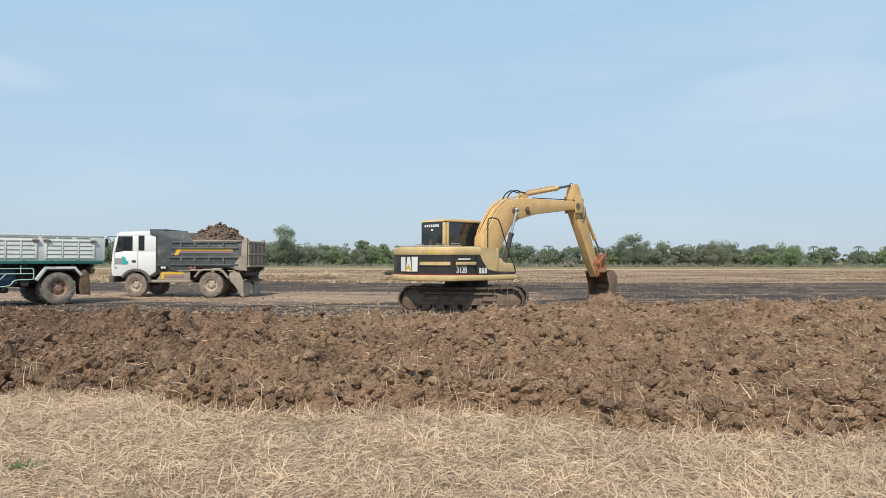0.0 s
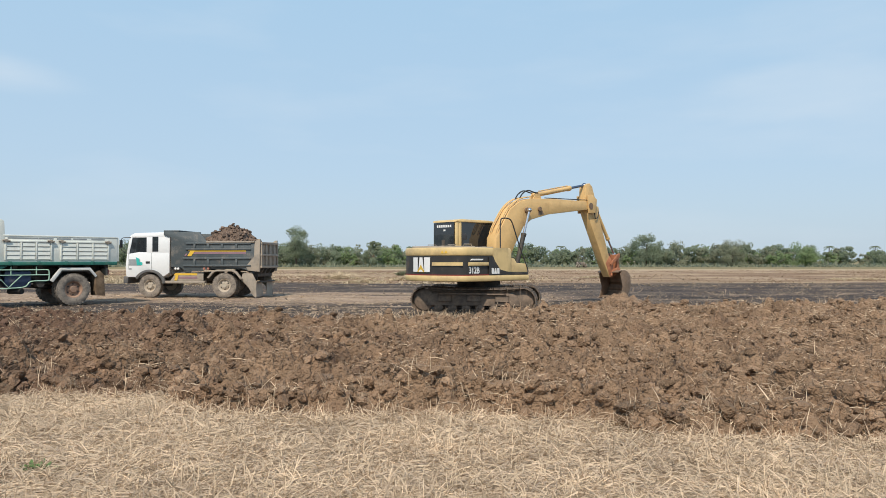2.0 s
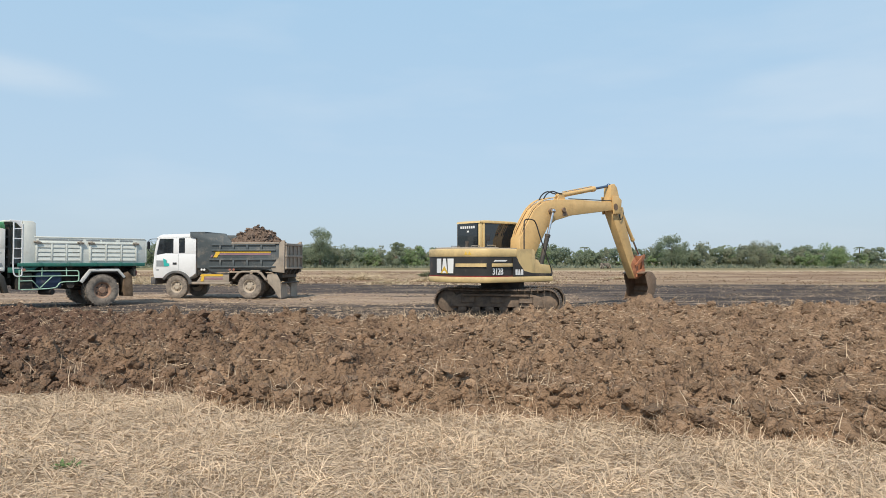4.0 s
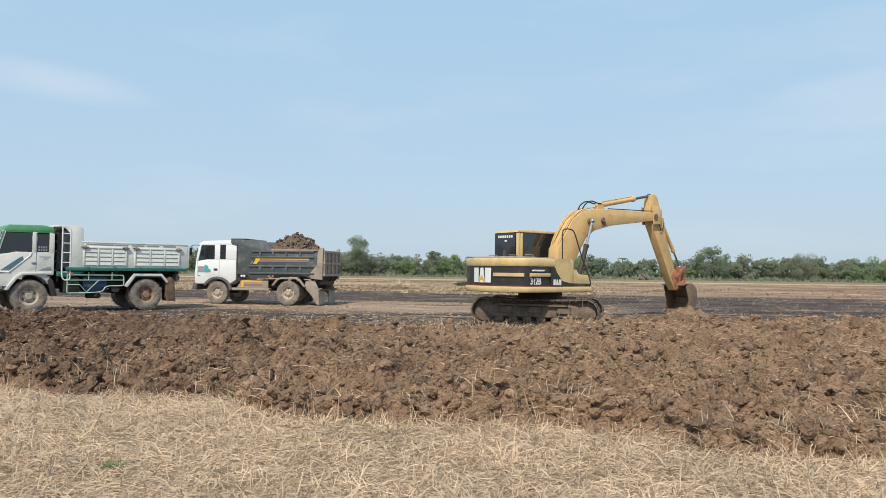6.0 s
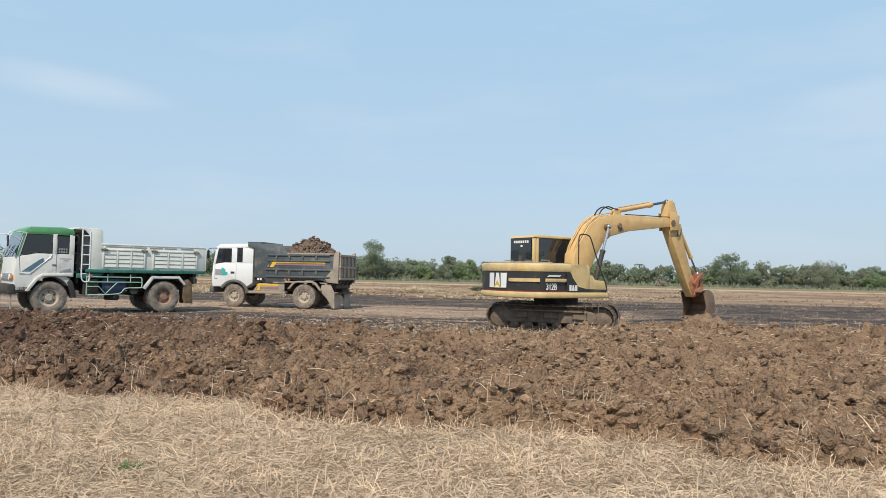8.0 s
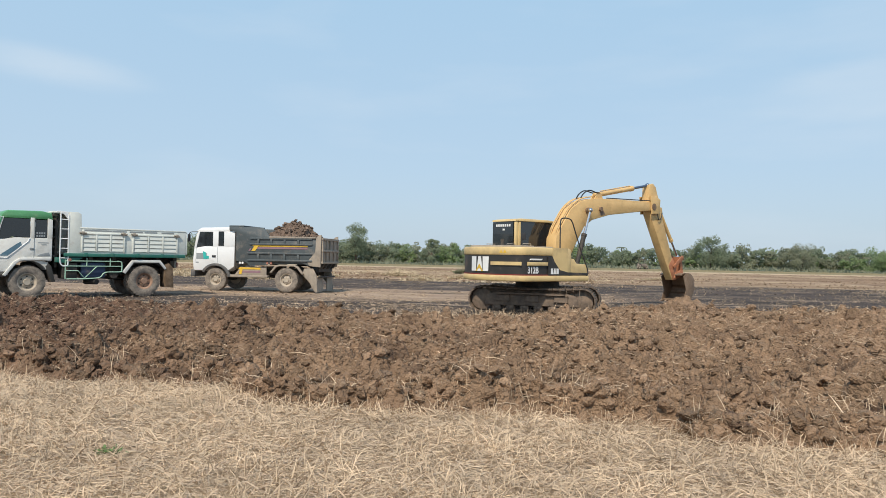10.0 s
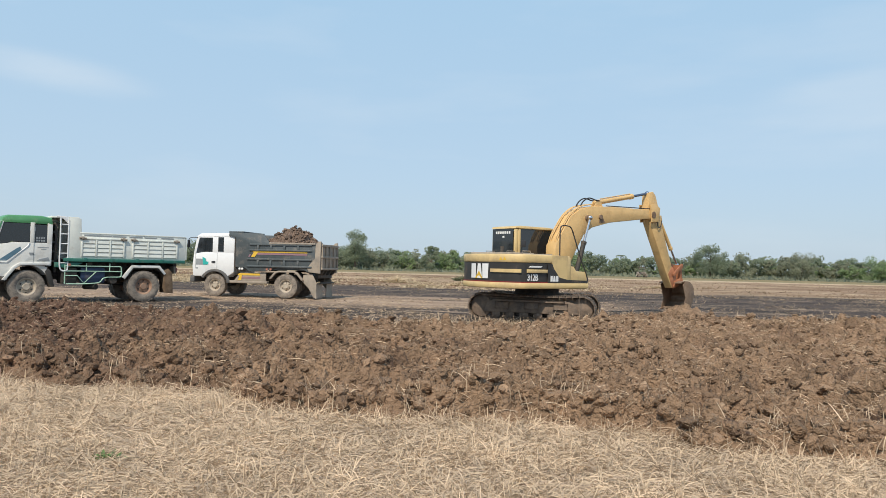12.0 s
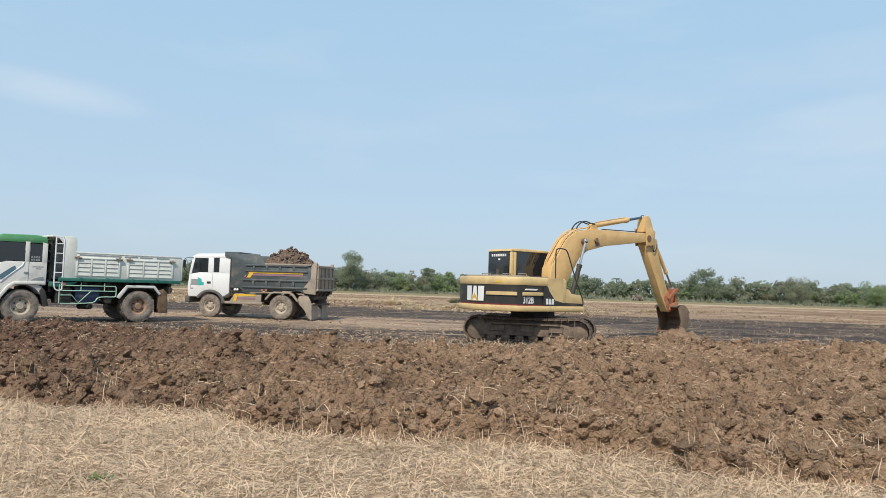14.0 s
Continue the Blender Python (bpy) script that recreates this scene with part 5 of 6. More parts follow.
def field_material():
    """Dry stubble near, burnt ground and dusty tracks beyond the soil, dry grass further off."""
    m = bpy.data.materials.new("stubble_and_burnt_field")
    m.use_nodes = True
    t = m.node_tree
    b = t.nodes["Principled BSDF"]
    b.inputs["Roughness"].default_value = 0.95
    b.inputs["Specular IOR Level"].default_value = 0.15
    g = t.nodes.new("ShaderNodeNewGeometry")
    sp = t.nodes.new("ShaderNodeSeparateXYZ")
    t.links.new(g.outputs["Position"], sp.inputs[0])

    def nz(scale, sx=1.0, sy=1.0, detail=5.0, rough=0.6, off=0.0):
        mp = t.nodes.new("ShaderNodeMapping")
        mp.inputs["Scale"].default_value = (sx, sy, 1)
        mp.inputs["Location"].default_value = (off, off * 0.7, 0)
        t.links.new(g.outputs["Position"], mp.inputs[0])
        n = t.nodes.new("ShaderNodeTexNoise")
        n.inputs["Scale"].default_value, n.inputs["Detail"].default_value, n.inputs["Roughness"].default_value = scale, detail, rough
        t.links.new(mp.outputs[0], n.inputs["Vector"])
        return n.outputs["Fac"]

    def ma(op, a, c):
        n = t.nodes.new("ShaderNodeMath")
        n.operation = op
        for s, v in zip(n.inputs, (a, c)):
            if isinstance(v, (int, float)):
                s.default_value = v
            else:
                t.links.new(v, s)
        return n.outputs[0]

    def mp_(v, a, c, lo=0.0, hi=1.0):
        n = t.nodes.new("ShaderNodeMapRange")
        for s, val in zip(("From Min", "From Max", "To Min", "To Max"), (a, c, lo, hi)):
            n.inputs[s].default_value = val
        t.links.new(v, n.inputs["Value"])
        return n.outputs[0]

    def mixc(f, a, c):
        n = t.nodes.new("ShaderNodeMix")
        n.data_type = "RGBA"
        t.links.new(f, n.inputs[0])
        for s, v in ((6, a), (7, c)):
            if isinstance(v, tuple):
                n.inputs[s].default_value = (*v, 1)
            else:
                t.links.new(v, n.inputs[s])
        return n.outputs[2]

    X, Yp = sp.outputs["X"], sp.outputs["Y"]
    wide = nz(0.05, 1.0, 3.0, 4.0, 0.6)
    mid = nz(0.45, 0.8, 0.8, 8.0, 0.78, 3.0)
    fine = nz(9.0, 1.0, 1.0, 6.0, 0.75, 1.0)
    # distance with a wandering edge that widens outwards
    wander = ma("MULTIPLY", ma("SUBTRACT", nz(0.07, 1.0, 1.6, 7.0, 0.62, 31.0), 0.5), ma("MULTIPLY", Yp, 0.42))
    d = ma("ADD", ma("ADD", Yp, wander), ma("MULTIPLY", ma("SUBTRACT", nz(0.45, 0.4, 0.9, 6.0, 0.7, 51.0), 0.5), 7.0))
    tan = mixc(mp_(mid, 0.3, 0.7), (0.44, 0.325, 0.215), (0.54, 0.405, 0.275))
    tan = mixc(mp_(fine, 0.35, 0.65), tan, (0.42, 0.32, 0.225))
    burnt = mixc(mp_(mid, 0.40, 0.62), (0.055, 0.047, 0.044), (0.13, 0.10, 0.083))
    burnt = mixc(mp_(nz(0.4, 0.25, 1.0, 9.0, 0.78, 9.0), 0.55, 0.62), burnt, (0.25, 0.19, 0.145))
    burnt = mixc(mp_(nz(0.8, 0.22, 1.0, 9.0, 0.8, 4.0), 0.565, 0.61), burnt, (0.44, 0.34, 0.25))
    burnt = mixc(mp_(nz(0.6, 0.3, 0.8, 9.0, 0.82, 14.0), 0.54, 0.58), burnt, (0.048, 0.042, 0.040))
    road = mixc(mp_(nz(0.9, 0.22, 0.9, 9.0, 0.8, 5.0), 0.42, 0.58), (0.32, 0.228, 0.162), (0.52, 0.395, 0.29))
    road = mixc(mp_(nz(0.5, 0.2, 0.8, 9.0, 0.8, 21.0), 0.545, 0.605), road, (0.11, 0.086, 0.07))
    road = mixc(mp_(nz(3.0, 0.12, 1.0, 8.0, 0.75, 33.0), 0.5, 0.6), road, (0.28, 0.20, 0.142))
    far_field = mixc(mp_(nz(0.07, 0.6, 1.3, 9.0, 0.8, 2.0), 0.42, 0.56), (0.24, 0.155, 0.10), (0.44, 0.325, 0.215))
    far_field = mixc(mp_(nz(0.06, 0.4, 1.5, 9.0, 0.8, 7.0), 0.53, 0.59), far_field, (0.19, 0.12, 0.08))
    far_field = mixc(mp_(nz(0.2, 0.2, 0.5, 9.0, 0.8, 27.0), 0.585, 0.64), far_field, (0.58, 0.45, 0.31))
    c = mixc(mp_(d, 12.5, 13.5), tan, burnt)
    # a dusty track crosses the burnt ground in front of the trucks; it fades towards the right
    lane = ma("MULTIPLY", mp_(d, 23.8, 25.8), mp_(X, 6.0, 1.0))
    c = mixc(lane, c, road)
    c = mixc(ma("MULTIPLY", mp_(d, 31.0, 33.0), mp_(X, 12.0, 5.0)), c, burnt)
    c = mixc(mp_(d, 44.0, 48.0), c, far_field)
    # a pale bank along the far edge, then rough grass at the foot of the trees
    c = mixc(mp_(Yp, 107.0, 111.0), c, mixc(mp_(mid, 0.4, 0.6), (0.42, 0.32, 0.21), (0.60, 0.47, 0.33)))
    c = mixc(mp_(Yp, 118.0, 126.0), c, mixc(mp_(mid, 0.4, 0.6), (0.33, 0.26, 0.15), (0.17, 0.15, 0.075)))
    t.links.new(c, b.inputs["Base Color"])
    u = t.nodes.new("ShaderNodeBump")
    u.inputs["Strength"].default_value, u.inputs["Distance"].default_value = 0.9, 0.10
    t.links.new(ma("ADD", fine, ma("MULTIPLY", nz(2.6, 1.0, 1.0, 6.0, 0.7, 17.0), 1.6)), u.inputs["Height"])
    t.links.new(u.outputs[0], b.inputs["Normal"])
    return m


m_field = field_material()


def earth(name, island=0.0, bscale=26.0):
    """Turned soil: moist and reddish where it was dug last (towards -x), dry and pale elsewhere, with crumbling grain."""
    m = mat(name, (1.0, 1.0, 1.0), 0.95, var=0.42, scale=2.8, island=island, bump=1.0, bscale=bscale, depth=0.09)
    t = m.node_tree
    b = t.nodes["Principled BSDF"]
    b.inputs["Specular IOR Level"].default_value = 0.2
    tone = b.inputs["Base Color"].links[0].from_socket
    g = t.nodes.new("ShaderNodeNewGeometry")
    sp = t.nodes.new("ShaderNodeSeparateXYZ")
    t.links.new(g.outputs["Position"], sp.inputs[0])

    def patch(scale, lo, hi, off):
        mp = t.nodes.new("ShaderNodeMapping")
        mp.inputs["Location"].default_value = (off, off * 0.6, 0)
        t.links.new(g.outputs["Position"], mp.inputs[0])
        n = t.nodes.new("ShaderNodeTexNoise")
        n.inputs["Scale"].default_value, n.inputs["Detail"].default_value, n.inputs["Roughness"].default_value = scale, 7.0, 0.7
        t.links.new(mp.outputs[0], n.inputs["Vector"])
        r = t.nodes.new("ShaderNodeMapRange")
        r.inputs["From Min"].default_value, r.inputs["From Max"].default_value = lo, hi
        t.links.new(n.outputs["Fac"], r.inputs["Value"])
        return r.outputs[0]

    def blend(f, a_, c_):
        x = t.nodes.new("ShaderNodeMix")
        x.data_type = "RGBA"
        t.links.new(f, x.inputs[0])
        for k, v in ((6, a_), (7, c_)):
            if isinstance(v, tuple):
                x.inputs[k].default_value = (*v, 1)
            else:
                t.links.new(v, x.inputs[k])
        return x.outputs[2]

    side = t.nodes.new("ShaderNodeMapRange")
    side.inputs["From Min"].default_value, side.inputs["From Max"].default_value = -10.0, -1.0
    side.inputs["To Min"].default_value, side.inputs["To Max"].default_value = -0.5, 0.5
    t.links.new(sp.outputs["X"], side.inputs["Value"])
    dry = t.nodes.new("ShaderNodeMath")
    dry.operation, dry.use_clamp = "ADD", True
    t.links.new(side.outputs[0], dry.inputs[0])
    t.links.new(patch(0.55, 0.32, 0.72, 4.0), dry.inputs[1])
    c = blend(dry.outputs[0], (0.145, 0.087, 0.06), (0.292, 0.193, 0.122))
    c = blend(patch(5.0, 0.55, 0.72, 9.0), c, (0.36, 0.262, 0.178))
    c = blend(patch(1.9, 0.585, 0.67, 15.0), c, (0.115, 0.074, 0.053))
    mul = t.nodes.new("ShaderNodeMix")
    mul.data_type, mul.blend_type = "RGBA", "MULTIPLY"
    mul.inputs[0].default_value = 1.0
    t.links.new(c, mul.inputs[6])
    t.links.new(tone, mul.inputs[7])
    t.links.new(mul.outputs[2], b.inputs["Base Color"])
    return m


m_soil = earth("turned_brown_soil")
m_clod = earth("brown_clods", 0.3, 30.0)
m_load = mat("loaded_soil", (0.155, 0.108, 0.08), 0.95, var=0.5, scale=5, island=0.45, dirt=(0.25, 0.185, 0.135), amount=0.4, dscale=8, bump=0.9, bscale=30, depth=0.05)
m_damp = mat("damp_grey_clod", (0.21, 0.145, 0.10), 0.95, var=0.3, scale=7, dirt=(0.225, 0.15, 0.095), amount=0.5, dscale=12, bump=1.0, bscale=30, depth=0.06)
m_old_straw = mat("weathered_grey_straw", (0.49, 0.382, 0.28), 0.9, var=0.26, scale=1.1, island=0.25, through_light=0.1)
m_straw = mat("dry_straw", (0.60, 0.462, 0.32), 0.85, var=0.3, scale=1.2, island=0.26, through_light=0.1)
m_dull_straw = mat("earthy_straw", (0.52, 0.385, 0.255), 0.85, var=0.25, scale=2.0, island=0.42, through_light=0.1)
m_weed = mat("green_weed_leaf", (0.10, 0.17, 0.05), 0.6, var=0.3, scale=20, island=0.3)
m_drygrass = mat("dry_field_grass", (0.37, 0.275, 0.18), 0.9, var=0.3, scale=0.3, island=0.22, through_light=0.3)

m_pale_grass = mat("pale_dry_stems", (0.52, 0.42, 0.28), 0.85, var=0.2, scale=1.0, island=0.3)
m_redweed = mat("reddish_dry_weed", (0.27, 0.18, 0.115), 0.9, var=0.3, scale=0.3, island=0.35, through_light=0.3)
m_scrub = mat("olive_scrub", (0.15, 0.16, 0.09), 0.8, var=0.2, scale=1.0, island=0.3)
m_crust = mat("dusty_crust", (0.33, 0.245, 0.18), 0.95, var=0.3, scale=2, island=0.35, bump=0.5)
m_char = mat("charred_crumbs", (0.16, 0.12, 0.09), 0.95, var=0.4, scale=2, island=0.75, bump=0.5)


def spread(a, b, n, power):
    return a + (b - a) * np.linspace(0, 1, n) ** power


xs = np.concatenate([-spread(30, 2500, 26, 3.0)[::-1], np.linspace(-29.5, 29.5, 100), spread(30, 2500, 26, 3.0)])
ys = np.concatenate([-spread(2, 1500, 14, 3.0)[::-1], np.linspace(-1.8, 30, 90), spread(30.3, 70, 50, 1.0), spread(71, 3500, 40, 3.0)])


def ground_height(x, y):
    k = np.clip(1 - np.hypot(x, y - 25) / 120, 0, 1)
    h = k * 0.06 * (fbm(x * 0.3, y * 0.3, 5, 2) - 0.5)
    # low bund along the far edge of the field
    return h + 0.35 * np.exp(-((y - 122 - 0.03 * x) / 1.6) ** 2) * (np.abs(x) < 400)


tagged(grid("ground", xs, ys, ground_height, m_field), "flat dry field of straw stubble, burnt ground and dust", "ground", kind="structure")

# turned soil: finer towards the camera
for a, b, step, y0, y1 in ((-9.0, 7.5, 0.032, 4.4, 9.6), (-15.0, 13.5, 0.054, 9.55, 15.05), (-22.0, 24.0, 0.08, 15.0, 24.2)):
    yy = np.arange(y0, y1, step * 0.9)
    ob = grid("ploughed_soil", np.arange(a, b, step), yy, soil_height, m_soil, False)
    tagged(ob, "broad band of freshly turned brown soil clods", "soil", kind="stuff")

rng = np.random.default_rng(4)


def blob_bank(count, sub, seed0):
    """Templates of broken lumps as arrays."""
    bank = []
    for k in range(count):
        bm = bmesh.new()
        lump(bm, (0, 0, 0), (1, 1, 0.75), seed0 + k * 1.37, sub)
        bm.verts.ensure_lookup_table()
        v = np.array([p.co[:] for p in bm.verts])
        f = np.array([[q.index for q in p.verts] for p in bm.faces])
        bm.free()
        bank.append((v, f))
    return bank


def scatter(name, bank, place, sizes, material, label, category, smooth=False):
    vs, fs, n = [], [], 0
    q = rng.normal(0, 1, (len(place), 4))
    q /= np.linalg.norm(q, axis=1)[:, None]
    flat = rng.uniform(0.6, 1.0, len(place))
    pick = rng.integers(0, len(bank), len(place))
    for k, (p, s) in enumerate(zip(place, sizes)):
        v, f = bank[pick[k]]
        a, b, c, d = q[k]
        turn = np.array([[1 - 2 * (c * c + d * d), 2 * (b * c - a * d), 2 * (b * d + a * c)], [2 * (b * c + a * d), 1 - 2 * (b * b + d * d), 2 * (c * d - a * b)], [2 * (b * d - a * c), 2 * (c * d + a * b), 1 - 2 * (b * b + c * c)]])
        w = (v @ turn.T) * np.array([s, s, s * flat[k]]) + p
        vs.append(w)
        fs.append(f + n)
        n += len(v)
    return tagged(raw(name, np.concatenate(vs), np.concatenate(fs), material, smooth), label, category, kind="stuff")


def in_soil(n, x0, x1, y0, y1, margin=0.15):
    x, y = rng.uniform(x0, x1, n), y0 + (y1 - y0) * rng.uniform(0, 1, n) ** 1.3
    ok = (y > edge(NEAR, x) + margin) & (y < edge(FAR, x) - margin)
    return x[ok], y[ok]


for n, sub, a, b, y0, y1 in ((12500, 2, -9.5, 8, 5, 10.5), (38000, 1, -16, 19, 10.5, 22.5)):
    x, y = in_soil(n, a, b, y0, y1, -0.1)
    keep = rng.uniform(0, 1, len(x)) < np.clip(1.9 * fbm(x * 1.3, y * 1.5, 55, 3) - 0.45, 0.08, 1)
    x, y = x[keep], y[keep]
    z = soil_height(x, y)
    s = (0.02 + 0.078 * rng.uniform(0, 1, len(x)) ** 3.2) * (1.0 if sub > 1 else 1.3)
    scatter("soil_clods", blob_bank(20, sub, 3.0), np.stack([x, y, z + s * 0.15], 1), s, m_clod, "loose broken clods on the turned soil", "soil")
# broken clods heaped along the near edge
x = rng.uniform(-9.5, 8, 1500)
y = edge(NEAR, x) + 0.08 + np.abs(rng.normal(0, 0.28, 1500))
s = 0.025 + 0.085 * rng.uniform(0, 1, 1500) ** 2.2
scatter("soil_clods", blob_bank(20, 2, 43.0), np.stack([x, y, np.maximum(soil_height(x, y), 0.0) + s * 0.2], 1), s, m_clod, "broken clods heaped along the edge of the soil", "soil")
x, y = in_soil(7000, -9, 8, 5, 12.5, -0.2)
z = np.maximum(soil_height(x, y), 0.0)
s = 0.008 + 0.022 * rng.uniform(0, 1, len(x)) ** 2
scatter("soil_crumbs", blob_bank(5, 1, 9.0), np.stack([x, y, z + s * 0.3], 1), s, m_clod, "small crumbs of soil", "soil")
# a few big clods that stand out
for x, y, s, mm in ((2.62, 7.75, 0.16, m_clod), (1.42, 6.25, 0.12, m_clod), (0.52, 7.35, 0.14, m_damp), (-1.45, 7.55, 0.12, m_damp), (1.75, 12.0, 0.16, m_clod), (-4.1, 9.3, 0.2, m_clod), (3.4, 6.15, 0.12, m_clod), (-0.3, 9.0, 0.15, m_clod), (4.4, 9.8, 0.17, m_clod)):
    bm = bmesh.new()
    lump(bm, (0, 0, 0), (s, s * 0.85, s * 0.62), x * 2.3 + y, 4)
    ob = link("soil_clod", bm, mm)
    ob.matrix_basis = Matrix.Translation((x, y, float(soil_height(np.array([x]), np.array([y]))[0]) + s * 0.12)) @ pose(0, 0, 0, 10, 5, x * 70)
    tagged(ob, "large damp grey clod of clay" if mm is m_damp else "large brown clod of soil", "clod", "large clods")


def blades(name, x, y, z, length, rise, heading, width, material, label, category, bend=0.09):
    """Bent strips: three joints each, with a rise that runs from lying to upright."""
    n = len(x)
    run = np.sqrt(np.maximum(1 - rise ** 2, 0.0))
    dx, dy = np.cos(heading), np.sin(heading)
    px, py = -dy * width / 2, dx * width / 2
    vs = np.zeros((n, 6, 3))
    sag = bend * rng.uniform(-1, 1, n)
    roll_ = rng.uniform(-0.6, 0.6, n)
    for k, t in enumerate((0.0, 0.55, 1.0)):
        side = sag * length * (t - t * t) * 2
        cx, cy = x + (dx * run * t) * length - dy * side, y + (dy * run * t) * length + dx * side
        cz = z + rise * length * t - (0.10 * length * t * t * run if k == 2 else 0) + 0.05 * length * (t - t * t)
        w = 1.0 if k < 2 else 0.45
        lift = width * roll_
        vs[:, 2 * k] = np.stack([cx - px * w, cy - py * w, cz - lift * w], 1)
        vs[:, 2 * k + 1] = np.stack([cx + px * w, cy + py * w, cz + lift * w], 1)
    k = np.arange(n)[:, None] * 6
    f = np.concatenate([k + np.array([[0, 1, 3, 2]]), k + np.array([[2, 3, 5, 4]])])
    return tagged(raw(name, vs.reshape(-1, 3), f, material), label, category, kind="stuff")


# lying straw of the near field, thick towards the camera
def near_straw(n, y0, y1):
    y = y0 + (y1 - y0) * rng.uniform(0, 1, n) ** 1.15
    x = rng.uniform(-1, 1, n) * (y * 0.80 + 1.0) - 0.12 * y
    wob = 0.25 * (fbm(x * 1.3, y * 1.3, 40) - 0.5)
    keep = (y < edge(NEAR, x) + wob + 0.02 + 0.4 * rng.uniform(0, 1, n) ** 4)
    return x[keep], y[keep]


x, y = near_straw(135000, 2.6, 9.0)
n = len(x)
clump = fbm(x * 1.6, y * 1.6, 60)
ln = rng.uniform(0.04, 0.16, n) * (0.7 + 0.7 * clump)
rise = np.clip(np.abs(rng.normal(0.0, 0.34, n)) + 0.3 * (clump - 0.5), -0.05, 0.95)
flow = np.where(rng.uniform(0, 1, n) < 0.65, rng.uniform(0, 6.283, n), 6.283 * fbm(x * 0.9, y * 0.9, 62) * 1.3 + rng.normal(0, 1.0, n))
blades("lying_straw", x, y, ground_height(x, y) + 0.008 + 0.05 * clump * rng.uniform(0, 1, n), ln, rise, flow, rng.uniform(0.0018, 0.0046, n), m_straw, "thick layer of lying dry rice straw", "straw")
x, y = near_straw(42000, 2.6, 9.0)
n = len(x)
blades("lying_straw", x, y, ground_height(x, y) + 0.006 + 0.03 * rng.uniform(0, 1, n), rng.uniform(0.05, 0.15, n), np.clip(np.abs(rng.normal(0.0, 0.2, n)), 0, 0.9), rng.uniform(0, 6.283, n), rng.uniform(0.002, 0.005, n), m_old_straw, "weathered greyish straw matted on the field", "straw")
x, y = near_straw(26000, 2.6, 9.3)
keep = fbm(x * 2.2, y * 2.2, 66) > 0.42
x, y = x[keep], y[keep]
n = len(x)
blades("stubble", x, y, ground_height(x, y), rng.uniform(0.05, 0.20, n), np.clip(rng.normal(0.7, 0.2, n), 0.2, 0.98), rng.uniform(0, 6.283, n), rng.uniform(0.003, 0.006, n), m_straw, "standing stalks of cut dry rice stubble", "stubble")
x, y = rng.uniform(-11, 11, 12000), rng.uniform(-8, 4.5, 12000)
keep = (np.abs(x + 0.12 * np.abs(y)) > np.maximum(y, 0) * 0.8 + 0.9) | (y < 2.7)
x, y = x[keep], y[keep]
n = len(x)
blades("lying_straw", x, y, ground_height(x, y) + 0.01, rng.uniform(0.06, 0.2, n), np.clip(rng.normal(0.1, 0.15, n), -0.05, 0.8), rng.uniform(0, 6.283, n), rng.uniform(0.004, 0.008, n), m_straw, "lying dry rice straw", "straw")
# straw torn up among the clods
x, y = in_soil(90000, -13, 14, 5, 21.5, -0.2)
keep = (fbm(x * 1.4, y * 1.8, 77) > np.where(x > -2.5, 0.475, 0.515)) | (rng.uniform(0, 1, len(x)) < np.clip(0.12 + 0.05 * x, 0.05, 0.35))
x, y = x[keep], y[keep]
n = len(x)
blades("buried_straw", x, y, soil_height(x, y) + 0.025, rng.uniform(0.03, 0.11, n) + 0.12 * rng.uniform(0, 1, n) ** 7, np.clip(rng.normal(0.12, 0.26, n), -0.1, 0.9), rng.uniform(0, 6.283, n), rng.uniform(0.002, 0.005, n) * (0.55 + y / 14), m_dull_straw, "straw torn up among the soil clods", "straw")
# wads of straw turned up with the soil
tx, ty = in_soil(330, -12, 14, 5.6, 20, 0.1)
keep = rng.uniform(0, 1, len(tx)) < np.clip(0.5 + 0.07 * tx, 0.1, 1)
tx, ty = tx[keep], ty[keep]
k = np.repeat(np.arange(len(tx)), 34)
n = len(k)
x, y = tx[k] + rng.normal(0, 0.16, n), ty[k] + rng.normal(0, 0.11, n)
blades("straw_wads", x, y, soil_height(x, y) + 0.02 + 0.05 * rng.uniform(0, 1, n), rng.uniform(0.06, 0.22, n), np.clip(rng.normal(0.1, 0.22, n), -0.2, 0.8), np.repeat(rng.uniform(0, 6.283, len(tx)), 34) + rng.normal(0, 0.6, n), rng.uniform(0.002, 0.0045, n) * (0.6 + y / 16), m_dull_straw, "wads of straw turned up with the soil", "straw", 0.3)
# pale tufts that stick out of the soil
tx, ty = in_soil(170, -12, 13, 5.2, 21, 0.0)
keep = rng.uniform(0, 1, len(tx)) < np.clip(0.45 + 0.08 * tx, 0.12, 1)
tx, ty = tx[keep], ty[keep]
x, y = np.repeat(tx, 14) + rng.normal(0, 0.06, len(tx) * 14), np.repeat(ty, 14) + rng.normal(0, 0.06, len(tx) * 14)
n = len(x)
blades("straw_tufts", x, y, soil_height(x, y) + 0.01, rng.uniform(0.12, 0.34, n), np.clip(rng.normal(0.4, 0.3, n), 0, 0.95), np.repeat(rng.uniform(0, 6.283, len(tx)), 14) + rng.normal(0, 0.5, n), rng.uniform(0.004, 0.007, n), m_dull_straw, "tufts of straw sticking out of the soil", "straw")
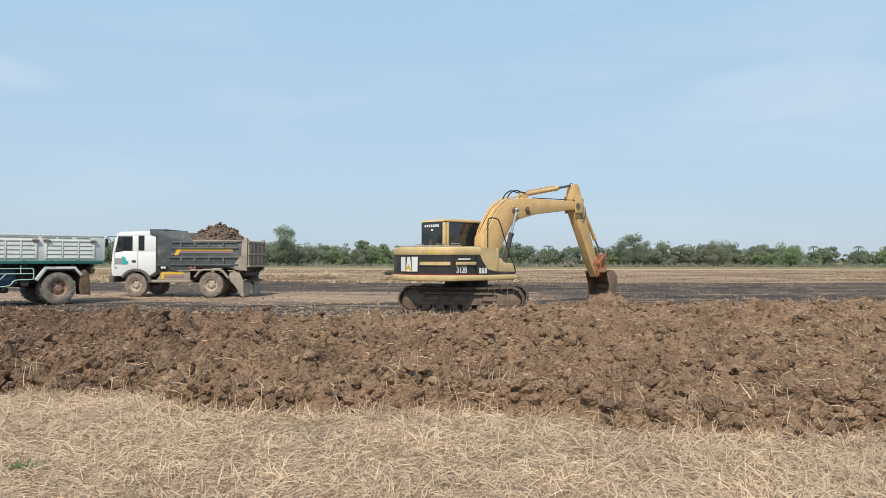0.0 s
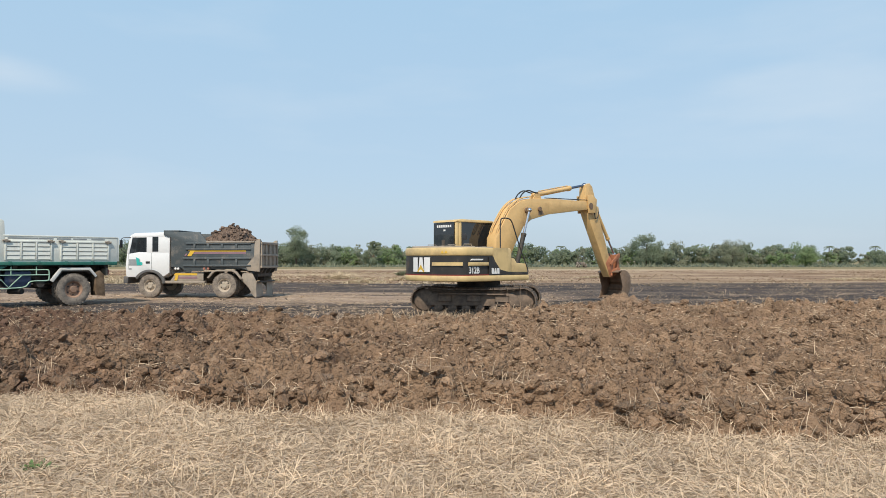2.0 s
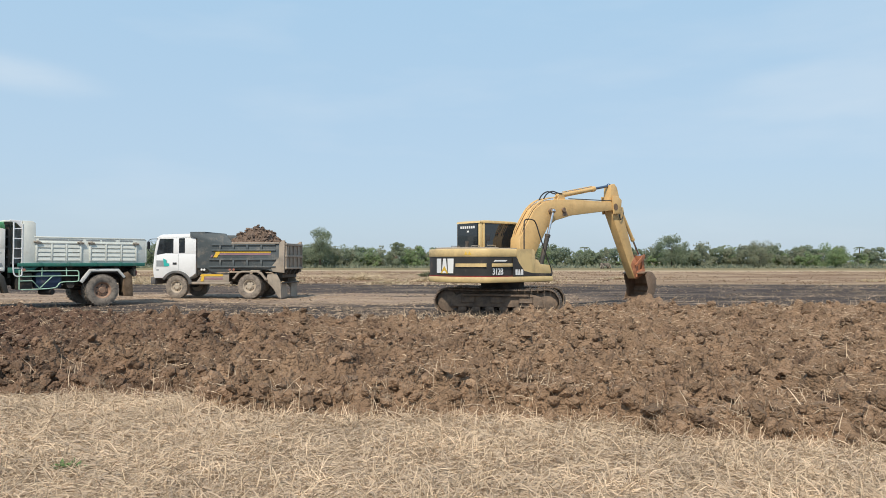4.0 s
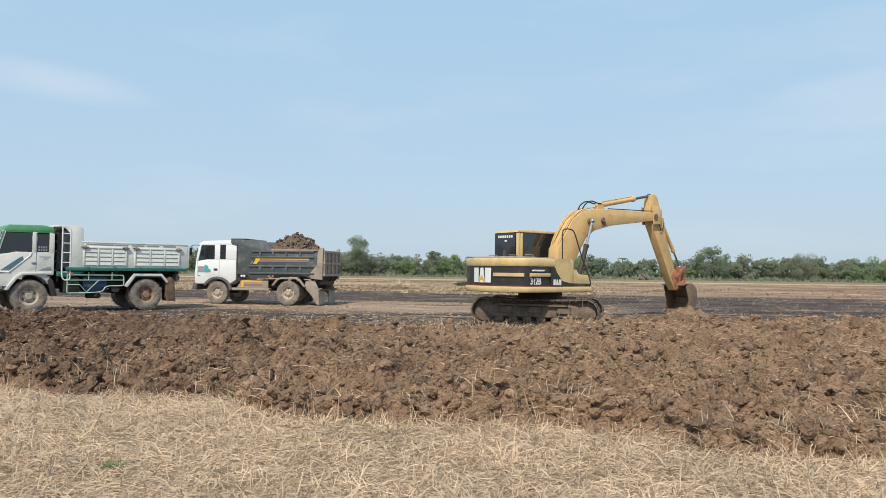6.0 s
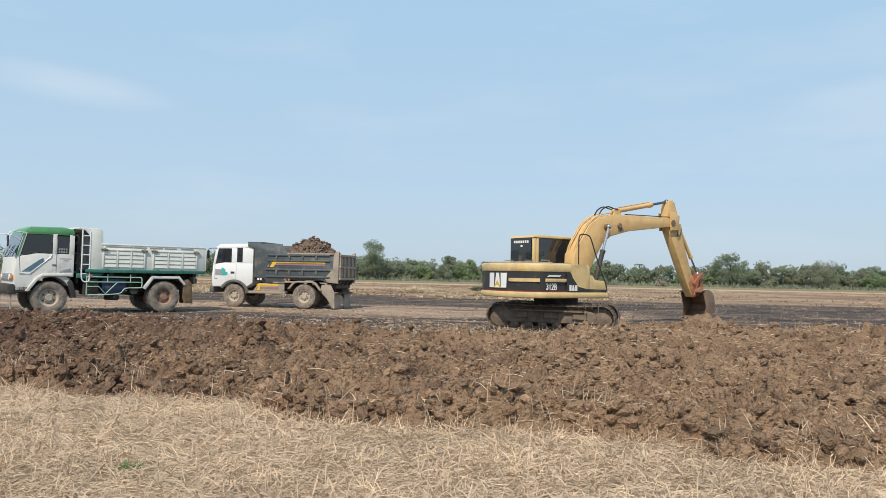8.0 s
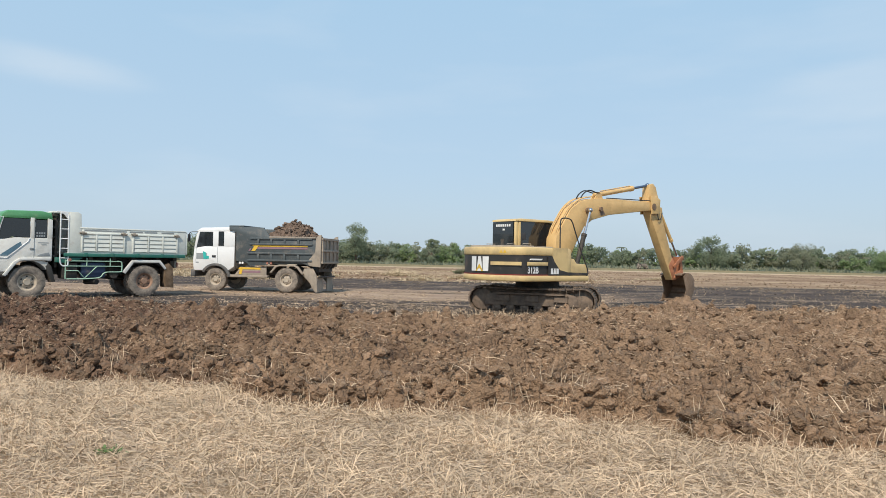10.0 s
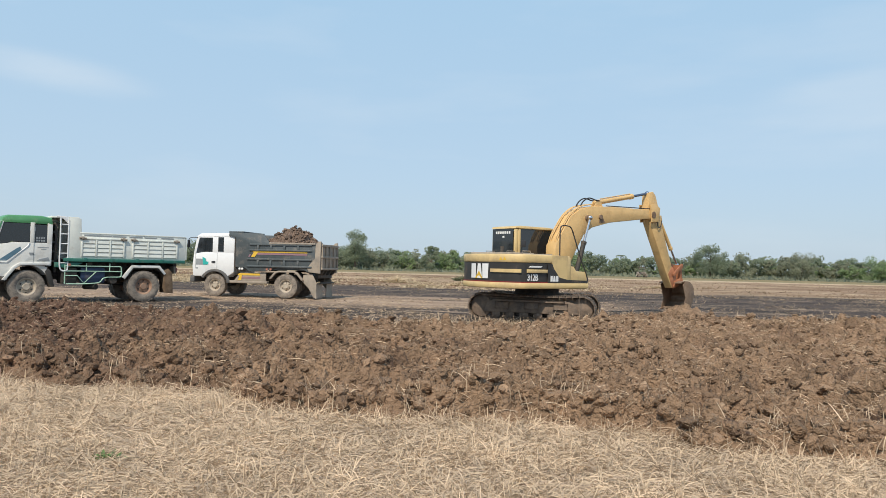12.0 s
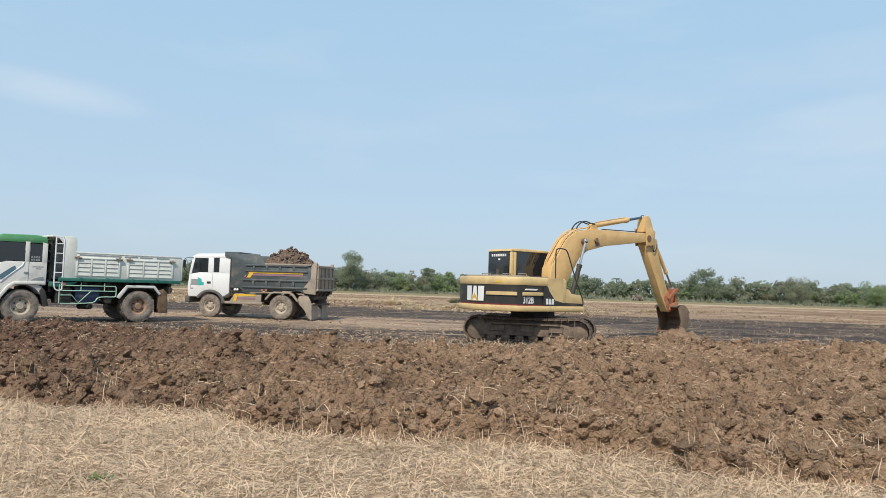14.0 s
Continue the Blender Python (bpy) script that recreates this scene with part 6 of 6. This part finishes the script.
# tufts of straw that fringe the near edge of the soil
tx = rng.uniform(-9, 7.5, 260)
ty = edge(NEAR, tx) + rng.normal(0.12, 0.22, 260)
k = np.repeat(np.arange(260), 12)
n = len(k)
x, y = tx[k] + rng.normal(0, 0.07, n), ty[k] + rng.normal(0, 0.06, n)
blades("edge_stubble", x, y, np.maximum(soil_height(x, y), 0.0), rng.uniform(0.06, 0.26, n), np.clip(rng.normal(0.55, 0.3, n), 0, 0.98), rng.uniform(0, 6.283, n), rng.uniform(0.003, 0.006, n), m_straw, "pale straw tufts fringing the turned soil", "stubble")
# pale tufts along the far edge of the soil
tx = rng.uniform(-16, 20, 230)
ty = edge(FAR, tx) + rng.normal(0.25, 0.45, 230)
k = np.repeat(np.arange(230), 11)
n = len(k)
x, y = tx[k] + rng.normal(0, 0.10, n), ty[k] + rng.normal(0, 0.10, n)
blades("edge_stubble", x, y, np.maximum(soil_height(x, y), 0.0), rng.uniform(0.06, 0.26, n), np.clip(rng.normal(0.65, 0.3, n), 0, 0.98), rng.uniform(0, 6.283, n), rng.uniform(0.006, 0.010, n), m_dull_straw, "pale stubble left along the edge of the soil", "stubble")
# upright pale stubble left standing beside the tracks
tx = np.concatenate([rng.normal(-1.2, 1.6, 110), rng.uniform(-10, 14, 90), rng.uniform(6, 20, 60)])
ty = np.concatenate([rng.normal(18.0, 0.8, 110), edge(FAR, tx[110:200]) + rng.uniform(0.2, 4, 90), rng.uniform(23, 40, 60)])
k = np.repeat(np.arange(260), 12)
n = len(k)
x, y = tx[k] + rng.normal(0, 0.14, n), ty[k] + rng.normal(0, 0.12, n)
blades("edge_stubble", x, y, np.maximum(soil_height(x, y), 0.0), rng.uniform(0.06, 0.26, n), np.clip(rng.normal(0.5, 0.3, n), 0, 0.98), rng.uniform(0, 6.283, n), rng.uniform(0.006, 0.011, n), m_dull_straw, "pale stubble standing beside the tracks", "stubble")
# straw and crumbs pressed into the dusty track
x, y = rng.uniform(-18, 4, 15000), rng.uniform(18.5, 32, 15000)
keep = (y > edge(FAR, x) + 0.1) & (fbm(x * 0.5, y * 1.6, 88) > 0.47)
x, y = x[keep], y[keep]
n = len(x)
blades("track_straw", x, y, ground_height(x, y) + 0.012, rng.uniform(0.05, 0.18, n), np.clip(rng.normal(0.1, 0.14, n), 0, 0.6), rng.normal(0, 0.9, n), rng.uniform(0.004, 0.009, n), m_dull_straw, "bits of straw pressed into the dusty track", "straw")
x, y = rng.uniform(-18, 5, 3000), rng.uniform(18.5, 32, 3000)
keep = (y > edge(FAR, x) + 0.1) & (fbm(x * 0.6, y * 1.2, 89) > 0.5)
x, y = x[keep], y[keep]
scatter("track_crumbs", blob_bank(8, 1, 61.0), np.stack([x, y, ground_height(x, y)], 1), 0.015 + 0.05 * rng.uniform(0, 1, len(x)) ** 3, m_crust, "dry crumbs of earth on the dusty track", "soil")
# stalks left on the burnt ground and along the far edge of the soil
x = rng.uniform(-26, 28, 36000)
y = edge(FAR, x) - 0.2 + 24 * rng.uniform(0, 1, 36000) ** 1.6
keep = fbm(x * 0.5, y * 0.5, 80) > 0.48
x, y = x[keep], y[keep]
n = len(x)
blades("burnt_field_stalks", x, y, ground_height(x, y), rng.uniform(0.03, 0.12, n) * np.where(rng.uniform(0, 1, n) > 0.98, 2.2, 1.0), np.clip(rng.normal(0.25, 0.28, n), 0, 0.98), rng.uniform(0, 6.283, n), rng.uniform(0.006, 0.012, n), m_drygrass, "scattered unburnt stalks on the black ground", "stubble")
# low crumbs and ash on the burnt ground
for count, mm, seed, size, label in ((4200, m_char, 84, 0.06, "crumbs of charred earth and ash"), (2600, m_crust, 86, 0.045, "pale dusty crumbs of dry earth")):
    x = rng.uniform(-26, 28, count)
    y = edge(FAR, x) + 26 * rng.uniform(0, 1, count) ** 1.6
    keep = fbm(x * 0.45, y * 0.45, seed) > 0.47
    x, y = x[keep], y[keep]
    size_ = 0.015 + size * rng.uniform(0, 1, len(x)) ** 3
    scatter("burnt_crumbs", blob_bank(8, 1, 30.0 + seed), np.stack([x, y, ground_height(x, y)], 1), size_, mm, label, "soil")
# dry grass beyond
x = rng.uniform(-80, 80, 44000)
y = 40 + 80 * rng.uniform(0, 1, 44000) ** 1.3
keep = fbm(x * 0.3, y * 0.12, 90, 5, 0.7) > 0.5
x, y = x[keep], y[keep]
n = len(x)
blades("dry_grass", x, y, ground_height(x, y), rng.uniform(0.03, 0.13, n) + 0.15 * rng.uniform(0, 1, n) ** 8, np.clip(rng.normal(0.35, 0.25, n), 0.05, 0.9), rng.uniform(0, 6.283, n), rng.uniform(0.02, 0.05, n), m_drygrass, "dry pale grass over the far field", "grass")


def mound(name, x, y, w, h, material, label, category, group=""):
    """A loose mound of grass: many small tufts of stems, thickest in the middle."""
    tufts, per = 34, 26
    tx, ty = rng.normal(0, 0.36, tufts), rng.normal(0, 0.36, tufts)
    big = np.exp(-(tx ** 2 + ty ** 2) * 2.2) * rng.uniform(0.55, 1.1, tufts)
    k = np.repeat(np.arange(tufts), per)
    n = len(k)
    a, q = rng.uniform(0, 6.283, n), rng.uniform(0, 1, n) ** 0.5
    bx, by = x + tx[k] * w + q * np.cos(a) * 0.16, y + ty[k] * w * 0.6 + q * np.sin(a) * 0.16
    lean = np.clip(1 - 0.7 * q + rng.normal(0, 0.15, n), 0.15, 1)
    ob = blades(name, bx, by, np.zeros(n), (0.15 + h * big[k]) * rng.uniform(0.5, 1.1, n), lean, a + rng.normal(0, 0.5, n), np.full(n, 0.025), material, label, category, 0.4)
    ob["kind"] = "thing"
    return tagged(ob, label, category, group)


for x, y, w, h, mm in ((-9.0, 56.0, 2.4, 0.75, m_pale_grass), (-13.5, 50.0, 1.6, 0.35, m_pale_grass), (-5.0, 70.0, 1.2, 0.8, m_scrub), (-31.0, 60.0, 3.6, 0.5, m_pale_grass), (55.0, 78.0, 2.2, 1.3, m_pale_grass), (-21.5, 46.0, 3.4, 0.35, m_pale_grass), (-1.5, 62.0, 2.6, 0.35, m_pale_grass), (30.0, 54.0, 3.0, 0.3, m_pale_grass), (-15.5, 43.0, 2.6, 0.3, m_pale_grass), (-26.0, 52.0, 4.0, 0.45, m_pale_grass), (-6.0, 47.0, 2.0, 0.3, m_pale_grass), (-3.8, 52.0, 1.6, 0.4, m_pale_grass), (12.0, 60.0, 3.0, 0.3, m_pale_grass)):
    mound("dry_bush", x, y, w, h, mm, "small olive bush on the dry field" if mm is m_scrub else "loose mound of pale dry grass on the field", "dry grass", "dry grass mounds")
# rough clumps of pale grass over the field beyond the burnt band
tx = rng.uniform(-48, 8, 1500)
ty = 44 + 50 * rng.uniform(0, 1, 1500) ** 1.4
keep = fbm(tx * 0.12, ty * 0.2, 95, 4, 0.6) > 0.5
tx, ty = tx[keep], ty[keep]
k = np.repeat(np.arange(len(tx)), 16)
n = len(k)
x, y = tx[k] + rng.normal(0, 0.45, n), ty[k] + rng.normal(0, 0.3, n)
blades("dry_grass", x, y, ground_height(x, y), rng.uniform(0.08, 0.3, n), np.clip(rng.normal(0.35, 0.25, n), 0.05, 0.9), rng.uniform(0, 6.283, n), rng.uniform(0.015, 0.035, n), m_pale_grass, "rough clumps of pale dry grass on the far field", "grass", 0.3)
# reddish dry weeds over the field
tx = rng.uniform(-55, 75, 2600)
ty = 46 + 62 * rng.uniform(0, 1, 2600) ** 1.2
keep = fbm(tx * 0.09, ty * 0.22, 99, 4, 0.6) > 0.49
tx, ty = tx[keep], ty[keep]
k = np.repeat(np.arange(len(tx)), 14)
n = len(k)
x, y = tx[k] + rng.normal(0, 0.8, n), ty[k] + rng.normal(0, 0.4, n)
blades("dry_weeds", x, y, ground_height(x, y), rng.uniform(0.06, 0.26, n), np.clip(rng.normal(0.45, 0.25, n), 0.05, 0.95), rng.uniform(0, 6.283, n), rng.uniform(0.02, 0.05, n), m_redweed, "low reddish-brown dry weeds on the far field", "weeds", 0.3)
# small green weed in the straw
a = rng.uniform(0, 6.283, 70)
r = rng.uniform(0, 0.08, 70)
ob = blades("weed", -2.90 + r * 1.3 * np.cos(a), 4.92 + r * np.sin(a), np.full(70, 0.03), rng.uniform(0.02, 0.05, 70), np.clip(rng.normal(0.5, 0.3, 70), 0.1, 0.9), a, np.full(70, 0.010), m_weed, "small green weed growing in the straw", "plant")
ob["kind"] = "thing"

# ---- load on the white-cab truck ----
def heap():
    n = 110
    u = np.linspace(-1.22, 1.3, n)
    v = np.linspace(-0.93, 0.93, 80)
    def height(x, y):
        cone = 1.0 - 1.0 * np.hypot((x - 0.05) / 1.3, y / 1.15)
        e = np.minimum(np.minimum(x + 1.22, 1.3 - x), np.minimum(y + 0.93, 0.93 - y))
        wx, wy = x + 0.15 * fbm(x * 5, y * 5, 105), y + 0.15 * fbm(x * 5 + 7, y * 5, 106)
        lum = 0.55 * clods(wx + 3, wy, 0.24, 101, 0.5) + 0.8 * clods(wx, wy, 0.12, 102, 0.6) + 0.30 * (0.8 - np.abs(2 * fbm(wx * 5, wy * 5, 107, 3, 0.6) - 1)) + 0.09 * (fbm(x * 9, y * 9, 103, 3, 0.8) - 0.5)
        return 1.80 + np.minimum(np.clip(cone, 0.04, 1), 0.5 + 0.3 * np.clip(cone, 0, 1)) * 0.98 + lum * np.clip(e / 0.2, 0, 1)
    ob = grid("soil_load", u, v, height, m_load, False)
    ob.matrix_basis = WHITE
    x, y = rng.uniform(-1.1, 1.15, 420), rng.uniform(-0.85, 0.85, 420)
    size = 0.03 + 0.10 * rng.uniform(0, 1, 420) ** 2.4
    lumps = scatter("chunks", blob_bank(16, 2, 21.0), np.stack([x, y, height(x, y) + size * 0.2], 1), size, m_load, "", "")
    lumps.parent = ob
    return tagged(ob, "heap of brown soil filling the truck bed", "soil heap")


heap()

# ---- far things ----
m_farcab = mat("dark_vehicle_paint", (0.13, 0.12, 0.105), 0.6, var=0.2, dirt=DUST, amount=0.5)
m_sack = mat("orange_red_sack", (0.60, 0.17, 0.09), 0.7, var=0.2, scale=8, bump=0.3)
tv = thing("farm_tractor", pose(27.9, 158.0, 0.0, 0, 0, -84), "small dark farm tractor far off on the field", "tractor")
bm = bmesh.new()
box(bm, -0.9, 1.3, -0.4, 0.4, 0.6, 1.2, 0.08)
part("body", bm, m_farcab, tv)
bm = bmesh.new()
for x_ in (-0.85, 0.15):
    for y_ in (-0.6, 0.54):
        box(bm, x_, x_ + 0.07, y_, y_ + 0.07, 1.1, 2.1)
box(bm, -0.95, 0.35, -0.7, 0.7, 2.1, 2.2, 0.03)
part("canopy", bm, m_farcab, tv)
for x_, r_, w_ in ((-0.5, 0.62, 0.4), (1.1, 0.42, 0.25)):
    for s_ in (-1, 1):
        wheel(tv, x_, s_ * 0.75, r_, r_, w_, s_, m_rim, 16)
bm = bmesh.new()
lump(bm, (0, 0, 0.18), (0.36, 0.28, 0.22), 5.0, 2)
ob = link("sack", bm, m_sack, True)
ob.matrix_basis = Matrix.Translation((-24.0, 66.0, 0))
tagged(ob, "small orange-red sack lying on the dry field", "sack")

# ---- trees ----
m_bark = mat("grey_brown_bark", (0.13, 0.10, 0.075), 0.9, var=0.3, scale=3, bump=0.4, bscale=12)
# distance haze is put into the base colour: all three leaf tones are paled
m_leaf = mat("haze_paled_green_leaves", (0.31, 0.355, 0.25), 0.7, var=0.22, scale=0.35, island=0.14, through_light=0.68)
m_leaf2 = mat("haze_paled_bright_leaves", (0.30, 0.38, 0.20), 0.7, var=0.22, scale=0.4, island=0.14, through_light=0.68)
m_leaf3 = mat("haze_paled_olive_leaves", (0.34, 0.355, 0.255), 0.75, var=0.22, scale=0.4, island=0.14, through_light=0.68)

for m_ in (m_leaf, m_leaf2, m_leaf3):
    m_.node_tree.nodes["Principled BSDF"].inputs["Specular IOR Level"].default_value = 0.1


def crown(cx, cz0, w, h, n, clumps, size, gap=0.0):
    """Leaf sprays gathered in uneven clumps: corners and faces round (cx, 0, cz0)."""
    cl = []
    for k in range(clumps):
        a, q = rng.uniform(0, 6.283), rng.uniform(0, 1) ** 0.5
        zz = rng.uniform(0.0, 1.0)
        wid = w * 0.5 * math.sin(math.pi * (0.16 + 0.72 * zz)) ** 0.7
        cl.append((q * wid * math.cos(a), q * wid * math.sin(a), zz * h, rng.uniform(0.11, 0.22) * w))
    cl = np.array(cl)
    pick = rng.integers(0, clumps, n)
    d = rng.normal(0, 1, (n, 3))
    d /= np.linalg.norm(d, axis=1)[:, None]
    rad = rng.uniform(0.5, 1.0, n)
    p = cl[pick, :3] + d * (cl[pick, 3] * rad)[:, None] * np.array([1, 1, 0.75])
    p[:, 2] = np.maximum(p[:, 2], 0.0)
    nrm = d * 0.8 + rng.normal(0, 0.35, (n, 3)) + np.array([-0.1, -0.5, 0.55])
    nrm /= np.linalg.norm(nrm, axis=1)[:, None]
    up = rng.normal(0, 1, (n, 3))
    a = np.cross(nrm, up)
    a /= np.linalg.norm(a, axis=1)[:, None]
    b = np.cross(nrm, a)
    s = size * rng.uniform(0.6, 1.35, n)[:, None]
    v = np.stack([p - a * s, p - b * s * 0.6 + nrm * s * 0.15, p + a * s, p + b * s * 0.6 + nrm * s * 0.15], 1).reshape(-1, 3)
    v += np.array([cx, 0, cz0])
    return v, np.arange(4 * n).reshape(-1, 4)


def stem(h, r, seed):
    bm = bmesh.new()
    rr = random.Random(seed)
    top = Vector((rr.uniform(-0.3, 0.3), rr.uniform(-0.3, 0.3), h * 0.7))
    rod(bm, (0, 0, -0.1), top, r, 8, r * 0.45)
    for k in range(5):
        a = rr.uniform(0, 6.28)
        z_ = h * rr.uniform(0.28, 0.6)
        foot = top * (z_ / (h * 0.7))
        rod(bm, foot, foot + Vector((math.cos(a) * h * 0.22, math.sin(a) * h * 0.22, h * 0.24)), r * 0.4, 6, r * 0.15)
    return bm


def tree(x, y, h, w, foot, n, clumps, size, material, label, seed):
    tr = thing("tree", Matrix.Translation((x, y, 0)), label, "tree", "trees along the field edge")
    part("trunk", stem(h, 0.16 + 0.012 * h, seed), m_bark, tr, smooth=True)
    v, f = crown(0, foot, w, h - foot, n, clumps, size)
    c = raw("crown", v, f, material)
    c.parent = tr
    return tr


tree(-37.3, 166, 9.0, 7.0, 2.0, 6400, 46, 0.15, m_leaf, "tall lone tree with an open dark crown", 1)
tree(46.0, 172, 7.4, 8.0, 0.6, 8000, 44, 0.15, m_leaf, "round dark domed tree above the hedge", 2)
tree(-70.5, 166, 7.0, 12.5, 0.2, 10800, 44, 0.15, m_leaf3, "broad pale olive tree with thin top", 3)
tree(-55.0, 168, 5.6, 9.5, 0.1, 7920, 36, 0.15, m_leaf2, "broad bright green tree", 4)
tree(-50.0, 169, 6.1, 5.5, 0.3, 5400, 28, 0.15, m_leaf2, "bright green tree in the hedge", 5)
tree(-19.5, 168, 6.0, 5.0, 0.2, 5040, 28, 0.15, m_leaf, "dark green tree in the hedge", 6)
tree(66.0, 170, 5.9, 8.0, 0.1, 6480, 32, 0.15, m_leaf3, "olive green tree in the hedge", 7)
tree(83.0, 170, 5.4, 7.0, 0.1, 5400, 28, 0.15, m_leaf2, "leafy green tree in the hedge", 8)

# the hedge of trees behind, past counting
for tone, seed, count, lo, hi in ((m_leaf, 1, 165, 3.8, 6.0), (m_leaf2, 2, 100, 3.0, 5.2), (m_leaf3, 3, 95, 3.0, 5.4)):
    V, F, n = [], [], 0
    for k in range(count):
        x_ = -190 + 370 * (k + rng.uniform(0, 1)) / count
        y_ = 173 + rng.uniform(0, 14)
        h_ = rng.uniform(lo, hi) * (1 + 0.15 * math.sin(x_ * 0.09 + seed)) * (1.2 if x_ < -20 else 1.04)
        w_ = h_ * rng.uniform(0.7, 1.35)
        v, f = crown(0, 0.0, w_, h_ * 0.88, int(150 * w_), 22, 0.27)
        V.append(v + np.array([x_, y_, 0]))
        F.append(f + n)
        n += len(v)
    tagged(raw("far_woods", np.concatenate(V), np.concatenate(F), tone), "long hedge of green trees on the horizon, haze put into the leaf colour", "woods", kind="stuff")
# scrub at the foot of the hedge
x = rng.uniform(-170, 165, 9000)
y = rng.uniform(163, 173, 9000)
n = len(x)
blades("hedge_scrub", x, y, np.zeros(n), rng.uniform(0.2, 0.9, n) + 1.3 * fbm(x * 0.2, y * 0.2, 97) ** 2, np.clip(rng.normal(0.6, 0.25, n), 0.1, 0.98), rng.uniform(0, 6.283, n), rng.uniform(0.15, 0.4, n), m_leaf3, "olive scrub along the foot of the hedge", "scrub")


def palm(x, y, h):
    tr = thing("palm_tree", Matrix.Translation((x, y, 0)), "thin palm standing above the hedge", "palm", "palms above the hedge")
    bm = bmesh.new()
    rod(bm, (0, 0, -0.1), (0.15, 0, h * 0.86), 0.16, 8, 0.10)
    part("trunk", bm, m_bark, tr)
    V, F, k0 = [], [], 0
    for k in range(15):
        a, e = 6.283 * k / 15 + rng.uniform(-0.2, 0.2), rng.uniform(-0.1, 1.1)
        for s_ in np.linspace(0.15, 1, 7):
            r_ = 1.35 * s_
            p = np.array([0.15 + r_ * math.cos(a) * math.cos(e * (1 - s_ * 0.6)), r_ * math.sin(a) * math.cos(e * (1 - s_ * 0.6)), h * 0.86 + r_ * math.sin(e) * 0.8 - 0.9 * s_ * s_])
            t_ = np.array([-math.sin(a), math.cos(a), 0.0])
            q_ = np.array([math.cos(a), math.sin(a), 0.1])
            w_ = 0.42 * (1 - 0.6 * s_)
            V += [p - t_ * w_ - np.array([0, 0, 0.2]), p - q_ * 0.09, p + t_ * w_ - np.array([0, 0, 0.2]), p + q_ * 0.12]
            F.append([k0, k0 + 1, k0 + 2, k0 + 3])
            k0 += 4
    c = raw("crown", np.array(V), np.array(F), m_leaf)
    c.parent = tr


for x_, y_, h_ in ((-86, 186, 6.9), (-83, 190, 6.6), (-62.5, 190, 6.6), (-12, 190, 6.0), (27.5, 186, 6.0), (52, 190, 6.2), (58.5, 186, 6.0), (74, 188, 6.1), (97, 186, 6.0), (110, 188, 6.1)):
    palm(x_, y_, h_)
